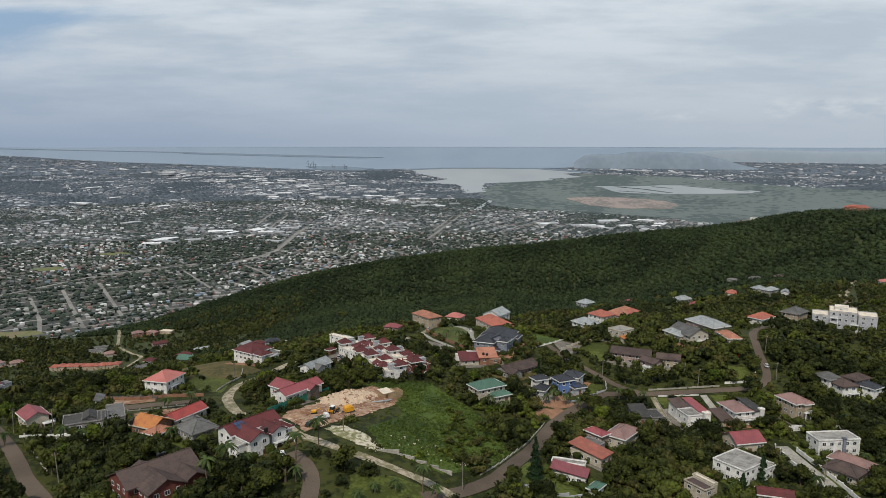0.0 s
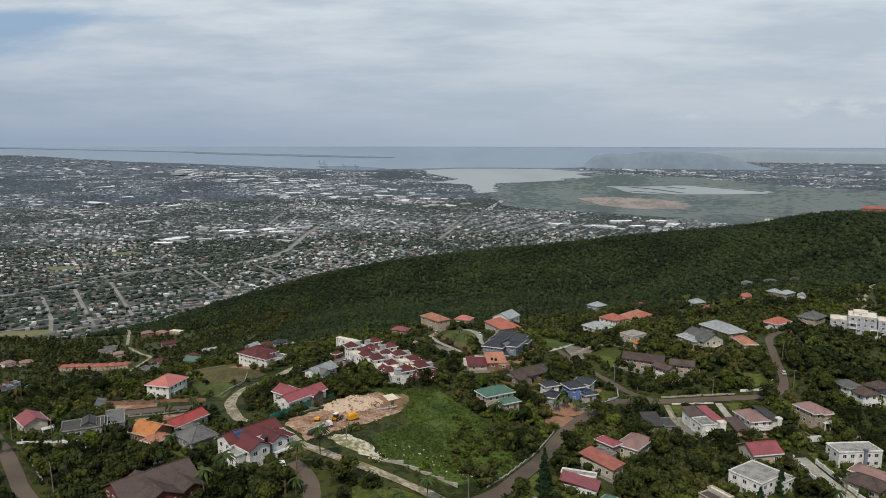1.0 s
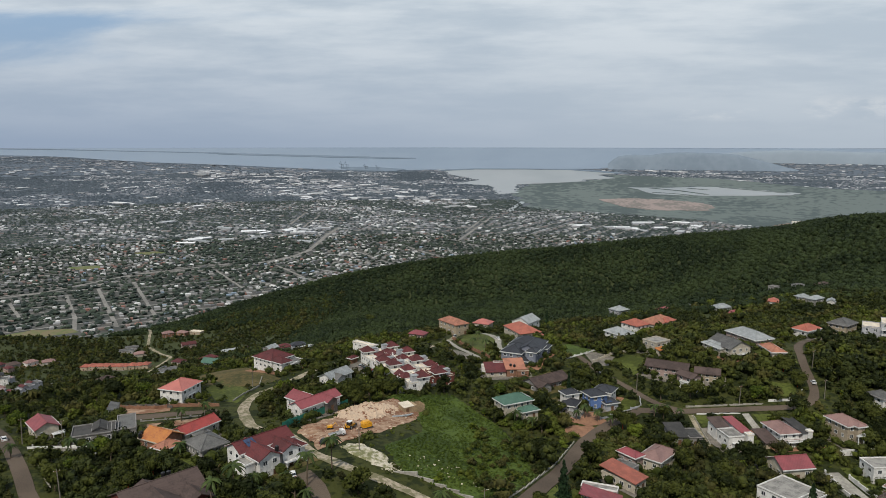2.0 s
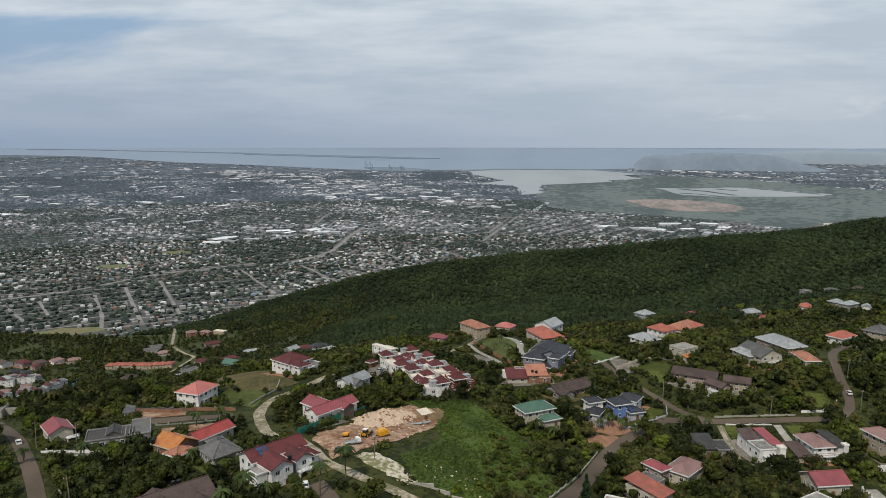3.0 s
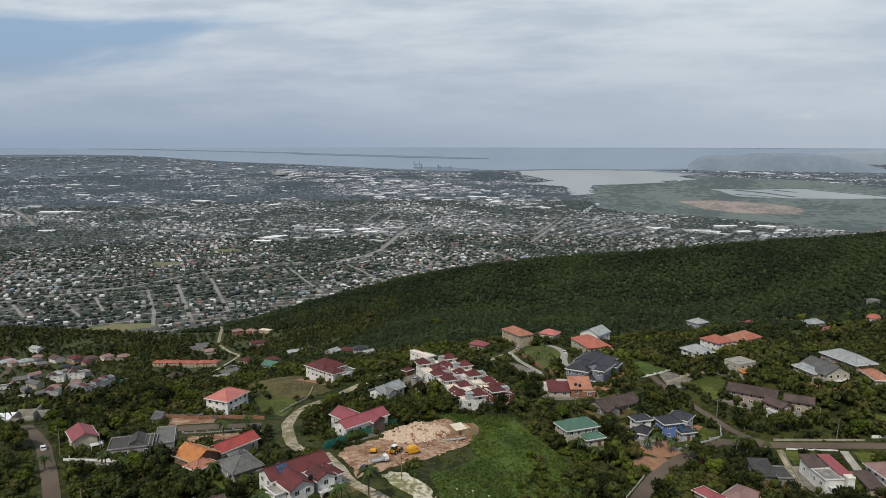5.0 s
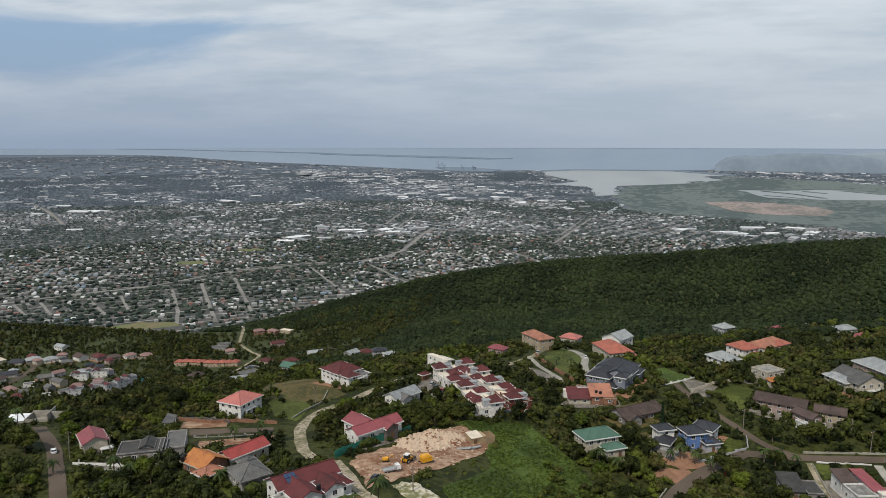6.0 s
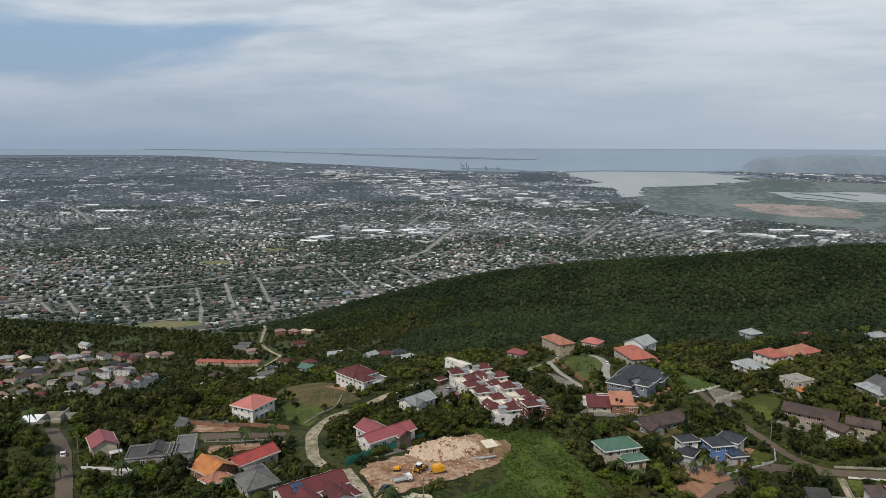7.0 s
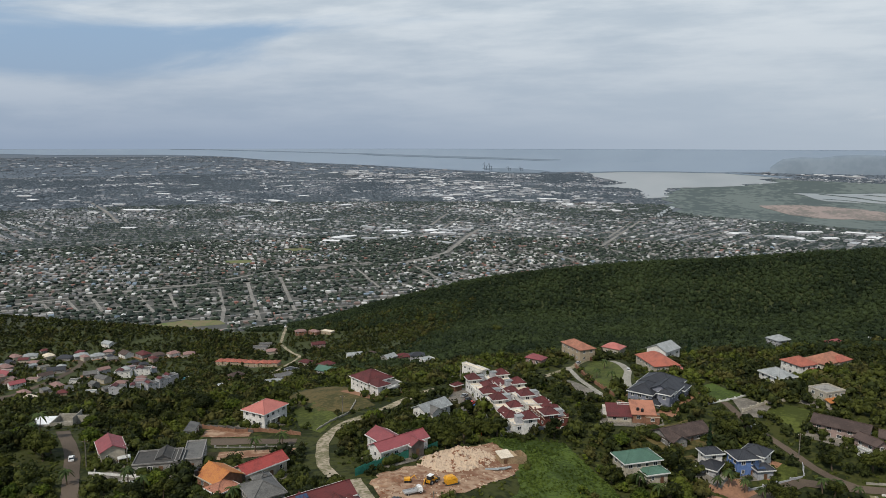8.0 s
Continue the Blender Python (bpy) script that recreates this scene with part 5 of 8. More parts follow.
stones("loose_stones", "white spill of stones below the lane", [(-41, 234), (-35, 239), (-28, 233), (-19, 222), (-22, 218), (-33, 226)], 200, 0.15, 0.5, CHALKY, 6)

hut = new("site_hut")
hut.matrix_basis = pose(-23.5, 288, ground_at(-23.5, 288) - 0.1, 0, 0, 35)
tagged(hut, "plywood site hut with a pale tin roof", "hut")
PLY = mat("weathered_plywood", (0.30, 0.22, 0.135), (0.20, 0.145, 0.09), 0.85, 0.4, 2.0, 0.2)
part("wall", boxes((-3, -2.4, -0.5, 3, 2.4, 2.7)), PLY, hut)
part("roof", roof_mesh("shed", 4.2, 4.6, 0.6, 0.25, 0.1), ROOF["cream"], hut, "pale corrugated tin roof", Matrix.Translation((-0.9, 0, 2.75)))
part("fence", boxes((3, -2.4, -0.5, 6.4, -2.3, 2.3), (6.3, -2.4, -0.5, 6.4, 2.4, 2.3), (3, 2.3, -0.5, 6.4, 2.4, 2.3)), PLY, hut)
part("door", DOOR_ME, None, hut, "", Matrix.Translation((-1.5, -2.4, 0)))
TAKEN.append((-22, 288, 6))
TAKEN.append((-45, 238, 9))
TAKEN.append((-40, 248, 9))
BODIES.append((-22, 288, 5))
BODIES.append((-43, 243, 8))
for k, (x, y, a) in enumerate(((-25.5, 278, 20), (-24.2, 279, 26), (-26.4, 276.5, 12), (-22.5, 280, 50))):
    tagged(part("tin_sheet", boxes((-2.2, -0.5, 0, 2.2, 0.5, 0.12)), ROOF["silver"], None, "", pose(x, y, ground_at(x, y) + 0.35 + 0.08 * k, 2, 0, a)), "pale roofing sheet lying on rubble", "sheet", "roofing sheets")

# ---- vehicles ----
PAINT = {k: mat("paint_" + k, c, None, 0.3, 0.5, 2.0, 0.0) for k, c in (("white", (0.70, 0.70, 0.70)), ("dark", (0.03, 0.032, 0.036)), ("red", (0.40, 0.02, 0.02)), ("blue", (0.02, 0.09, 0.38)), ("silver", (0.36, 0.37, 0.38)), ("yellow", (0.62, 0.30, 0.02)))}
TYRE = mat("tyre", (0.018, 0.018, 0.018), None, 0.85)


def prism(profile, half, inset=0.0, top=0.0):
    """A side outline drawn across a vehicle's width; points over top lean in."""
    bm = bmesh.new()
    rows = [[bm.verts.new((x, s * (half - (inset if z > top else 0)), z)) for x, z in profile] for s in (-1, 1)]
    n = len(profile)
    for i in range(n):
        bm.faces.new((rows[0][i], rows[0][(i + 1) % n], rows[1][(i + 1) % n], rows[1][i]))
    bm.faces.new(rows[0][::-1])
    bm.faces.new(rows[1])
    bmesh.ops.recalc_face_normals(bm, faces=bm.faces[:])
    return bm


def wheel(parent, x, y, r, wide=0.22):
    bm = bmesh.new()
    tube(bm, (x, y - wide / 2, r), (x, y + wide / 2, r), r, r, 14)
    w = part("wheel", bm, TYRE, parent)
    bm = bmesh.new()
    s = 1 if y > 0 else -1
    tube(bm, (x, y + s * wide / 2, r), (x, y + s * (wide / 2 + 0.02), r), r * 0.55, r * 0.5, 10)
    part("rim", bm, PAINT["silver"], w)


def car(label, x, y, yaw, paint, tall=1.0, category="car"):
    c = new("car")
    c.matrix_basis = pose(x, y, ground_at(x, y) + 0.26, 0, 0, yaw)
    tagged(c, label, category)
    part("body", prism([(-2.15, 0.35), (2.1, 0.35), (2.2, 0.6), (2.1, 0.8), (1.0, 0.95), (-1.6, 1.0), (-2.2, 0.95)], 0.86), PAINT[paint], c)
    part("cabin", prism([(1.0, 0.94), (0.35, 1.42 * tall), (-1.3, 1.45 * tall), (-1.85 if tall < 1.1 else -2.1, 1.0)], 0.78, 0.14, 1.1), GLASS, c)
    part("roof", prism([(0.32, 1.42 * tall), (0.25, 1.48 * tall), (-1.25, 1.5 * tall), (-1.32, 1.44 * tall)], 0.64), PAINT[paint], c)
    for sx in (-1.35, 1.35):
        for sy in (-0.8, 0.8):
            wheel(c, sx, sy, 0.32)
    for sy in (-0.6, 0.6):
        part("headlight", boxes((2.08, sy - 0.15, 0.62, 2.2, sy + 0.15, 0.75)), TRIM, c)
        part("tail_light", boxes((-2.22, sy - 0.15, 0.72, -2.16, sy + 0.15, 0.88)), PAINT["red"], c)


car("white car going down the hill road", -165.5, 251.2, 130, "white")
car("silver car parked in the court", -54, 360, 75, "silver")
car("dark car parked in the court", -51, 354, 75, "dark")
car("red car parked in the court", -48, 348, 75, "red")
car("blue car parked in the court", -45.5, 342.5, 75, "blue")
car("white car parked at the end of the court", -44.2, 339.4, 75, "white")
car("white car on the winding lane", 157, 335, 80, "white")
car("dark estate car standing at the site", -46.3, 237, 70, "dark", 1.15)
car("white car parked beside the villa", -50.5, 212, 110, "white")
car("white car parked by the hilltop house", 17.3, 437, 95, "white")
car("silver car parked at the hilltop gate", -9.5, 452, 75, "silver")
car("white car on the side lane", 64, 350, 110, "white")

lorry = new("flatbed_truck")
lorry.matrix_basis = pose(-43.6, 245, ground_at(-43.6, 245) + 0.28, 0, 0, 38)
tagged(lorry, "small white flatbed truck on the site", "truck")
part("cab", prism([(1.2, 0.5), (2.7, 0.5), (2.75, 1.2), (2.45, 2.0), (1.2, 2.05)], 0.92, 0.08, 1.3), PAINT["white"], lorry)
part("windscreen", prism([(2.62, 1.28), (2.74, 1.25), (2.5, 1.9), (2.4, 1.9)], 0.8), GLASS, lorry)
part("bed", boxes((-2.9, -1.0, 0.75, 1.1, 1.0, 0.88), (-2.9, -1.0, 0.88, 1.1, -0.94, 1.25), (-2.9, 0.94, 0.88, 1.1, 1.0, 1.25), (-2.9, -0.94, 0.88, -2.84, 0.94, 1.25), (1.0, -0.94, 0.88, 1.1, 0.94, 1.7)), PAINT["silver"], lorry)
part("chassis", boxes((-2.7, -0.4, 0.45, 2.4, 0.4, 0.75)), IRON, lorry)
for sx in (-1.8, 1.9):
    for sy in (-0.85, 0.85):
        wheel(lorry, sx, sy, 0.4, 0.28)

digger = new("backhoe_loader")
digger.matrix_basis = pose(-41, 255, ground_at(-41, 255) + 0.25, 0, 0, 70)
tagged(digger, "yellow backhoe loader working in rubble", "digger")
part("body", prism([(-1.6, 0.7), (2.0, 0.7), (2.1, 1.3), (0.6, 1.5), (-1.6, 1.5)], 0.75), PAINT["yellow"], digger)
part("cab", prism([(-1.3, 1.5), (0.6, 1.5), (0.3, 2.7), (-1.2, 2.7)], 0.7, 0.1, 1.6), GLASS, digger)
part("cab_roof", boxes((-1.35, -0.75, 2.7, 0.45, 0.75, 2.85)), PAINT["white"], digger)
bm = bmesh.new()
tube(bm, (-1.7, 0, 1.1), (-3.0, 0, 2.8), 0.18, 0.15)
tube(bm, (-3.0, 0, 2.8), (-4.0, 0, 1.2), 0.15, 0.12)
part("boom", bm, PAINT["yellow"], digger)
part("bucket", prism([(2.5, 0.2), (3.2, 0.25), (3.1, 1.0), (2.6, 1.0)], 1.1), IRON, digger)
bm = bmesh.new()
for s in (-0.6, 0.6):
    tube(bm, (1.2, s, 1.3), (2.7, s, 0.6), 0.1, 0.1)
part("loader_arm", bm, PAINT["yellow"], digger)
for sx, rr_ in ((-1.0, 0.75), (1.4, 0.5)):
    for sy in (-0.95, 0.95):
        wheel(digger, sx, sy, rr_, 0.4)

hopper = new("rock_crusher")
hopper.matrix_basis = pose(-35.5, 257, ground_at(-35.5, 257) + 0.3, 0, 0, 40)
tagged(hopper, "yellow and orange crusher box on the site", "machine")
part("body", prism([(-1.7, 0.5), (1.8, 0.5), (1.8, 1.9), (-1.7, 1.9)], 1.1), PAINT["yellow"], hopper)
part("canopy", prism([(-1.9, 1.9), (1.5, 1.9), (0.9, 2.7), (-1.4, 2.7)], 1.15, 0.3, 2.0), PAINT["yellow"], hopper)
part("skid", boxes((-2.2, -1.1, 0, 2.2, -0.8, 0.5), (-2.2, 0.8, 0, 2.2, 1.1, 0.5)), IRON, hopper)
small = new("mini_excavator")
small.matrix_basis = pose(-48, 254, ground_at(-48, 254) + 0.3, 0, 0, 20)
tagged(small, "small yellow excavator beside the tree", "digger")
part("track", boxes((-1.1, -0.8, 0, 1.1, -0.45, 0.5), (-1.1, 0.45, 0, 1.1, 0.8, 0.5)), TYRE, small)
part("body", prism([(-1.1, 0.55), (0.8, 0.55), (0.7, 1.3), (-1.1, 1.2)], 0.7), PAINT["yellow"], small)
bm = bmesh.new()
tube(bm, (0.8, 0, 1.0), (2.0, 0, 2.0), 0.13, 0.1)
tube(bm, (2.0, 0, 2.0), (2.7, 0, 0.7), 0.1, 0.08)
part("boom", bm, PAINT["yellow"], small)


# ---- poles ----
def pole(x, y, tall=9.0, lean=0.0):
    p = new("utility_pole")
    p.matrix_basis = pose(x, y, ground_at(x, y), lean, lean / 2, 30)
    tagged(p, "weathered grey wooden utility pole with crossarm", "pole", "utility poles")
    bm = bmesh.new()
    tube(bm, (0, 0, -1), (0, 0, tall), 0.20, 0.13, 8)
    part("mast", bm, CONCRETE, p)
    part("crossarm", boxes((-0.9, -0.06, tall - 0.8, 0.9, 0.06, tall - 0.65)), BARK_EARLY, p)
    for s in (-0.8, 0, 0.8):
        part("insulator", boxes((s - 0.06, -0.06, tall - 0.65, s + 0.06, 0.06, tall - 0.45)), TRIM, p)


BARK_EARLY = WOOD
for x, y, t, l in ((-156, 247, 10, 3), (-145, 253, 8, 0), (6, 206, 9, 0), (-116, 203, 10, -5), (118, 318, 9, 2), (-33.8, 231, 8, 0), (156, 322, 9, 0), (163, 350, 9, 2), (77, 332, 9, 0), (-63, 392, 9, 0), (-100, 330, 8, 1), (134, 236, 9, 0)):
    pole(x, y, t, l)


# ---- valley houses ----
WORDS = {"coral": "coral", "silver": "pale grey", "peach": "peach", "slate": "dark slate", "brown": "brown", "maroon": "maroon", "pink": "pink", "rose": "rose red", "grey": "grey", "green": "dull green", "cream": "cream", "concrete": "concrete", "mauve": "dull red-brown"}
for x, y, yaw, w, d, h, kind, roof, wall in (
    (-732, 781, -15, 13, 10, 4.0, 'hip', 'coral', 'cream'),
    (-713, 786, 35, 14, 10, 4.0, 'hip', 'silver', 'white'),
    (-687, 788, -25, 12, 10, 4.0, 'hip', 'peach', 'cream'),
    (-656, 781, 20, 15, 11, 4.0, 'hip', 'slate', 'grey'),
    (-640, 790, 50, 14, 11, 4.5, 'hip', 'silver', 'grey'),
    (-619, 793, 50, 14, 10, 4.0, 'hip', 'silver', 'white'),
    (-644, 845, -15, 14, 10, 5.0, 'gable', 'silver', 'white'),
    (-601, 794, -25, 8, 7, 4.0, 'hip', 'slate', 'white'),
    (-586, 805, -25, 14, 11, 5.0, 'gable', 'brown', 'white'),
    (-564, 809, -25, 15, 11, 5.0, 'hip', 'maroon', 'grey'),
    (-544, 810, 50, 12, 10, 4.5, 'hip', 'brown', 'grey'),
    (-529, 820, 62, 12, 9, 4.5, 'hip', 'pink', 'white'),
    (-508, 822, 35, 12, 9, 4.5, 'hip', 'pink', 'cream'),
    (-682, 719, -25, 14, 9, 5.0, 'hip', 'pink', 'pink'),
    (-655, 692, -15, 16, 8, 3.5, 'gable', 'rose', 'grey'),
    (-594, 646, 62, 13, 9, 6.0, 'gable', 'rose', 'white'),
    (-599, 689, 62, 13, 9, 5.0, 'gable', 'brown', 'white'),
    (-613, 720, 35, 16, 10, 4.0, 'gable', 'slate', 'grey'),
    (-559, 711, 35, 12, 9, 4.0, 'gable', 'grey', 'grey'),
    (-522, 687, -15, 14, 9, 6.0, 'gable', 'grey', 'cream'),
    (-554, 657, -25, 13, 8, 3.5, 'hip', 'coral', 'cream'),
    (-529, 647, 35, 8, 7, 4.0, 'gable', 'grey', 'lilac'),
    (-537, 605, -15, 11, 8, 3.5, 'hip', 'peach', 'rust'),
    (-549, 636, -25, 9, 7, 3.5, 'flat', 'grey', 'grey'),
    (-497, 639, 20, 9, 6, 3.0, 'flat', 'silver', 'white'),
    (-552, 680, 35, 9, 7, 3.5, 'flat', 'grey', 'white'),
    (-422, 960, 35, 13, 9, 6.0, 'hip', 'coral', 'rust'),
    (-404, 966, -15, 13, 8, 5.0, 'hip', 'pink', 'rust'),
    (-386, 972, -15, 16, 9, 4.0, 'flat', 'cream', 'tan'),
    (-365, 892, 35, 15, 9, 6.0, 'gable', 'maroon', 'pink'),
    (-413, 858, 35, 12, 9, 4.0, 'hip', 'pink', 'cream'),
    (-437, 871, 20, 16, 9, 4.0, 'flat', 'grey', 'grey'),
    (-436, 884, 20, 14, 8, 5.0, 'flat', 'grey', 'grey'),
    (-277, 795, 35, 15, 8, 4.0, 'gable', 'silver', 'white'),
    (-247, 772, -25, 11, 8, 5.0, 'hip', 'brown', 'grey'),
    (-179, 626, 62, 10, 8, 6.0, 'gable', 'silver', 'grey'),
    (-170, 637, 35, 11, 8, 5.0, 'hip', 'maroon', 'pink'),
    (-156, 634, 20, 11, 8, 6.0, 'hip', 'slate', 'lilac'),
    (-140, 608, 50, 9, 8, 6.0, 'flat', 'silver', 'white'),
    (-220, 587, 62, 11, 8, 5.0, 'hip', 'maroon', 'white'),
    (-200, 545, -15, 15, 9, 5.0, 'gable', 'green', 'grey'),
    (-335, 791, -15, 12, 9, 5.0, 'hip', 'maroon', 'cream'),
    (-321, 729, -15, 14, 9, 5.0, 'flat', 'slate', 'lilac'),
    (-233, 537, 50, 13, 8, 5.0, 'flat', 'grey', 'grey'),
    (-226, 508, 35, 10, 7, 4.0, 'gable', 'silver', 'white'),
    (-381, 690, -25, 11, 7, 3.0, 'flat', 'silver', 'white'),
    (-398, 745, 62, 14, 9, 4.0, 'hip', 'brown', 'grey'),
    (270, 655, 35, 8, 8, 10.0, 'flat', 'concrete', 'grey'),
    (285, 640, -25, 13, 9, 7.0, 'hip', 'grey', 'lilac'),
    (305, 640, 35, 14, 9, 6.0, 'hip', 'brown', 'tan'),
    (224, 544, 62, 11, 8, 4.0, 'hip', 'coral', 'white'),
    (245, 544, 20, 10, 8, 5.0, 'hip', 'silver', 'cream'),
    (248, 532, 35, 13, 8, 5.0, 'hip', 'silver', 'grey'),
    (254, 520, 62, 9, 6, 4.0, 'gable', 'silver', 'white'),
    (342, 543, -15, 9, 7, 5.0, 'hip', 'pink', 'white'),
):
    if x < 0:
        roof, w, d = {"coral": "mauve", "pink": "mauve", "peach": "cream"}.get(roof, roof), w * 1.2, d * 1.2
    house("%s house with a %s %s roof on the lower slope" % (wall if wall not in ("brick", "rust", "stone") else "brown", WORDS[roof], kind), x, y, yaw, w, d, h, [(0, 0, 1, 1, h, kind, roof, wall, 2 if h > 4.5 else 1, 0.0, "rb")])
# more small houses packed along the valley road
rv = random.Random(8)
added = 0
for _ in range(900):
    x, y = rv.uniform(-720, -440), rv.uniform(590, 815)
    if added >= 40 or any((x - a) ** 2 + (y - b) ** 2 < (c + 5.5) ** 2 for a, b, c in BODIES) or abs(x + 0.7 * y + 108) > 135:
        continue
    roof, wall = rv.choice(("silver", "mauve", "maroon", "slate", "grey", "brown", "mauve", "silver")), rv.choice(("white", "cream", "grey", "lilac", "pink"))
    kind, h = rv.choice(("hip", "hip", "gable", "flat")), rv.choice((3.6, 4.2, 5.4))
    house("small %s house with a %s %s roof in the valley" % (wall, WORDS[roof], kind), x, y, rv.choice((-25, 20, 35, 62)), rv.uniform(9, 14), rv.uniform(8, 10), h, [(0, 0, 1, 1, h, kind, roof, wall, 2 if h > 4.5 else 1, 0.0, "rb")])
    added += 1
# terraced row under long orange roofs
for k in range(10):
    x, y = -450 + 7.7 * k, 800 + 1.2 * math.sin(k * 0.9) + 0.5 * k
    tagged(house("terraced house with an orange tile roof", x, y, 2, 8.6, 11, 5.0, [(0, 0, 1.1, 1, 4.6 + 0.3 * (k % 2), "hip", "coral", "tan", 2, 0.0, "lrb")]), group="orange terrace")
# lilac apartment blocks
for k, (x, y, yaw, w) in enumerate(((-466, 640, 20, 15), (-452, 648, 34, 11), (-444, 662, 62, 12), (-446, 684, 62, 14), (-450, 702, 62, 14), (-520, 716, 25, 18), (-508, 734, 25, 18))):
    tagged(house("three-storey lilac grey apartment block with maroon roof ridges", x, y, yaw, w, 11, 9.0 if k < 5 else 7.0, [(0, 0, 1, 1, 9.0 if k < 5 else 7.0, "flat", "grey", "lilac" if k < 5 else "white", 3 if k < 5 else 2, 0.0, "rb"), (-0.2, 0, 0.4, 0.8, 10.2 if k < 5 else 8.2, "gable", "maroon", "lilac", 3, 0.0, "flrb")], category="apartments"), group="apartment blocks")
pool = new("pool")
pool.matrix_basis = pose(-452, 724, ground_at(-452, 724) + 0.3, 0, 0, 20)
tagged(pool, "turquoise swimming pool with pale surround", "pool")
part("surround", boxes((-9, -6, -2, 9, 6, 0.3)), WALL["white"], pool)
part("water", boxes((-7, -4, 0.3, 7, 4, 0.34)), mat("pool_water", (0.12, 0.42, 0.46), None, 0.15, 0.3, 1.0, 0.0), pool)
for line, w in (([(-424, 903), (-394, 870), (-368, 848), (-367, 815), (-367, 764), (-347, 691), (-330, 640)], 4), ([(-590, 590), (-575, 607), (-570, 620), (-583, 677), (-599, 727), (-618, 766), (-640, 790)], 8), ([(-640, 612), (-575, 604), (-525, 586), (-480, 545), (-440, 500)], 8), ([(-560, 1190), (-470, 1010), (-424, 903)], 4)):
    ribbon("road", line, w, DIRTROAD if w == 4 else ASPHALT, "pale valley road between houses", "road", 0.3)
    for (xa, ya), (xb, yb) in zip(line, line[1:]):
        for k in range(int(math.hypot(xb - xa, yb - ya) / 6) + 1):
            f = k * 6 / max(math.hypot(xb - xa, yb - ya), 1)
            TAKEN.append((xa + (xb - xa) * f, ya + (yb - ya) * f, w * 0.5 + 3.0))
ribbon("road", [(269, 462), (284, 498), (306, 534), (329, 565), (350, 590)], 6, DIRTROAD, "brown track climbing to the ridge", "dirt road", 0.3)
# unfinished concrete shell
shell = new("concrete_shell")
shell.matrix_basis = pose(-214, 300, ground_at(-214, 300) - 0.5, 0, 0, 20)
tagged(shell, "unfinished grey concrete house shell", "building")
for b in ((-12, -5, -2, -3, -4.7, 2.2), (-3, -5, -2, -2.7, 5, 3.0), (-3, -4.9, -2, 6, -4.6, 3.2), (6, -5, -2, 6.3, 5, 5.0), (-3, 4.7, -2, 6, 5, 3.4), (6.3, -1, -2, 12, -0.7, 4.6), (-12, -5, -2, -11.7, 5, 2.4), (-12, 4.7, -2, -3, 5, 2.4)):
    part("wall", boxes(b), KERB, shell)
part("slab", boxes((-12, -5, -2, 6.3, 5, 0.2)), KERB, shell)
part("roof", boxes((-11.5, -4.5, 2.4, -3.2, 4.5, 2.6)), ROOF["bright"], shell)
TAKEN.append((-213, 300, 12))
BODIES.append((-213, 300, 11))
# houses on the ridge
house("long low ridge-top house with a coral roof", 541.8, 934.3, -25, 30, 12, 4.0, [(0, 0, 1, 1, 4.0, "hip", "coral", "rust", 1, 0.0, "rb"), (-0.1, 0, 0.3, 0.8, 5.4, "hip", "coral", "rust", 1, 0.0, "rb")], 258.5)
house("pale house shell on the ridge", 474, 1072, -20, 22, 9, 3, [(0, 0, 1, 1, 3, "flat", "cream", "white", 1, 0.0, "rb")], 230.0)
SCAR = [(446, 1102), (486, 1106), (484, 1084), (470, 1070), (452, 1080)]
sheet("ground", SCAR, SOIL, "pale brown quarried scar on the ridge", "scar", 4.5, False, 3, 3.0)
TAKEN += [(541.8, 934.3, 17), (474, 1072, 12), (466, 1090, 20), (455, 1075, 12)]
for k in range(13):
    TAKEN.append((269 + 6.2 * k, 462 + 10.4 * k, 5.0))


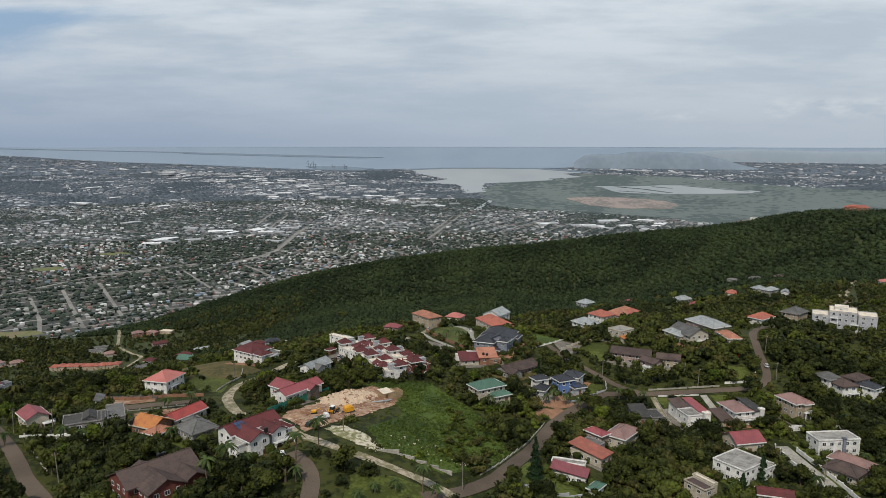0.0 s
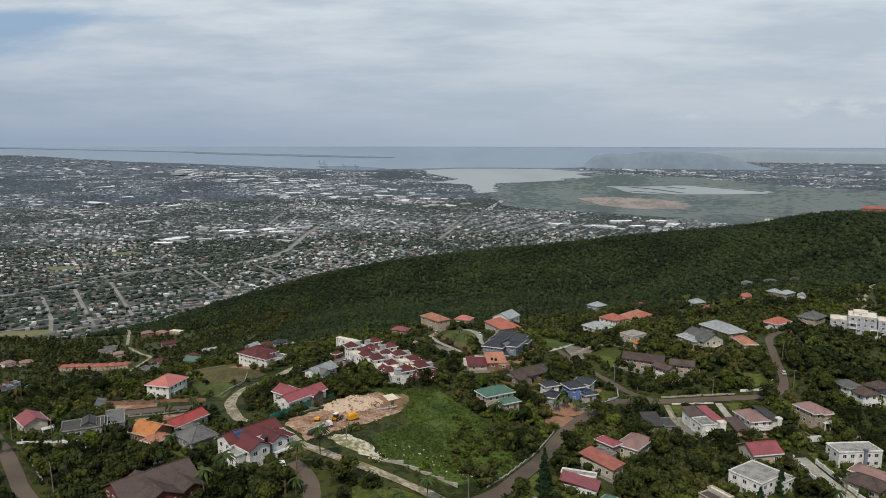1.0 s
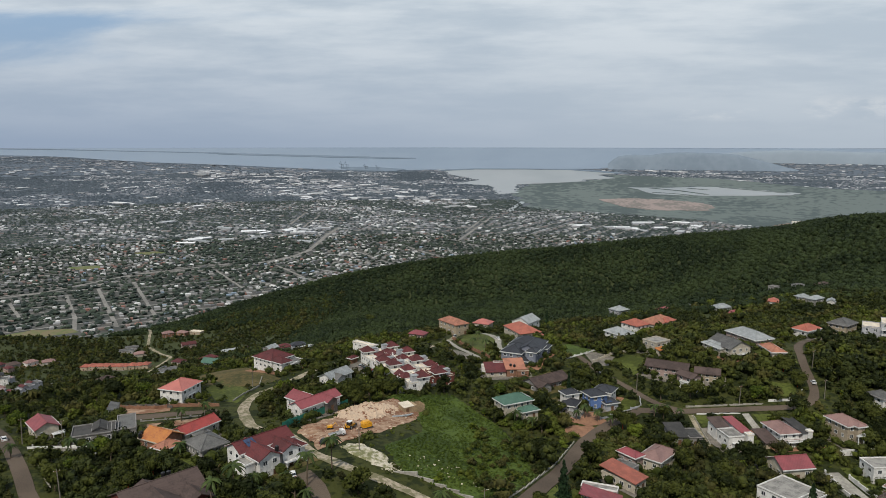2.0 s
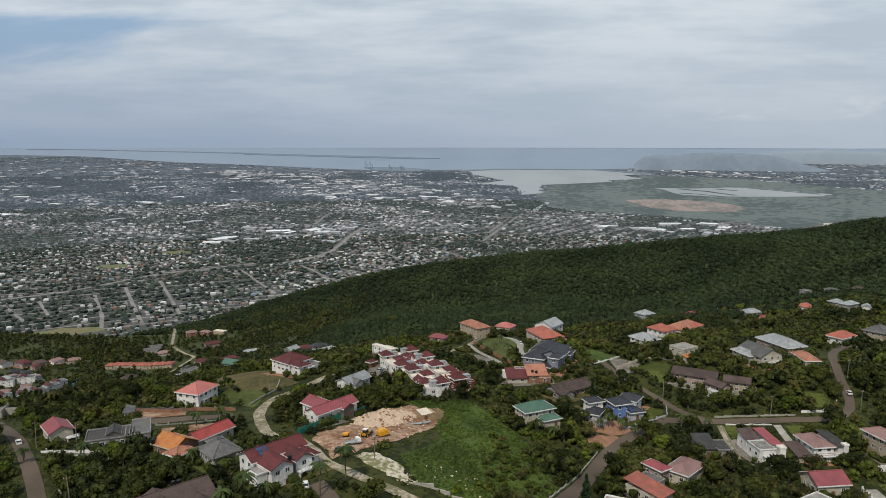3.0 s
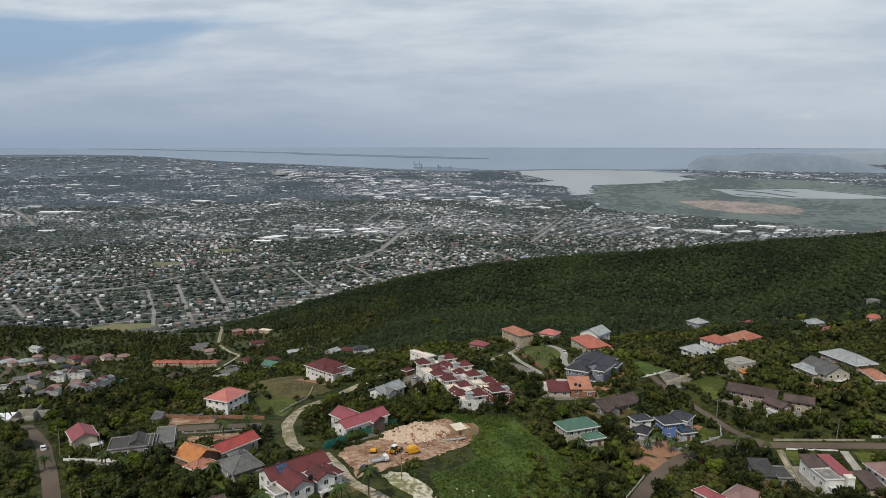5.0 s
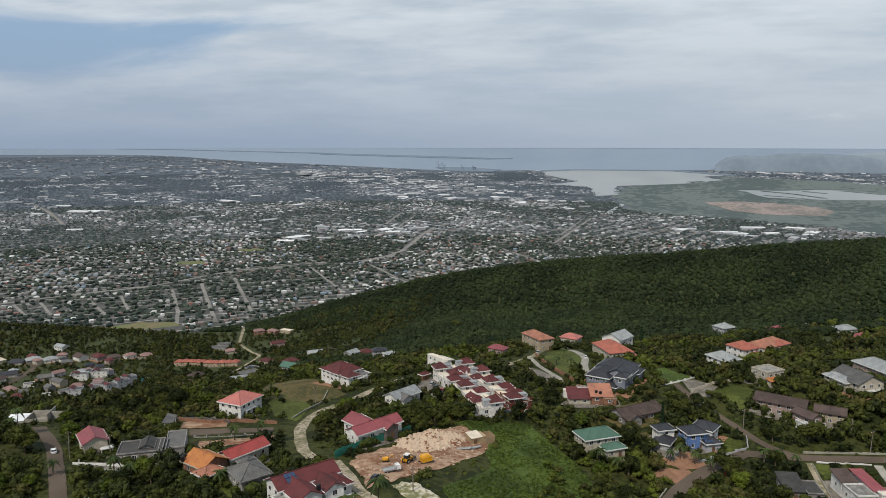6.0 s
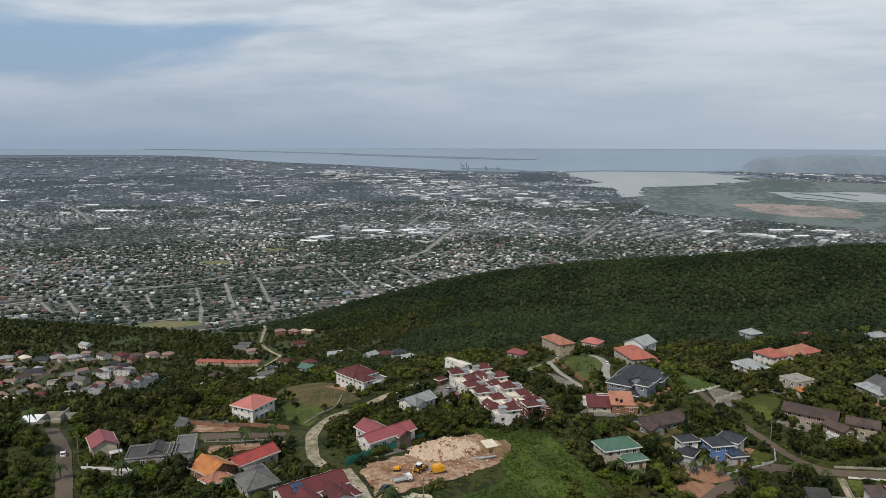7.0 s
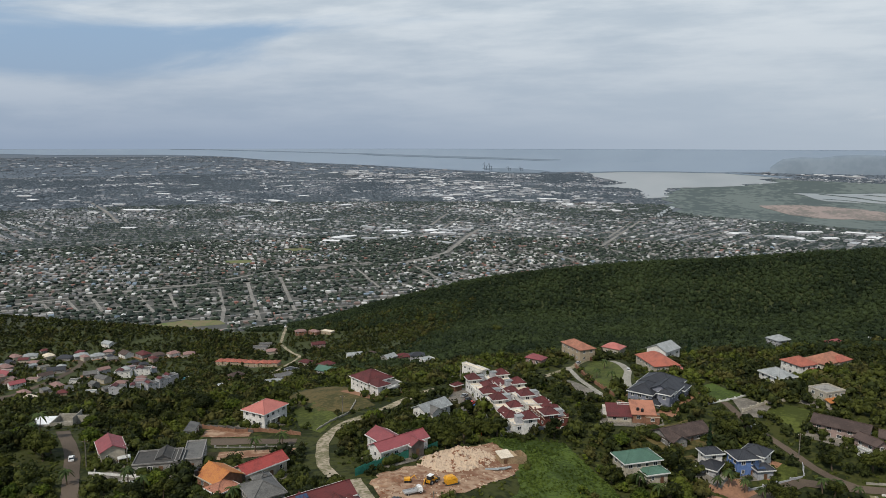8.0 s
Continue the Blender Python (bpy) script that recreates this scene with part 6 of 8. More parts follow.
# ---- roads, lawns and worked ground ----
ROADS = [
    ("road", [(-200, 285), (-184, 270), (-173, 260), (-159, 244), (-138, 219), (-127, 205), (-112, 190)], 4.8, ASPHALT, "worn grey hill road past the red-roofed house", "road"),
    ("road", [(-70, 376), (-76, 364), (-84, 335), (-92, 321), (-95, 305), (-90, 285), (-82, 268), (-71, 252), (-60, 243)], 4.6, DIRTROAD, "rutted pale dirt track curving round houses", "dirt road"),
    ("road", [(-65, 254), (-57, 242), (-48, 227), (-38, 220), (-26, 214), (-15, 210), (-5, 207), (3, 202)], 3.6, DIRTROAD, "narrow pale lane below the building site", "dirt road"),
    ("road", [(-6, 198), (3, 202), (15, 213), (22, 226), (34, 251), (46, 284), (58, 303), (74, 316)], 5.0, ASPHALT, "narrow brown-grey lane climbing between gardens", "road"),
    ("road", [(74, 316), (95, 314), (111, 314), (128, 314), (142, 314), (151, 319), (156, 332), (160, 352), (168, 378), (182, 400), (200, 412), (225, 418)], 4.0, ASPHALT, "long brown-grey lane winding round the hill", "road"),
    ("road", [(56, 372), (62, 353), (76, 333), (83, 320), (92, 315)], 2.9, ASPHALT, "side lane down to the main lane", "road"),
    ("road", [(118, 310.5), (118.2, 304), (118.3, 297.5)], 3.0, KERB, "white concrete drive between lawns", "driveway"),
    ("road", [(95.2, 311), (95.0, 298), (94.7, 285)], 1.8, DIRTROAD, "narrow brown path between garden walls", "path"),
    ("road", [(131, 263), (132, 252), (134, 241), (135, 228), (136, 214)], 5.6, KERB, "pale concrete drive between walls", "driveway"),
    ("road", [(-48, 214), (-42, 207), (-38, 202), (-38, 188)], 5.0, ASPHALT, "grey drive beside a lawn", "driveway"),
    ("road", [(-14, 438), (-6, 404), (1, 384), (7, 370)], 2.6, KERB, "pale path outside the garden wall", "path"),
    ("road", [(8, 472), (14, 458), (17.5, 435), (16, 410), (17, 388)], 4.0, KERB, "pale drive round the hilltop lawn", "driveway"),
    ("road", [(-26, 404), (-18.7, 422), (-11, 440), (-7.4, 463)], 4.0, DIRTROAD, "pale dirt drive to the hilltop gate", "dirt road"),
]
ROADLINES = [(line, width + (5 if material is DIRTROAD else 1)) for _, line, width, material, *_ in ROADS]
for name, line, width, material, label, category in ROADS:
    ribbon(name, line, width, material, label, category)
LAWNS = [
    ([(-123, 331), (-122, 348), (-100, 325), (-98, 303), (-111, 311)], LAWN, "mown verge beside the dirt track"),
    ([(-3.3, 413), (-5.5, 440), (-2, 464), (12, 470), (18, 441), (17, 388), (10.5, 377), (1, 396)], LAWN, "trimmed lawn in a walled garden"),
    ([(70, 363), (80, 371), (88, 365), (80, 346)], LAWN, "lawn beside a side lane"),
    ([(19, 214), (30, 236), (37, 224), (46, 220), (38, 209)], LAWN, "mown lawn below a tall conifer"),
    ([(-28, 203), (-14, 206), (-2, 201), (-4, 190), (-28, 184)], LAWN, "bright lawn with young palms"),
    ([(-139, 349), (-140, 390), (-119, 381), (-90, 343), (-97, 332), (-112, 332)], DRYGRASS, "fallow field of brown furrows and grass"),
    ([(67, 328), (75, 325), (73, 318), (60, 310)], LAWN, "clipped lawn in front of a white wall"),
    ([(96.8, 310), (102.5, 310), (101.5, 302), (97.2, 301)], LAWN, "small lawn below the lane"),
    ([(121, 310), (135, 309), (129, 301), (121.5, 300.5)], LAWN, "clipped lawn beside a white drive"),
    ([(137, 337), (149, 333), (144, 323.5), (135, 323.5)], LAWN, "sloping garden lawn above the lane"),
    ([(41, 313), (44, 303), (51, 301), (60, 305.5), (55, 314)], PAVING, "terracotta paved court before the blue villa"),
    ([(38, 292), (47, 287.5), (56, 296), (52, 301), (44, 300)], PAVING, "terracotta paved gateway beside the lane"),
    ([(47, 396), (56, 410), (66, 380), (53, 370)], GRASS, "rough green garden behind the slate-roofed villa"),
    ([(60, 379), (61, 358), (69, 358), (74, 368), (66, 378)], CONCRETE, "pale concrete forecourt beside the villa gate"),
    ([(-12, 403), (-4, 392), (4, 374), (-1, 371), (-9, 386), (-17, 398)], CONCRETE, "bare concrete floor slabs of unfinished rooms"),
    ([(146, 309), (158, 306), (156, 296), (146, 298)], LAWN, "small square lawn beside the lane"),
    ([(-145, 291), (-149, 300), (-138, 302), (-126, 301), (-124, 295), (-135, 292)], SOIL, "bare brown soil on a walled terrace"),
    ([(-137, 290), (-104, 295), (-102, 289), (-119, 286), (-132, 282)], ASPHALT, "dark level lane along a terrace"),
    ([(-128, 274), (-99, 284), (-98, 277), (-111, 271), (-121, 266)], SOIL, "brown earth strip below a white wall"),
    ([(-152, 243), (-139, 250), (-130, 246), (-130, 240), (-145, 239)], CONCRETE, "pale paved forecourt of a long low house"),
]
for outline, material, label in LAWNS:
    sheet("ground", outline, material, label, "lawn", 0.14, False, 3, 1.5)
sheet("ground", [(-34, 306), (-22, 290), (-16, 262), (-27, 240), (-20, 223), (0, 213), (16, 225), (24, 241), (20, 262), (12, 288), (-6, 316), (-30, 312)], GRASS, "lush rough grass of a sloping meadow", "meadow", 0.10, False, 4, 2.0)
SITE = [(-60, 259), (-50, 270), (-43, 290), (-31, 304), (-19, 287), (-19, 278), (-30, 253), (-40, 240), (-47, 230), (-55, 245)]
CHALK = [(-41, 234), (-35, 239), (-28, 233), (-21, 223), (-23, 220), (-33, 226)]
sheet("ground", SITE, SOIL, "dug red and pale soil of a building site", "soil", 0.2, False, 4, 2.0)
sheet("ground", CHALK, CHALKY, "spilled white chalk on a slope", "chalk", 0.2, False, 4, 2.5)


# ---- trees ----
rng = np.random.default_rng(5)


def ico(sub):
    bm = bmesh.new()
    bmesh.ops.create_icosphere(bm, subdivisions=sub, radius=1.0)
    v = np.array([p.co[:] for p in bm.verts])
    f = np.array([[p.index for p in t.verts] for t in bm.faces])
    bm.free()
    return v, f


ICO1, ICO2 = ico(1), ico(2)


def leaf_quads(centres, normals, size, jitter=0.5):
    """Bent leaf sprays at centres, roughly facing their normals."""
    n = len(centres)
    nn = normals + rng.normal(0, jitter, (n, 3))
    nn /= np.linalg.norm(nn, axis=1)[:, None] + 1e-9
    t = np.cross(nn, rng.normal(0, 1, (n, 3)))
    t /= np.linalg.norm(t, axis=1)[:, None] + 1e-9
    b = np.cross(nn, t)
    s = size * rng.uniform(0.55, 1.25, (n, 1))
    q = np.stack([centres - t * s - b * s * 0.5, centres + t * s * 0.2 - b * s * 0.7, centres + t * s + b * s * 0.4, centres - t * s * 0.3 + b * s * 0.7 - nn * s * 0.3], 1)
    return q.reshape(-1, 3), np.arange(4 * n).reshape(n, 4)


def crown_mesh(name, radius, tall, lobes, sprays, size, seed, low=0.25):
    """An uneven crown of lobes covered with leaf sprays, over a dark inner mass."""
    global rng
    rng = np.random.default_rng(seed)
    cs, rs = [], []
    for k in range(lobes):
        a, r = rng.uniform(0, 6.283), radius * rng.uniform(0.25, 0.72) * (k > 0)
        cs.append((math.cos(a) * r, math.sin(a) * r, tall * (low + (1 - low) * rng.uniform(0.25, 0.85) * (1 - 0.3 * r / radius))))
        rs.append(radius * rng.uniform(0.26, 0.52))
    V, F, base = [], [], 0
    for c, r in zip(cs, rs):
        d = rng.normal(0, 1, (max(10, int(sprays * r * r / sum(q * q for q in rs))), 3))
        d[:, 2] = np.abs(d[:, 2]) * 1.1 - 0.35
        d /= np.linalg.norm(d, axis=1)[:, None]
        p = np.array(c) + d * r * rng.uniform(0.72, 1.12, (len(d), 1)) * np.array([1, 1, 0.8])
        v, f = leaf_quads(p, d, size)
        V.append(v)
        F.append(f + base)
        base += len(v)
        core = ICO1[0] * r * 0.72 * np.array([1, 1, 0.75]) + np.array(c)
        tri = ICO1[1]
        V.append(core)
        F.append(np.concatenate([tri, tri[:, 2:]], 1)[:, :4] + base)
        base += len(core)
    V = np.concatenate(V)
    quads = np.concatenate([f for f in F[::2]])
    tris = np.concatenate([f[:, :3] for f in F[1::2]])
    me = bpy.data.meshes.new(name)
    me.from_pydata(V.tolist(), [], quads.tolist() + tris.tolist())
    return me


def trunk_mesh(height, r, seed, lean=0.3, limbs=5, reach=2.0):
    rr = random.Random(seed)
    bm = bmesh.new()
    top = Vector((rr.uniform(-lean, lean), rr.uniform(-lean, lean), height))
    mid = Vector((top.x * 0.3, top.y * 0.6, height * 0.5))
    tube(bm, (0, 0, -0.6), mid, r, r * 0.75)
    tube(bm, mid, top, r * 0.75, r * 0.45)
    for k in range(limbs):
        a = 6.283 * k / limbs + rr.uniform(-0.4, 0.4)
        s = mid.lerp(top, rr.uniform(0.1, 1.0))
        tube(bm, s, s + Vector((math.cos(a) * reach, math.sin(a) * reach, rr.uniform(0.8, 1.8))), r * 0.4, r * 0.12, 5)
    me = bpy.data.meshes.new("trunk")
    bm.to_mesh(me)
    bm.free()
    me.materials.append(BARK)
    return me


BROAD = []
for k, (rad, tall, lobes, mate, lab) in enumerate((
        (4.2, 7.0, 9, LEAF, "round dark green broadleaf tree"), (5.2, 8.0, 12, LEAF, "wide dark green shade tree with uneven crown"), (3.2, 6.0, 7, LEAF, "small dense green tree in a garden"),
        (4.6, 7.5, 10, LEAF, "full green mango tree with dark gaps"), (3.8, 6.4, 8, LEAF_BRIGHT, "bright green young tree among others"), (2.8, 7.4, 7, LEAF, "narrow upright green tree"))):
    BROAD.append((mesh_c := crown_mesh("crown", rad, tall, lobes + 3, 900, 0.40, 40 + k), trunk_mesh(tall * 0.5, 0.22 + 0.03 * k, k, 0.4, 5, rad * 0.4), mate, lab, rad))
SHRUB = [(crown_mesh("crown", 1.7, 2.6, 6, 230, 0.30, 80 + k, 0.1), trunk_mesh(1.0, 0.09, 30 + k, 0.2, 3, 0.6), m, lab, 1.7) for k, (m, lab) in enumerate((
    (LEAF, "low dark green shrub"), (LEAF_BRIGHT, "low bright green shrub"), (SCRUB, "loose green bush on the slope")))]


def plant(kind, x, y, size, turn, name="tree", group="", label="", category="", material=None):
    crown, trunk, mate, lab, rad = kind
    if not crown.materials:
        crown.materials.append(mate)
    t = new(name)
    t.matrix_basis = pose(x, y, ground_at(x, y) - 0.1, 0, 0, turn) @ Matrix.Diagonal((size, size, size * (0.85 + 0.3 * ((x * 7.3 + y * 3.1) % 1)), 1))
    tagged(t, label or lab, category or name, group)
    part("trunk", trunk, None, t)
    part("crown", crown, None, t)
    return t


TAKEN += [(-128, 279, 9), (-112, 277, 8), (-136, 291, 9), (-141, 240, 6), (-117, 286, 9), (-132, 298, 7), (-122, 268, 6)]
# ground kept open: tracks, lawns, houses, the meadow and the building site
MEADOW = [(-34, 306), (-22, 292), (-14, 262), (-27, 238), (-18, 222), (0, 212), (16, 224), (24, 240), (20, 262), (12, 288), (-8, 318)]


TERRACES = [(-153, 308), (-101, 303), (-97, 286), (-98, 266), (-122, 264), (-137, 276), (-150, 292)]
SITE_EDGE = [(-42, 238), (-32, 252), (-22, 276), (-12, 292), (-6, 270), (-18, 238), (-30, 228)]
VERGE = [(-52, 238), (-46, 246), (-30, 246), (-14, 232), (6, 216), (6, 205), (-28, 210), (-52, 224)]


def open_ground(x, y, margin=2.0):
    """True where no tree may stand; x and y may be arrays."""
    x, y = np.asarray(x, float), np.asarray(y, float)
    bare = np.zeros(x.shape, bool)
    for hx, hy, r in TAKEN:
        bare |= (x - hx) ** 2 + (y - hy) ** 2 < (r + margin - 1.2) ** 2
    for line, width in ROADLINES:
        for (xa, ya), (xb, yb) in zip(line, line[1:]):
            dx, dy = xb - xa, yb - ya
            f = np.clip(((x - xa) * dx + (y - ya) * dy) / (dx * dx + dy * dy), 0, 1)
            bare |= (x - xa - f * dx) ** 2 + (y - ya - f * dy) ** 2 < (width / 2 + margin) ** 2
    for o in [SITE, CHALK, COURT, TERRACES] + [l[0] for l in LAWNS] + ([VERGE, SITE_EDGE] if margin > 1.2 else []):
        bare |= inside(x, y, o)
    return bare


rr = random.Random(11)
placed = []
tries = 0
while len(placed) < 285 and tries < 9000:
    tries += 1
    x, y = rr.uniform(-200, 230), rr.uniform(160, 350)
    if abs(x) > 0.72 * y + 40 or open_ground(x, y, 2.6) or bool(inside(x, y, MEADOW)):
        continue
    kind = rr.choices(BROAD, (5, 4, 4, 5, 4, 3))[0]
    size = rr.uniform(0.75, 1.25)
    if any((x - a) ** 2 + (y - b) ** 2 < (0.50 * (r + kind[4] * size)) ** 2 for a, b, r in placed):
        continue
    placed.append((x, y, kind[4] * size))
    plant(kind, x, y, size, rr.uniform(0, 360), group="hillside trees")
shrubs = 0
tries = 0
while shrubs < 240 and tries < 4000:
    tries += 1
    x, y = rr.uniform(-180, 220), rr.uniform(165, 400)
    if abs(x) > 0.72 * y + 30 or open_ground(x, y, 0.8):
        continue
    if bool(inside(x, y, MEADOW)) and rr.random() < (0.2 if x > 2 and y < 260 else 0.8):
        continue
    if any((x - a) ** 2 + (y - b) ** 2 < (0.8 * r) ** 2 for a, b, r in placed):
        continue
    plant(rr.choice(SHRUB), x, y, rr.uniform(0.6, 1.4), rr.uniform(0, 360), "shrub", "hillside shrubs")
    shrubs += 1


# ---- woods on the spur and the slopes ----
def woods(name, label, material, pts, sizes, sprays, spray_size, seed):
    global rng
    rng = np.random.default_rng(seed)
    n = len(pts)
    core_v = ICO1[0][None] * (sizes[:, None, None] * np.array([1, 1, 0.85])) * rng.uniform(0.7, 1.0, (n, len(ICO1[0]), 1)) + pts[:, None, :]
    core_f = ICO1[1][None] + (np.arange(n) * len(ICO1[0]))[:, None, None]
    d = rng.normal(0, 1, (n, sprays, 3))
    d[:, :, 2] = np.abs(d[:, :, 2]) - 0.15
    d /= np.linalg.norm(d, axis=2)[:, :, None]
    c = pts[:, None, :] + d * sizes[:, None, None] * rng.uniform(0.72, 1.28, (n, sprays, 1)) * np.array([1, 1, 0.9])
    lv, lf = leaf_quads(c.reshape(-1, 3), d.reshape(-1, 3), spray_size)
    tri = np.concatenate([lf[:, [0, 1, 2]], lf[:, [0, 2, 3]]]) + core_v.size // 3
    me = fast_mesh(name, np.concatenate([core_v.reshape(-1, 3), lv]), np.concatenate([core_f.reshape(-1, 3), tri]))
    return tagged(part(name, me, material), label, "woods", kind="stuff")


def jittered(x0, x1, y0, y1, pitch, seed):
    r = np.random.default_rng(seed)
    gxx, gyy = np.meshgrid(np.arange(x0, x1, pitch), np.arange(y0, y1, pitch))
    return (gxx + r.uniform(-0.5, 0.5, gxx.shape) * pitch).ravel(), (gyy + r.uniform(-0.5, 0.5, gyy.shape) * pitch).ravel(), r


def clear_of(x, y, circles):
    keep = np.ones(len(x), bool)
    for cx, cy, r in circles:
        keep &= (x - cx) ** 2 + (y - cy) ** 2 > r * r
    return keep


x, y, r = jittered(-520, 640, 540, 1300, 6.4, 21)
z = terrain(x, y)
view = np.abs(x + 0.06 * y) < 0.70 * y + 40
keep = (z > 14) & view & clear_of(x, y, TAKEN) & ~((x < -215) & (y < 980)) & (y < np.interp(x, [-450, 150, 300, 420, 640], [1260, 1260, 1200, 1120, 960]))
x, y, z = x[keep], y[keep], z[keep]
s = r.uniform(2.4, 4.9, len(x))
woods("woods", "dense dark green forest covering the spur", FOREST, np.stack([x, y, z + s * 0.55], 1), s, 24, 0.85, 22)

# thickets between the houses: lobed crowns of several greens, taller and lower in patches
def crown_pattern(lobes, leaves, size, seed):
    """A crown of unit radius standing on the ground: corners and triangles."""
    global rng
    rng = np.random.default_rng(seed)
    V, T, base = [], [], 0
    for k in range(lobes):
        a, off = 6.283 * (k + rng.uniform(-0.3, 0.3)) / max(lobes - 1, 1), rng.uniform(0.38, 0.66) if k else 0.0
        rad = rng.uniform(0.30, 0.48) if k else 0.52
        c = np.array((math.cos(a) * off, math.sin(a) * off, rng.uniform(0.40, 0.95) if k else rng.uniform(0.85, 1.05)))
        d = rng.normal(0, 1, (int(leaves * rad / (0.42 * lobes)), 3))
        d[:, 2] = np.abs(d[:, 2]) * 1.1 - 0.45
        d /= np.linalg.norm(d, axis=1)[:, None]
        p = c + d * rad * rng.uniform(0.74, 1.16, (len(d), 1)) * np.array([1, 1, 0.85])
        v, f = leaf_quads(p, d, size, 0.42)
        core = ICO1[0] * rad * 0.76 * np.array([1, 1, 0.8]) * rng.uniform(0.85, 1.1, (len(ICO1[0]), 1)) + c
        V += [v, core]
        T += [np.concatenate([f[:, [0, 1, 2]], f[:, [0, 2, 3]]]) + base, ICO1[1] + base + len(v)]
        base += len(v) + len(core)
    return np.concatenate(V), np.concatenate(T)


def grove(name, label, material, x, y, sizes, patterns, seed):
    """Many crowns joined into one mesh, each turned and scaled for itself."""
    r = np.random.default_rng(seed)
    pick = r.integers(0, len(patterns), len(x))
    V, T, base = [], [], 0
    z = terrain(x, y)
    for k, (pv, pt) in enumerate(patterns):
        i = np.nonzero(pick == k)[0]
        if not len(i):
            continue
        a = r.uniform(0, 6.283, len(i))[:, None]
        px_ = (pv[None, :, 0] * np.cos(a) - pv[None, :, 1] * np.sin(a)) * sizes[i][:, None]
        py_ = (pv[None, :, 0] * np.sin(a) + pv[None, :, 1] * np.cos(a)) * sizes[i][:, None]
        pz_ = pv[None, :, 2] * (sizes[i] * r.uniform(0.85, 1.35, len(i)))[:, None]
        V.append(np.stack([px_ + x[i][:, None], py_ + y[i][:, None], pz_ + z[i][:, None] - 0.15 * sizes[i][:, None]], 2).reshape(-1, 3))
        T.append((pt[None] + (np.arange(len(i)) * len(pv))[:, None, None]).reshape(-1, 3) + base)
        base += len(i) * len(pv)
    return tagged(part(name, fast_mesh(name, np.concatenate(V), np.concatenate(T)), material), label, "woods", kind="stuff")


NEAR_CROWNS = [crown_pattern(6 + k % 3, 175, 0.104, 300 + k) for k in range(6)]
FAR_CROWNS = [crown_pattern(5 + k % 2, 66, 0.19, 320 + k) for k in range(6)]
VALLEY_CROWNS = [crown_pattern(4, 34, 0.27, 340 + k) for k in range(5)]
# the wooded valley below, thinner round its houses
x, y, r = jittered(-1120, -190, 300, 1060, 7.2, 31)
z = terrain(x, y)
keep = (z > 8) & (y < np.interp(x, [-760, -560, -450, -380], [1010, 950, 950, 1060])) & ~((y > 560) & (y < 800) & (x < -480) & (r.uniform(0, 1, len(x)) < 0.30)) & (np.abs(x + 0.16 * y) < 0.96 * y) & clear_of(x, y, TAKEN)
patch = np.array([noise.noise((a * 0.012, b * 0.012, 7.2)) + 0.5 * noise.noise((a * 0.04, b * 0.04, 1.1)) for a, b in zip(x, y)])
keep &= (patch > -0.42) | ((y > 800) & (x < -640))
keep &= ~inside(x, y, [(-795, 830), (-760, 900), (-690, 900), (-640, 860), (-660, 815), (-740, 805)]) | (r.uniform(0, 1, len(x)) < 0.7)
x, y, patch = x[keep], y[keep], patch[keep]
size = np.clip(2.9 + 1.8 * patch + r.uniform(-1.2, 1.9, len(x)), 1.2, 5.6)
tone = patch * 0.3 + r.uniform(-0.5, 0.5, len(x))
for lo, hi, material, label in ((-9, -0.1, THICKET_DARK, "dark green trees filling the valley between houses"), (-0.1, 0.34, THICKET, "mixed green trees filling the valley"), (0.34, 9, THICKET_OLIVE, "olive green scrub trees in the valley")):
    k = (tone >= lo) & (tone < hi)
    grove("woods", label, material, x[k], y[k], size[k], VALLEY_CROWNS, int(100 * (hi + 40)))

# the slope round the houses
x, y, r = jittered(-260, 330, 150, 560, 4.7, 51)
ok = ~open_ground(x, y, 1.4)
tight = open_ground(x, y, 2.9)
patch = np.array([noise.noise((a * 0.03, b * 0.03, 2.2)) + 0.5 * noise.noise((a * 0.09, b * 0.09, 5.1)) for a, b in zip(x, y)])
keep = ok & (~inside(x, y, MEADOW) | ((x > -4 + 0.12 * (y - 220)) & (y < 292) & (patch > -0.3))) & (np.abs(x + 0.05 * y) < 0.78 * y + 40) & (patch > -0.60)
keep &= ~((x < -95) & (x > -250) & (y > 262) & (y < 400) & (r.uniform(0, 1, len(x)) < 0.5)) & ~((x > -60) & (x < 60) & (y > 385) & (y < 440) & (r.uniform(0, 1, len(x)) < 0.35))
x, y, patch, tight = x[keep], y[keep], patch[keep], tight[keep]
size = np.clip(2.5 + 2.2 * patch + r.uniform(-1.1, 1.8, len(x)), 0.9, 5.4)
size = np.where(tight, np.minimum(size, r.uniform(1.2, 3.6, len(x))), size)
tone = np.array([noise.noise((a * 0.02, b * 0.02, 9.4)) for a, b in zip(x, y)]) + r.uniform(-0.45, 0.45, len(x))
tone += 0.22 * ((x < -95) & (y > 300)) + 0.25 * ((x > -95) & (x < 30) & (y > 400)) + 0.2 * inside(x, y, MEADOW)
size = np.where(inside(x, y, MEADOW), np.minimum(size, r.uniform(0.9, 2.4, len(x))), size)
for lo, hi, material, label in ((-9, -0.22, THICKET_DARK, "dark green mango and shade trees crowding between houses"), (-0.22, 0.18, THICKET, "dense green thickets and garden trees between houses"),
                                (0.18, 0.42, THICKET_OLIVE, "olive green dusty trees between houses"), (0.42, 9, THICKET_BRIGHT, "bright green young growth between houses")):
    for near_by, patterns in ((True, NEAR_CROWNS), (False, FAR_CROWNS)):
        k = (tone >= lo) & (tone < hi) & ((y < 300) == near_by)
        grove("thicket", label, material, x[k], y[k], size[k], patterns, int(100 * (hi + 20)))

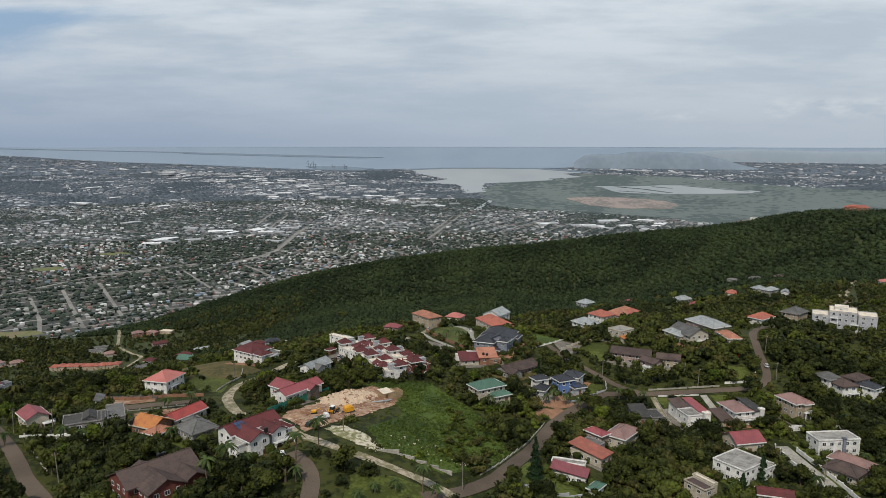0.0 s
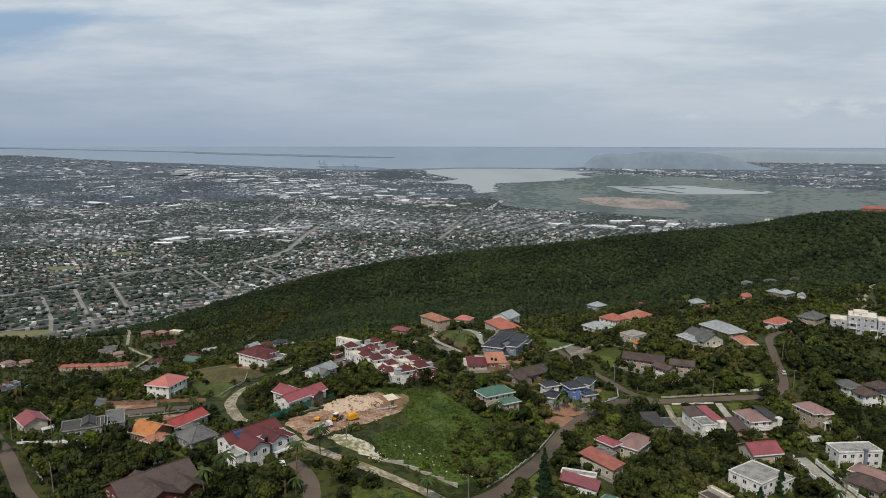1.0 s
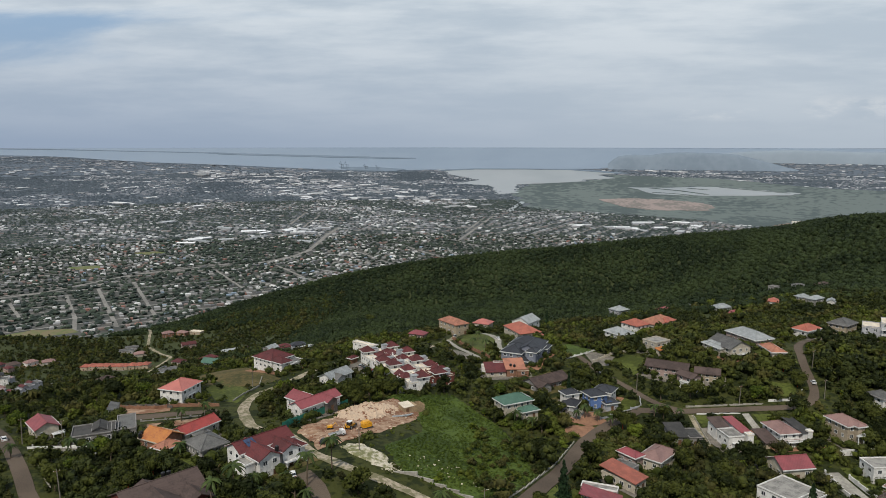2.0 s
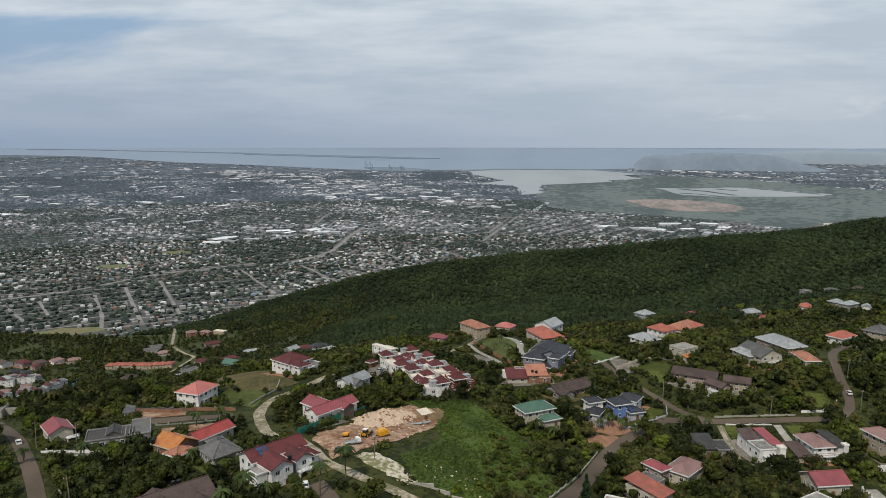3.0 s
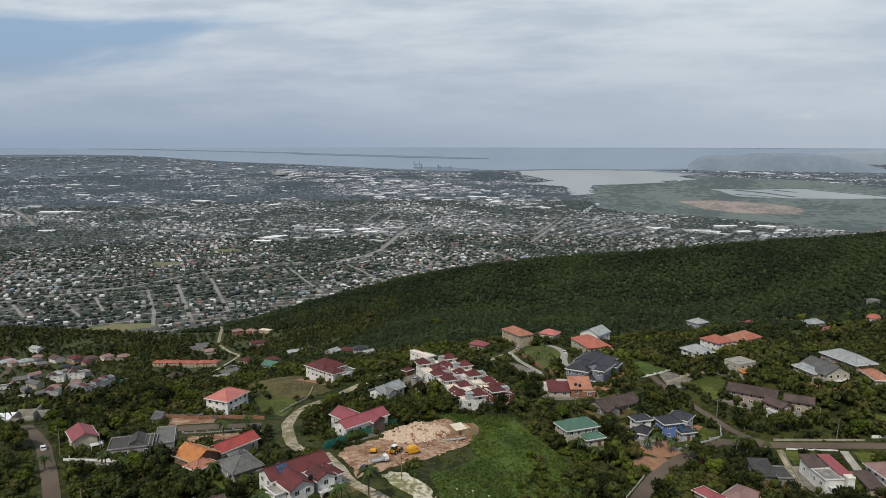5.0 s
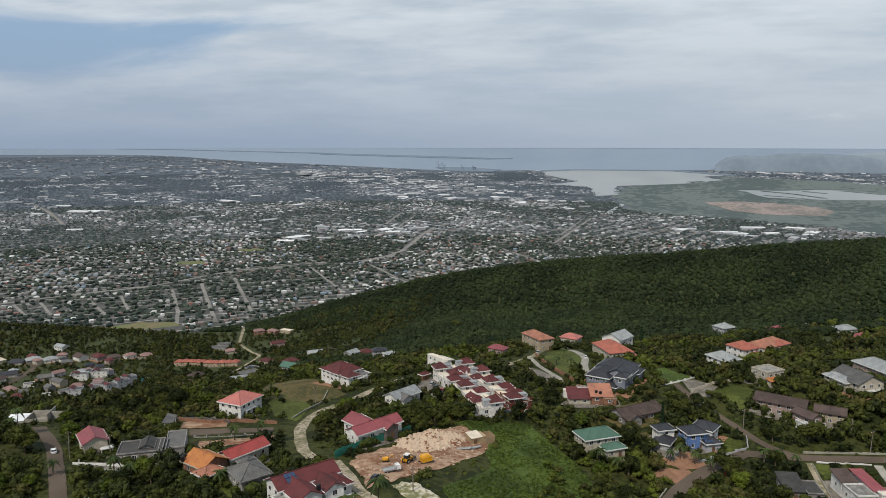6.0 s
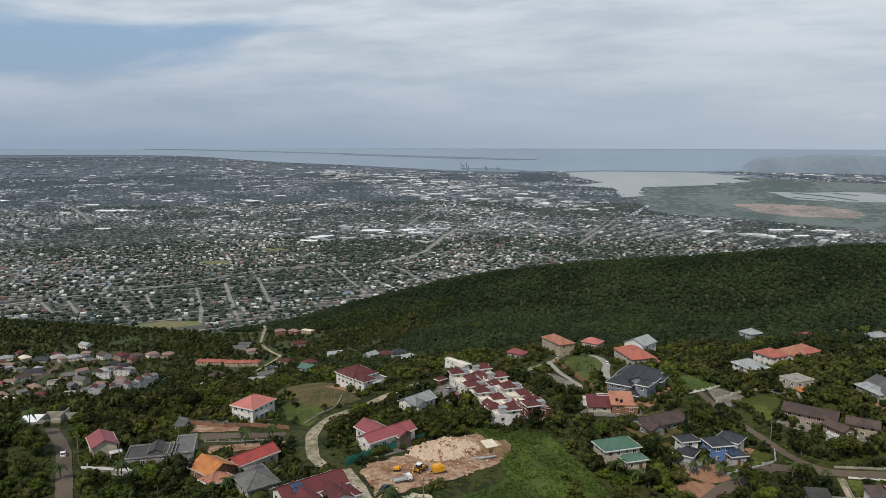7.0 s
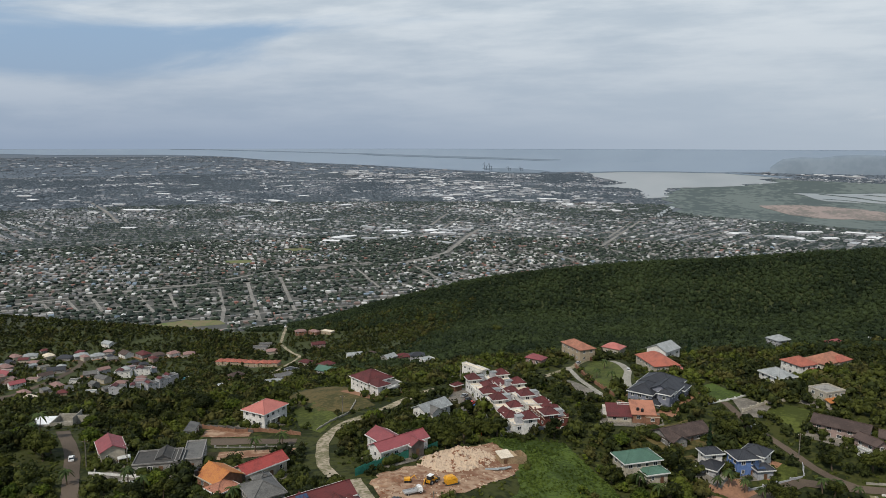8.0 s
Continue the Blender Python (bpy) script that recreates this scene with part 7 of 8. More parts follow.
# low garden shrubs and hedges before the houses
x, y, r = jittered(-220, 280, 160, 470, 2.6, 71)
close = np.zeros(len(x), bool)
for hx, hy, hr in TAKEN:
    close |= (x - hx) ** 2 + (y - hy) ** 2 < (hr + 1.5) ** 2
for hx, hy, hr in BODIES:
    close &= (x - hx) ** 2 + (y - hy) ** 2 > (hr + 0.6) ** 2
for o in [SITE, CHALK, COURT, TERRACES] + [l[0] for l in LAWNS]:
    close &= ~inside(x, y, o)
for line, width in ROADLINES:
    for (xa, ya), (xb, yb) in zip(line, line[1:]):
        dx, dy = xb - xa, yb - ya
        f = np.clip(((x - xa) * dx + (y - ya) * dy) / (dx * dx + dy * dy), 0, 1)
        close &= (x - xa - f * dx) ** 2 + (y - ya - f * dy) ** 2 > (width / 2 + 0.8) ** 2
patch = np.array([noise.noise((a * 0.12, b * 0.12, 8.8)) for a, b in zip(x, y)])
k = close & (patch > -0.12) & (r.uniform(0, 1, len(x)) < 0.8)
x, y, patch = x[k], y[k], patch[k]
s = np.clip(0.95 + 1.2 * patch + r.uniform(-0.35, 0.5, len(x)), 0.45, 2.1)
woods("garden_shrubs", "clipped and loose garden shrubs round the houses", THICKET, np.stack([x, y, terrain(x, y) + s * 0.6], 1), s, 34, 0.36, 72)

# planting close along the house walls
px_, py_, ps = [], [], []
rw = random.Random(29)
for hx, hy, yaw, cx, cy, bw, bd in PLANS:
    ca, sa = math.cos(radians(yaw)), math.sin(radians(yaw))
    for u, v, along in ((0, -1, bw), (-1, 0, bd), (1, 0, bd), (0, 1, bw)):
        n = int(along / 1.1)
        for k in range(n):
            o = (k + 0.5) / n * along - along / 2
            if noise.noise((hx + o * 0.35 * (1 + u), hy + o * 0.35 * (1 + v), 3.3)) < -0.10 or abs(o) < 1.2:
                continue
            far_off = rw.uniform(0.6, 2.2)
            a, b = (cx + u * (bw / 2 + far_off), cy + o) if u else (cx + o, cy + v * (bd / 2 + far_off))
            wx, wy = hx + ca * a - sa * b, hy + sa * a + ca * b
            if any(abs((wx - qx) * math.cos(radians(qa)) + (wy - qy) * math.sin(radians(qa)) - qcx) < qw / 2 + 0.4 and abs(-(wx - qx) * math.sin(radians(qa)) + (wy - qy) * math.cos(radians(qa)) - qcy) < qd / 2 + 0.4 for qx, qy, qa, qcx, qcy, qw, qd in PLANS if abs(wx - qx) + abs(wy - qy) < 50):
                continue
            px_.append(wx)
            py_.append(wy)
            ps.append(rw.uniform(0.6, 1.6) * (1.45 if wx * (wx - hx) + wy * (wy - hy) < 0 else 1.0))
x, y, s = np.array(px_), np.array(py_), np.array(ps)
k = (y < 560) & ~inside(x, y, SITE) & ~inside(x, y, COURT)
for line, width in ROADLINES:
    for (xa, ya), (xb, yb) in zip(line, line[1:]):
        dx, dy = xb - xa, yb - ya
        f = np.clip(((x - xa) * dx + (y - ya) * dy) / (dx * dx + dy * dy), 0, 1)
        k &= (x - xa - f * dx) ** 2 + (y - ya - f * dy) ** 2 > (width / 2 + 0.5) ** 2
x, y, s = x[k], y[k], s[k]
woods("garden_hedges", "hedges and bushes planted along house walls", SCRUB, np.stack([x, y, terrain(x, y) + s * 0.75], 1), s, 36, 0.32, 74)

# meadow and verge growth
x, y, r = jittered(-200, 240, 160, 420, 3.0, 41)
ok = ~open_ground(x, y, 0.4)
keep = ok & (np.abs(x) < 0.72 * y + 40) & (r.uniform(0, 1, len(x)) < 0.55)
x, y = x[keep], y[keep]
k = ~inside(x, y, MEADOW)
x, y = x[k], y[k]
s = r.uniform(0.25, 1.0, len(x))
woods("undergrowth", "tangled green weeds and tall grass on the slope", SCRUB, np.stack([x, y, terrain(x, y) + s * 0.05], 1), s, 9, 0.40, 42)


x, y, r = jittered(-40, 30, 200, 325, 1.5, 61)
bare = np.array([noise.noise((a * 0.10, b * 0.10, 4.0)) for a, b in zip(x, y)])
k = inside(x, y, MEADOW) & ~open_ground(x, y, 0.3) & (bare > -0.45)
x, y, bare = x[k], y[k], bare[k]
s = np.clip(0.42 + 0.5 * bare + r.uniform(-0.2, 0.3, len(x)), 0.2, 1.3)
woods("meadow", "rough bright green meadow of weeds and tall grass", MEADOWM, np.stack([x, y, terrain(x, y) + s * 0.1], 1), s, 10, 0.36, 62)


# ---- the town on the plain ----
def roof_tints(name, stops):
    """Flat colours picked house by house, weathered by noise."""
    m = bpy.data.materials.new(name)
    m.use_nodes = True
    n, l = m.node_tree.nodes, m.node_tree.links
    geo = n.new("ShaderNodeNewGeometry")
    pick = n.new("ShaderNodeValToRGB")
    cr = pick.color_ramp
    cr.interpolation = "CONSTANT"
    for k, (p, c) in enumerate(stops):
        e = cr.elements[k] if k < 2 else cr.elements.new(p)
        e.position, e.color = p, (*c, 1)
    l.new(geo.outputs["Random Per Island"], pick.inputs[0])
    worn = n.new("ShaderNodeTexNoise")
    worn.inputs["Scale"].default_value = 0.3
    l.new(geo.outputs["Position"], worn.inputs["Vector"])
    mul = n.new("ShaderNodeMix")
    mul.data_type, mul.blend_type = "RGBA", "MULTIPLY"
    mul.inputs[0].default_value = 0.45
    l.new(pick.outputs[0], mul.inputs[6])
    l.new(worn.outputs[0], mul.inputs[7])
    l.new(mul.outputs[2], n["Principled BSDF"].inputs["Base Color"])
    n["Principled BSDF"].inputs["Roughness"].default_value = 0.7
    return m


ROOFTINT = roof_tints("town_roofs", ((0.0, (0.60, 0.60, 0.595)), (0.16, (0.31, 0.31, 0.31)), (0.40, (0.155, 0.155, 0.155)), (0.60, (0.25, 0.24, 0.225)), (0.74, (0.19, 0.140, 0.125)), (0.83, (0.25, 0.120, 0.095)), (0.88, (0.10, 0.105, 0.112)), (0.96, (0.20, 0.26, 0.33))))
# Middle and far roofs: distance haze put into the tints, bluer and greyer.
ROOFTINT_MID = roof_tints("hazed_middle_town_roofs", ((0.0, (0.66, 0.67, 0.68)), (0.13, (0.27, 0.28, 0.295)), (0.40, (0.14, 0.15, 0.16)), (0.66, (0.25, 0.25, 0.255)), (0.80, (0.20, 0.17, 0.165)), (0.90, (0.38, 0.385, 0.39))))
ROOFTINT_FAR = roof_tints("hazed_far_town_roofs", ((0.0, (0.66, 0.68, 0.71)), (0.12, (0.23, 0.25, 0.28)), (0.45, (0.16, 0.18, 0.21)), (0.72, (0.29, 0.305, 0.33)), (0.90, (0.36, 0.355, 0.375))))
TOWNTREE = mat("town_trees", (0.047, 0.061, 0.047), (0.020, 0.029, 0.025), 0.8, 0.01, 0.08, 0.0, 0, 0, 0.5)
# Outer tree greens turn paler and bluer, haze painted into the colour.
TOWNTREE_MID = mat("hazed_middle_town_trees", (0.053, 0.068, 0.062), (0.027, 0.037, 0.036), 0.9, 0.006, 0.06, 0.0, 0, 0, 0.5)
TOWNTREE_FAR = mat("hazed_far_town_trees", (0.076, 0.094, 0.110), (0.049, 0.063, 0.078), 0.9, 0.0035, 0.03, 0.0, 0, 0, 0.4)
OCTA = np.array([(1, 0, 0), (0, 1, 0), (-1, 0, 0), (0, -1, 0), (0, 0, 1)], float), np.array([(0, 1, 4), (1, 2, 4), (2, 3, 4), (3, 0, 4)])


def town_houses(label, X, Y, yaw, w, d, h, pitched, material):
    x, y, z, k = plain(X, Y)
    n = len(x)
    z = np.maximum(z, terrain(x, y) * ((y < 1560) & (np.abs(x) < 1200)))
    w, d, h = w * k / 2, d * k / 2, h * k
    c, s = np.cos(yaw), np.sin(yaw)
    local = []
    for sx, sy, hz in ((-1, -1, -0.1), (1, -1, -0.1), (1, 1, -0.1), (-1, 1, -0.1), (-1, -1, 0.7), (1, -1, 0.7), (1, 1, 0.7), (-1, 1, 0.7), (-0.55, 0, 1.0), (0.55, 0, 1.0)):
        rx = pitched if hz == 1.0 else 1.0
        hz = np.where(pitched, hz, min(hz, 0.72) if hz < 1 else 0.72)
        px_, py_ = sx * w, sy * d
        local.append(np.stack([x + px_ * c - py_ * s, y + px_ * s + py_ * c, z + hz * h], 1))
    v = np.stack(local, 1)
    q = np.array([(0, 1, 5, 4), (1, 2, 6, 5), (2, 3, 7, 6), (3, 0, 4, 7), (4, 5, 9, 8), (6, 7, 8, 9), (5, 6, 9, 9), (7, 4, 8, 8)])
    tri = np.array([t for a in q for t in ((a[0], a[1], a[2]), (a[0], a[2], a[3])) if len(set(t)) == 3])
    f = tri[None] + (np.arange(n) * 10)[:, None, None]
    return tagged(part("town_houses", fast_mesh("town", v.reshape(-1, 3), f.reshape(-1, 3)), material), label, "houses", kind="stuff")


def town_trees(label, X, Y, size, material):
    x, y, z, k = plain(X, Y)
    z = np.maximum(z, terrain(x, y) * ((y < 1560) & (np.abs(x) < 1200)))
    s = size * k
    n = len(x)
    r = np.random.default_rng(n)
    pv, pt = ICO1 if material is TOWNTREE else OCTA
    v = pv[None] * (s[:, None, None] * np.array([1.25, 1.25, 0.8])) * r.uniform(0.65, 1.2, (n, len(pv), 1)) + np.stack([x, y, z + s * (0.5 if pv is ICO1[0] else 0.15)], 1)[:, None, :]
    f = pt[None] + (np.arange(n) * len(pv))[:, None, None]
    return tagged(part("town_trees", fast_mesh("trees", v.reshape(-1, 3), f.reshape(-1, 3)), material), label, "trees", kind="stuff")


FARROADS = [
    ([(-552, 2900), (-552, 2672), (-538, 2400), (-532, 2259), (-555, 2136), (-600, 2040)], 26), ([(-894, 1648), (-745, 1414), (-635, 1243)], 10), ([(-851, 1737), (-641, 1394)], 9),
    ([(-921, 1561), (-791, 1366), (-726, 1248)], 10), ([(-1207, 1324), (-1133, 1267)], 8), ([(-1175, 1361), (-1064, 1270)], 8), ([(-1133, 1390), (-1029, 1294)], 8), ([(-1054, 1441), (-914, 1308)], 8), ([(-1004, 1486), (-903, 1364)], 8),
    ([(-1370, 1200), (-1264, 1298), (-1208, 1365), (-1152, 1441), (-1093, 1503), (-1005, 1589), (-954, 1701), (-894, 1837), (-700, 2010)], 15),
    ([(-700, 1900), (-520, 1620)], 8), ([(-560, 1990), (-400, 1760)], 8), ([(-640, 2010), (-880, 1840)], 9)]
FARROADS += [([(-3041, 3642), (-2513, 3136), (-2113, 2714)], 24), ([(-835, 3522), (-777, 2972)], 13), ([(-736, 3386), (-699, 2893)], 13), ([(98, 3440), (14, 2932), (-58, 2509)], 14), ([(42, 3261), (-42, 2747)], 12),
             ([(-400, 2300), (-250, 2050)], 9), ([(-240, 2400), (-80, 2120)], 9), ([(-80, 2550), (90, 2260)], 9), ([(120, 2650), (300, 2350)], 9), ([(-1000, 2500), (-300, 2900), (500, 2950)], 14)]
STREET = mat("town_street", (0.215, 0.205, 0.190), (0.14, 0.135, 0.125), 0.9, 0.02, 0.1, 0.0)
for line, width in FARROADS:
    ribbon("road", line, width * 0.8 if width < 20 else 15, STREET, "pale straight town street between houses", "street", 0.8, True, 40)
FIELDS = [([(-860, 1220), (-820, 1275), (-750, 1285), (-705, 1240), (-780, 1175)], "playing field with a worn brown pitch"), ([(-1080, 2190), (-1010, 2225), (-960, 2200), (-1010, 2155)], "green playing field among houses"),
          ([(-1130, 1930), (-1060, 1960), (-1030, 1920), (-1090, 1890)], "green open lot in the town")]
TURF = mat("town_turf", (0.085, 0.120, 0.040), (0.15, 0.125, 0.075), 0.9, 0.012, 0.08, 0.0)
for outline, label in FIELDS:
    sheet("ground", outline, TURF, label, "field", 0.9, True, 3, 6)
BLANK = [LAGOON, PONDS, SEA, MARSH, BARE] + [f[0] for f in FIELDS]


def town_quarters(r, far):
    """Middles and turns of the town's quarters, and how far each may reach."""
    wide = max(1.0, far / 8200)
    quarters, reach = np.stack([r.uniform(-7000 * wide, 3500 * wide, 160), r.uniform(1000, 9000 * wide, 160)], 1), 1100 * wide
    if far < 3000:      # smaller quarters close by
        quarters, reach = np.stack([r.uniform(-3000, 1800, 90), r.uniform(700, 2900, 90)], 1), 620
    count = len(quarters)
    turns = np.where((quarters[:, 1] < 1900) & (quarters[:, 0] < -250), np.radians(31) + r.normal(0, 0.07, count), r.choice(np.radians([-32, -28, -20, 24, 58, 62, -35, 40]), count))
    return quarters, turns, reach


def off_street(X, Y, pitch_x, pitch_y, far, seed, clear):
    """True away from the strips that town_streets lays."""
    quarters, turns, reach = town_quarters(np.random.default_rng(seed), far)
    q = np.argmin((X[:, None] - quarters[None, :, 0]) ** 2 + (Y[:, None] - quarters[None, :, 1]) ** 2, 1)
    v = -(X - quarters[q, 0]) * np.sin(turns[q]) + (Y - quarters[q, 1]) * np.cos(turns[q]) - (-reach % pitch_y)
    gap = np.abs((v / pitch_y - 1.5 + 1.0) % 2.0 - 1.0) * pitch_y
    return gap > clear


def town_streets(label, pitch_x, pitch_y, near, far, seed, width):
    """Pale strips between every second pair of house rows."""
    quarters, turns, reach = town_quarters(np.random.default_rng(seed), far)
    A = []
    for q in range(len(quarters)):
        cx, cy = quarters[q]
        j = np.arange(-int(reach / pitch_y / 2), int(reach / pitch_y / 2)) * 2 + 1.5
        u, v = np.meshgrid(np.arange(-reach, reach, pitch_x), j * pitch_y + (-reach % pitch_y))
        u, v = u.ravel(), v.ravel()
        c, s = math.cos(turns[q]), math.sin(turns[q])
        X, Y = cx + u * c - v * s, cy + u * s + v * c
        D = np.hypot(X, Y)
        k = (D > near) & (D < far) & (X > -1.12 * Y - 60) & (X < 0.75 * Y)
        k[k] = np.argmin((X[k, None] - quarters[None, :, 0]) ** 2 + (Y[k, None] - quarters[None, :, 1]) ** 2, 1) == q
        k &= ~((np.abs(X) < 1230) & (Y < 1560) & (terrain(X, Y) > 18))
        for o in BLANK:
            k &= ~inside(X, Y, o)
        h, w = pitch_x / 2 + 0.5, width / 2
        for pu, pv in ((-h, -w), (h, -w), (h, w), (-h, w)):
            A.append(np.stack([X[k] + pu * c - pv * s, Y[k] + pu * s + pv * c], 1))
    corners = [np.concatenate(A[i::4]) for i in range(4)]
    P = np.stack(corners, 1).reshape(-1, 2)
    x, y, z, k = plain(P[:, 0], P[:, 1], 0.5)
    z = np.maximum(z, terrain(x, y) * ((y < 1560) & (np.abs(x) < 1200)) + 0.5)
    me = fast_mesh("streets", np.stack([x, y, z], 1), np.arange(len(P)).reshape(-1, 4))
    return tagged(part("town_streets", me, STREET), label, "streets", kind="stuff")


def town_points(pitch_x, pitch_y, near, far, seed, fill, lean):
    """House places on street grids, each quarter with a turn of its own."""
    r = np.random.default_rng(seed)
    quarters, turns, reach = town_quarters(r, far)
    out = []
    for q in range(len(quarters)):
        cx, cy = quarters[q]
        if math.hypot(cx, cy) > far * 1.2 or math.hypot(cx, cy) < near * 0.5:
            continue
        u, v = np.meshgrid(np.arange(-reach, reach, pitch_x), np.arange(-reach, reach, pitch_y))
        u, v = u.ravel() + r.uniform(-0.24, 0.24, u.size) * pitch_x, v.ravel() + (np.where((np.round(v.ravel() / pitch_y).astype(int) % 2) == 0, 0.14, -0.14) + r.uniform(-0.07, 0.07, u.size)) * pitch_y
        X, Y = cx + u * math.cos(turns[q]) - v * math.sin(turns[q]), cy + u * math.sin(turns[q]) + v * math.cos(turns[q])
        D = np.hypot(X, Y)
        k = (D > near) & (D < far) & (X > -1.12 * Y - 60) & (X < 0.75 * Y)
        X, Y = X[k], Y[k]
        if not len(X):
            continue
        own = np.argmin((X[:, None] - quarters[None, :, 0]) ** 2 + (Y[:, None] - quarters[None, :, 1]) ** 2, 1) == q
        X, Y = X[own], Y[own]
        out.append(np.stack([X, Y, np.full(len(X), turns[q])], 1))
    p = np.concatenate(out)
    density = np.array([noise.noise((a * 0.0022, b * 0.0022, 1.7)) + 0.6 * noise.noise((a * 0.008, b * 0.008, 6.1)) + 0.35 * noise.noise((a * 0.021, b * 0.021, 3.1)) for a, b in p[:, :2]])
    k = r.uniform(0, 1, len(p)) < fill + lean * density + 0.16 * np.sign(lean) * ((p[:, 0] > -750) & (p[:, 1] < 3500)) - 0.16 * (p[:, 0] < -0.55 * p[:, 1]) * (lean > 0)
    zt = terrain(p[:, 0], p[:, 1])
    k &= ~((np.abs(p[:, 0]) < 1230) & (p[:, 1] < 1560) & (zt > 22))
    for o in BLANK:
        k &= ~inside(p[:, 0], p[:, 1], o)
    for line, width in FARROADS:
        for (xa, ya), (xb, yb) in zip(line, line[1:]):
            dx, dy = xb - xa, yb - ya
            f = np.clip(((p[:, 0] - xa) * dx + (p[:, 1] - ya) * dy) / (dx * dx + dy * dy), 0, 1)
            k &= np.hypot(p[:, 0] - xa - f * dx, p[:, 1] - ya - f * dy) > width / 2 + 5
    return p[k], r


for near, far, px_, py_, fill, label in ((1150, 2700, 16, 27, 0.64, "rows of small pale-roofed houses on town streets"), (2700, 4300, 22, 34, 0.44, "small pale and rusty roofs of the middle town"), (4300, 8200, 36, 50, 0.24, "specks of far town roofs below the harbour"), (8200, 18500, 80, 120, 0.22, "faint roofs of the town along the harbour")):
    p, r = town_points(px_, py_, near, far, int(near), fill, 0.75 if near < 2700 else 1.3)
    n = len(p)
    grow = px_ / 17.0
    if near > 8000:
        p = p[r.uniform(0, 1, len(p)) < 0.6]
        n = len(p)
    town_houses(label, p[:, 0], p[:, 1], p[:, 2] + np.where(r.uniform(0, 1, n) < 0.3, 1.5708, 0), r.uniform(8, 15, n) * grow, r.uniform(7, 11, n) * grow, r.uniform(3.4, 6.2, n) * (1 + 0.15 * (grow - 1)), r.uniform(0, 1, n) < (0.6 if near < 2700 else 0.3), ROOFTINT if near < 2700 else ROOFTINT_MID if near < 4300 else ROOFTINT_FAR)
    p, r = town_points(px_ * 0.62, py_ * 0.52, near, far, int(near) + 1, 0.70 if near < 4000 else 0.6, -0.6)
    n = len(p)
    p[:, 0] += r.normal(0, 5 * grow, n)
    p[:, 1] += r.normal(0, 5 * grow, n)
    if near < 4000:
        p = p[off_street(p[:, 0], p[:, 1], px_, py_, far, int(near), 5.5 * grow)]
        n = len(p)
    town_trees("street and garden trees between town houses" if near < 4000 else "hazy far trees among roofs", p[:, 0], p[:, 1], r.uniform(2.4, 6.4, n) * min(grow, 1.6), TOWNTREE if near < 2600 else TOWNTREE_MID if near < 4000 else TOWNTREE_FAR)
town_streets("pale streets between rows of town houses", 16, 27, 1150, 2700, 1150, 6.5)
town_streets("pale streets of the middle town", 22, 34, 2700, 4300, 2700, 9.0)
# large flat sheds
r = np.random.default_rng(3)
SHEDS = [(-2014, 3965, 158), (-1908, 3895, 69), (-1581, 3668, 47), (-992, 2494, 85), (-941, 2438, 80), (-984, 2397, 61), (-856, 2729, 90), (-798, 2679, 55), (-724, 2764, 68), (-674, 2696, 55), (-651, 2782, 41), (-1119, 4586, 112), (-1318, 5000, 123), (-1062, 4733, 115),
         (-391, 3551, 40), (-360, 3522, 28), (-147, 3797, 45), (-12, 3797, 54), (-2837, 7300, 200), (-2741, 7678, 160), (-2103, 6960, 140), (-1922, 6272, 110), (789, 2784, 64), (601, 2894, 82), (744, 2914, 59), (653, 2819, 46), (866, 2894, 36)]
SHEDS += [(-3849, 10345, 120), (-6133, 12333, 218), (-820, 4634, 93), (-675, 4403, 70), (-321, 4318, 86), (-1450, 5860, 143), (-1360, 6186, 150), (-1058, 5497, 133), (-633, 4891, 97), (-440, 4493, 107), (-2416, 3224, 110), (-2346, 3243, 100), (-2257, 3235, 62),
          (-3291, 4040, 60), (-3165, 4126, 60), (-3420, 3627, 80), (-4494, 5649, 68), (-1930, 2549, 60), (-2107, 2503, 45)]
SHEDS = [(X, Y, w, w * r.uniform(0.35, 0.6)) for X, Y, w in SHEDS]
# the belt of works and stores that runs from the harbour to the river
BELT = [(-3330, 8240), (-2980, 8730), (-1980, 7550), (-1240, 6450), (-620, 5500), (-250, 5000), (50, 4320), (130, 3670), (-70, 3610), (-440, 3830), (-760, 4320), (-1040, 4320), (-1490, 5170), (-2040, 6100), (-2510, 6450)]
while len(SHEDS) < 190:
    X, Y = r.uniform(-3330, 130), r.uniform(3600, 8700)
    if bool(inside(X, Y, BELT)):
        SHEDS.append((X, Y, r.uniform(24, 66) * (0.6 + Y / 6000), r.uniform(16, 34) * (0.6 + Y / 6000)))
for lo_x, hi_x, lo_y, hi_y, n in ((420, 950, 2850, 3120, 14), (-1000, -520, 2450, 2850, 12), (-3200, -1200, 3000, 4400, 16), (-5600, -2500, 5200, 9500, 34), (2200, 4200, 6200, 9000, 20), (-5200, -2600, 3400, 5000, 10)):
    for _ in range(n):
        SHEDS.append((r.uniform(lo_x, hi_x), r.uniform(lo_y, hi_y), r.uniform(28, 70) * (1 + lo_y / 8000), r.uniform(16, 34) * (1 + lo_y / 8000)))
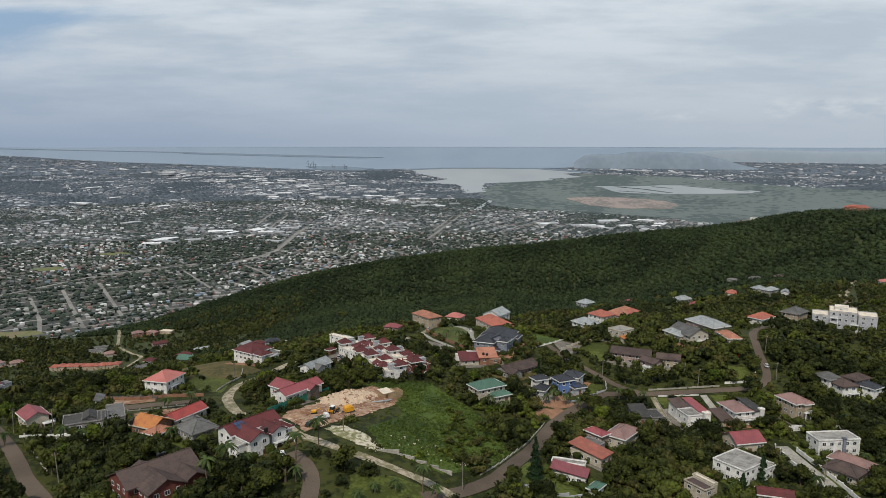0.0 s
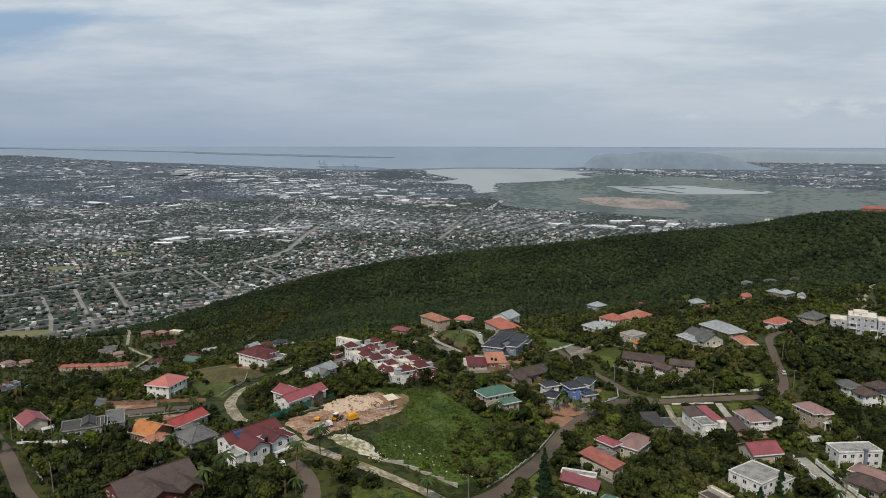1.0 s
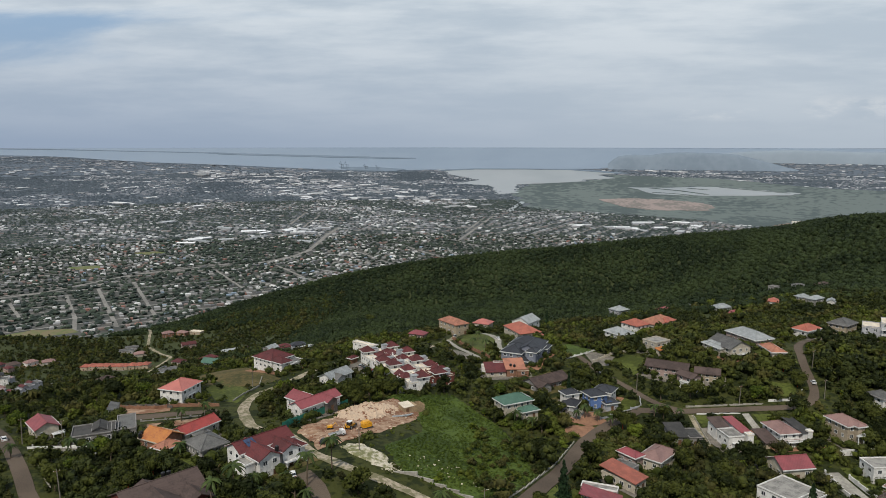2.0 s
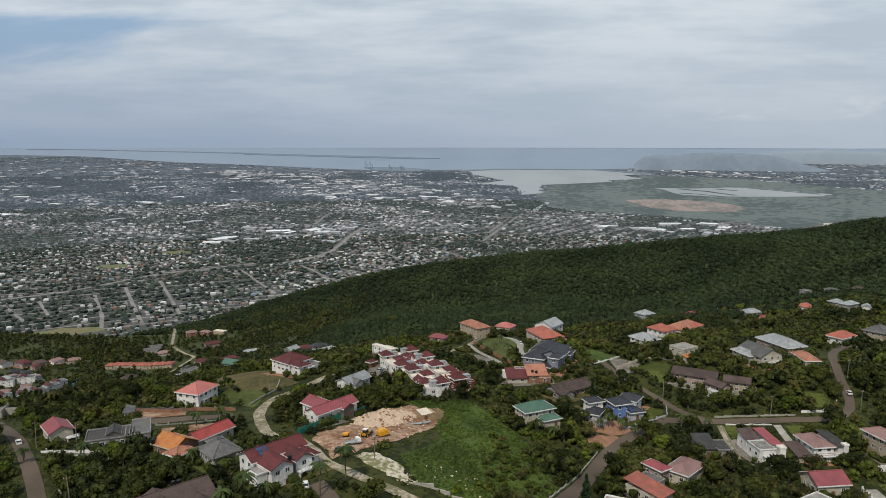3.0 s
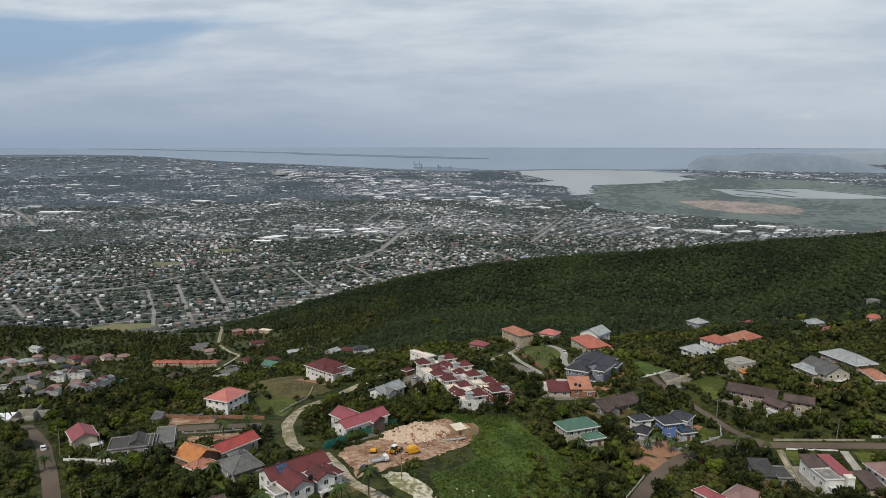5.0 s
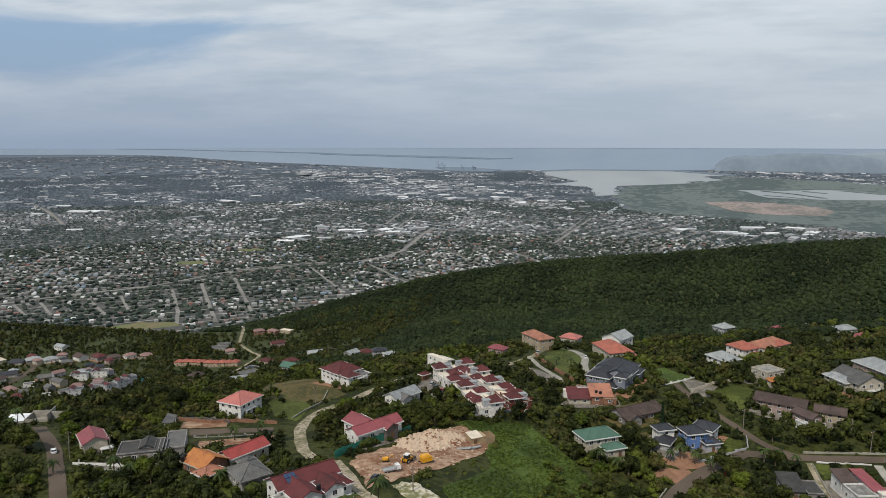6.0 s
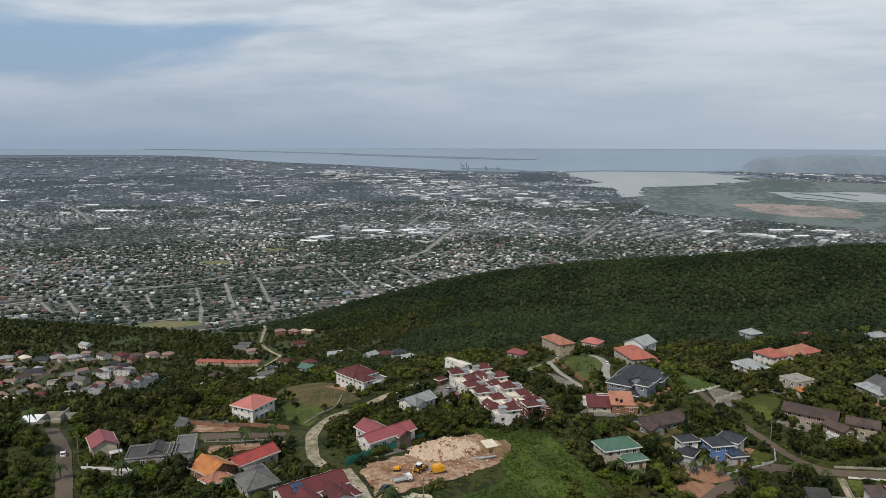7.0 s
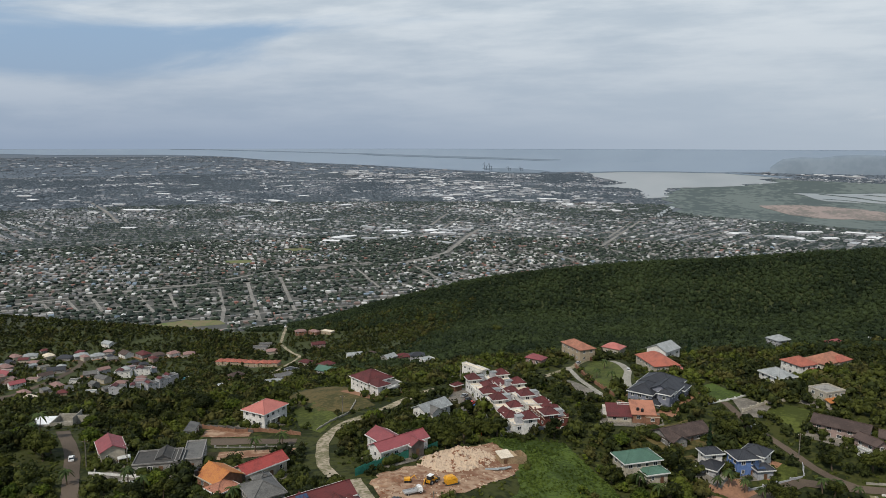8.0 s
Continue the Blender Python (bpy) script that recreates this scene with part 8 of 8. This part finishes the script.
for X, Y, w, d in SHEDS:
    x, y, z, k = (float(q) for q in plain(X, Y))
    hall = new("warehouse")
    hall.matrix_basis = pose(x, y, z, 0, 0, float(r.choice([-28, 62, 20, 5]))) @ Matrix.Diagonal((k, k, k, 1))
    tagged(hall, "long low warehouse with a pale metal roof", "warehouse", "warehouses of the town")
    part("wall", boxes((-w / 2, -d / 2, -1, w / 2, d / 2, 5.5)), WALL["lilac"], hall)
    part("roof", roof_mesh("gable", w, d, 2.0, 0.8), ROOF[("bright", "pale", "bright", "silver")[int(X) % 4]], hall, "", Matrix.Translation((0, 0, 5.5)))


# ---- palms and conifers ----
def palm_mesh(tall, fronds, reach, seed):
    r = random.Random(seed)
    V, F = [], []
    for k in range(fronds):
        a = 6.283 * k / fronds + r.uniform(-0.2, 0.2)
        lift = r.uniform(-0.1, 0.75)
        prev = None
        for s in range(7):
            t = s / 6
            rad = reach * t * (1 - 0.12 * t)
            z = tall + lift * reach * t - 0.85 * reach * t * t
            wide = 0.42 * math.sin(math.pi * min(0.96, 0.12 + t * 0.84)) * reach * 0.30 + 0.02
            c = Vector((math.cos(a) * rad, math.sin(a) * rad, z))
            n = Vector((-math.sin(a), math.cos(a), 0)) * wide
            V += [c - n - Vector((0, 0, wide * 0.55)), c, c + n - Vector((0, 0, wide * 0.55))]
            i = len(V) - 3
            if prev is not None and s % 1 == 0:
                F += [(prev, prev + 1, i + 1, i), (prev + 1, prev + 2, i + 2, i + 1)]
            prev = i
    me = bpy.data.meshes.new("fronds")
    me.from_pydata([v[:] for v in V], [], F)
    me.materials.append(FROND)
    bm = bmesh.new()
    p = Vector((0, 0, -0.6))
    for s in range(5):
        q = Vector((math.sin(s * 0.5 + seed) * 0.18 * s, math.cos(s * 0.4 + seed) * 0.12 * s, tall * (s + 1) / 5))
        if s == 4:
            q = Vector((0, 0, tall))
        tube(bm, p, q, 0.22 - 0.02 * s, 0.20 - 0.02 * s, 7)
        p = q
    tm = bpy.data.meshes.new("trunk")
    bm.to_mesh(tm)
    bm.free()
    tm.materials.append(BARK)
    return me, tm


PALMS = [palm_mesh(h, 15, r, k) for k, (h, r) in enumerate(((9.5, 3.6), (5.0, 2.8), (3.0, 2.4)))]


def palm(x, y, k, turn, size=1.0):
    t = new("palm_tree")
    t.matrix_basis = pose(x, y, ground_at(x, y), 0, 0, turn) @ Matrix.Diagonal((size, size, size, 1))
    tagged(t, ("tall coconut palm with drooping fronds", "palm tree in a garden", "young palm on a lawn")[k], "palm", "garden palms")
    part("trunk", PALMS[k][1], None, t)
    part("fronds", PALMS[k][0], None, t)


r5 = random.Random(8)
for x, y, k in ((-39.4, 215, 0), (-45, 207, 0), (-51, 206, 1), (-47, 203, 1), (-43, 197, 1), (-20, 196, 2), (-14, 199, 2), (-6, 200, 0), (-2, 198, 1), (-24, 190, 2), (-10, 190, 2), (-64, 200, 0), (-60, 205, 1), (-68, 194, 0), (-57, 198, 1), (80, 311, 1), (84.5, 310.4, 1), (90, 308.5, 1),
                (-118, 244, 1), (-124, 233, 1), (-92, 230, 1), (-96, 222, 1), (-133, 238, 1), (-105, 285, 1), (-112, 278, 1), (50, 308, 1), (55, 306, 1), (46, 305, 1), (60, 302, 1), (20, 292, 1), (26, 288, 1), (160, 290, 1), (168, 284, 1), (172, 292, 1), (128, 230, 1), (98, 226, 1), (156, 250, 1), (163, 246, 1), (-196, 270, 0), (-192, 262, 0), (2, 410, 1), (9, 404, 1), (5, 440, 1), (-150, 232, 1)):
    palm(x, y, k, r5.uniform(0, 360), r5.uniform(0.85, 1.15))


def conifer(label, x, y, tall, wide, seed):
    global rng
    rng = np.random.default_rng(seed)
    n = 1500
    f = rng.uniform(0, 1, n) ** 1.35
    a = rng.uniform(0, 6.283, n)
    rad = wide * (1 - f) ** 0.8 * rng.uniform(0.6, 1.05, n) * (0.72 + 0.28 * np.sin(f * 34 + np.sin(a * 3)))
    d = np.stack([np.cos(a), np.sin(a), np.full(n, 0.25)], 1)
    v, q = leaf_quads(np.stack([np.cos(a) * rad, np.sin(a) * rad, 0.6 + f * (tall - 0.6)], 1), d, 0.42, 0.6)
    t = new("conifer")
    t.matrix_basis = pose(x, y, ground_at(x, y) - 0.1)
    tagged(t, label, "tree")
    part("crown", fast_mesh("crown", v, q), LEAF_DARK, t)
    bm = bmesh.new()
    tube(bm, (0, 0, -0.6), (0, 0, tall * 0.9), 0.28, 0.05, 7)
    tube(bm, (0, 0, 0.8), (0, 0, tall * 0.93), wide * 0.55, 0.05, 9)
    part("trunk", bm, LEAF_DARK, t)


conifer("tall dark conical conifer beside the lane", 30.4, 222, 15, 3.4, 1)
conifer("slender dark cypress by the brown bungalow", 46, 331, 10, 1.2, 2)
conifer("dark conical tree on the flat-roof house's slope", 112, 236, 10, 2.8, 3)
conifer("dark pointed tree at the wood's edge", 40, 520, 16, 3.0, 4)
conifer("dark pointed tree behind coral roofs", 54, 512, 14, 2.6, 5)
conifer("dark conical tree beside the white wall", 100, 224, 9, 3.0, 6)
for x, y in ((-141, 268), (-143, 270)):
    plant((SHRUB[1][0].copy(), SHRUB[1][1], BLOOM, "", 1.7), x, y, 1.3, 40, "shrub", "", "yellow flowering shrub beside the red-roofed house", "shrub").children[1].data.materials[0] = BLOOM
plant((SHRUB[0][0].copy(), SHRUB[0][1], FLAME, "", 1.7), 137, 326, 1.1, 10, "shrub", "", "red flowering shrub above the lane", "shrub").children[1].data.materials[0] = FLAME
plant((SHRUB[0][0].copy(), SHRUB[0][1], FLAME, "", 1.7), -115, 330, 1.2, 10, "shrub", "", "round dark purple shrub in the field", "shrub").children[1].data.materials[0] = mat("purple_leaves", (0.055, 0.018, 0.024), (0.03, 0.012, 0.015), 0.6)
plant((BROAD[1][0].copy(), BROAD[1][1], FLAME, "", 5.2), -114, 792, 1.35, 10, "tree", "", "flame-red flowering tree in the forest", "tree").children[1].data.materials[0] = FLAME
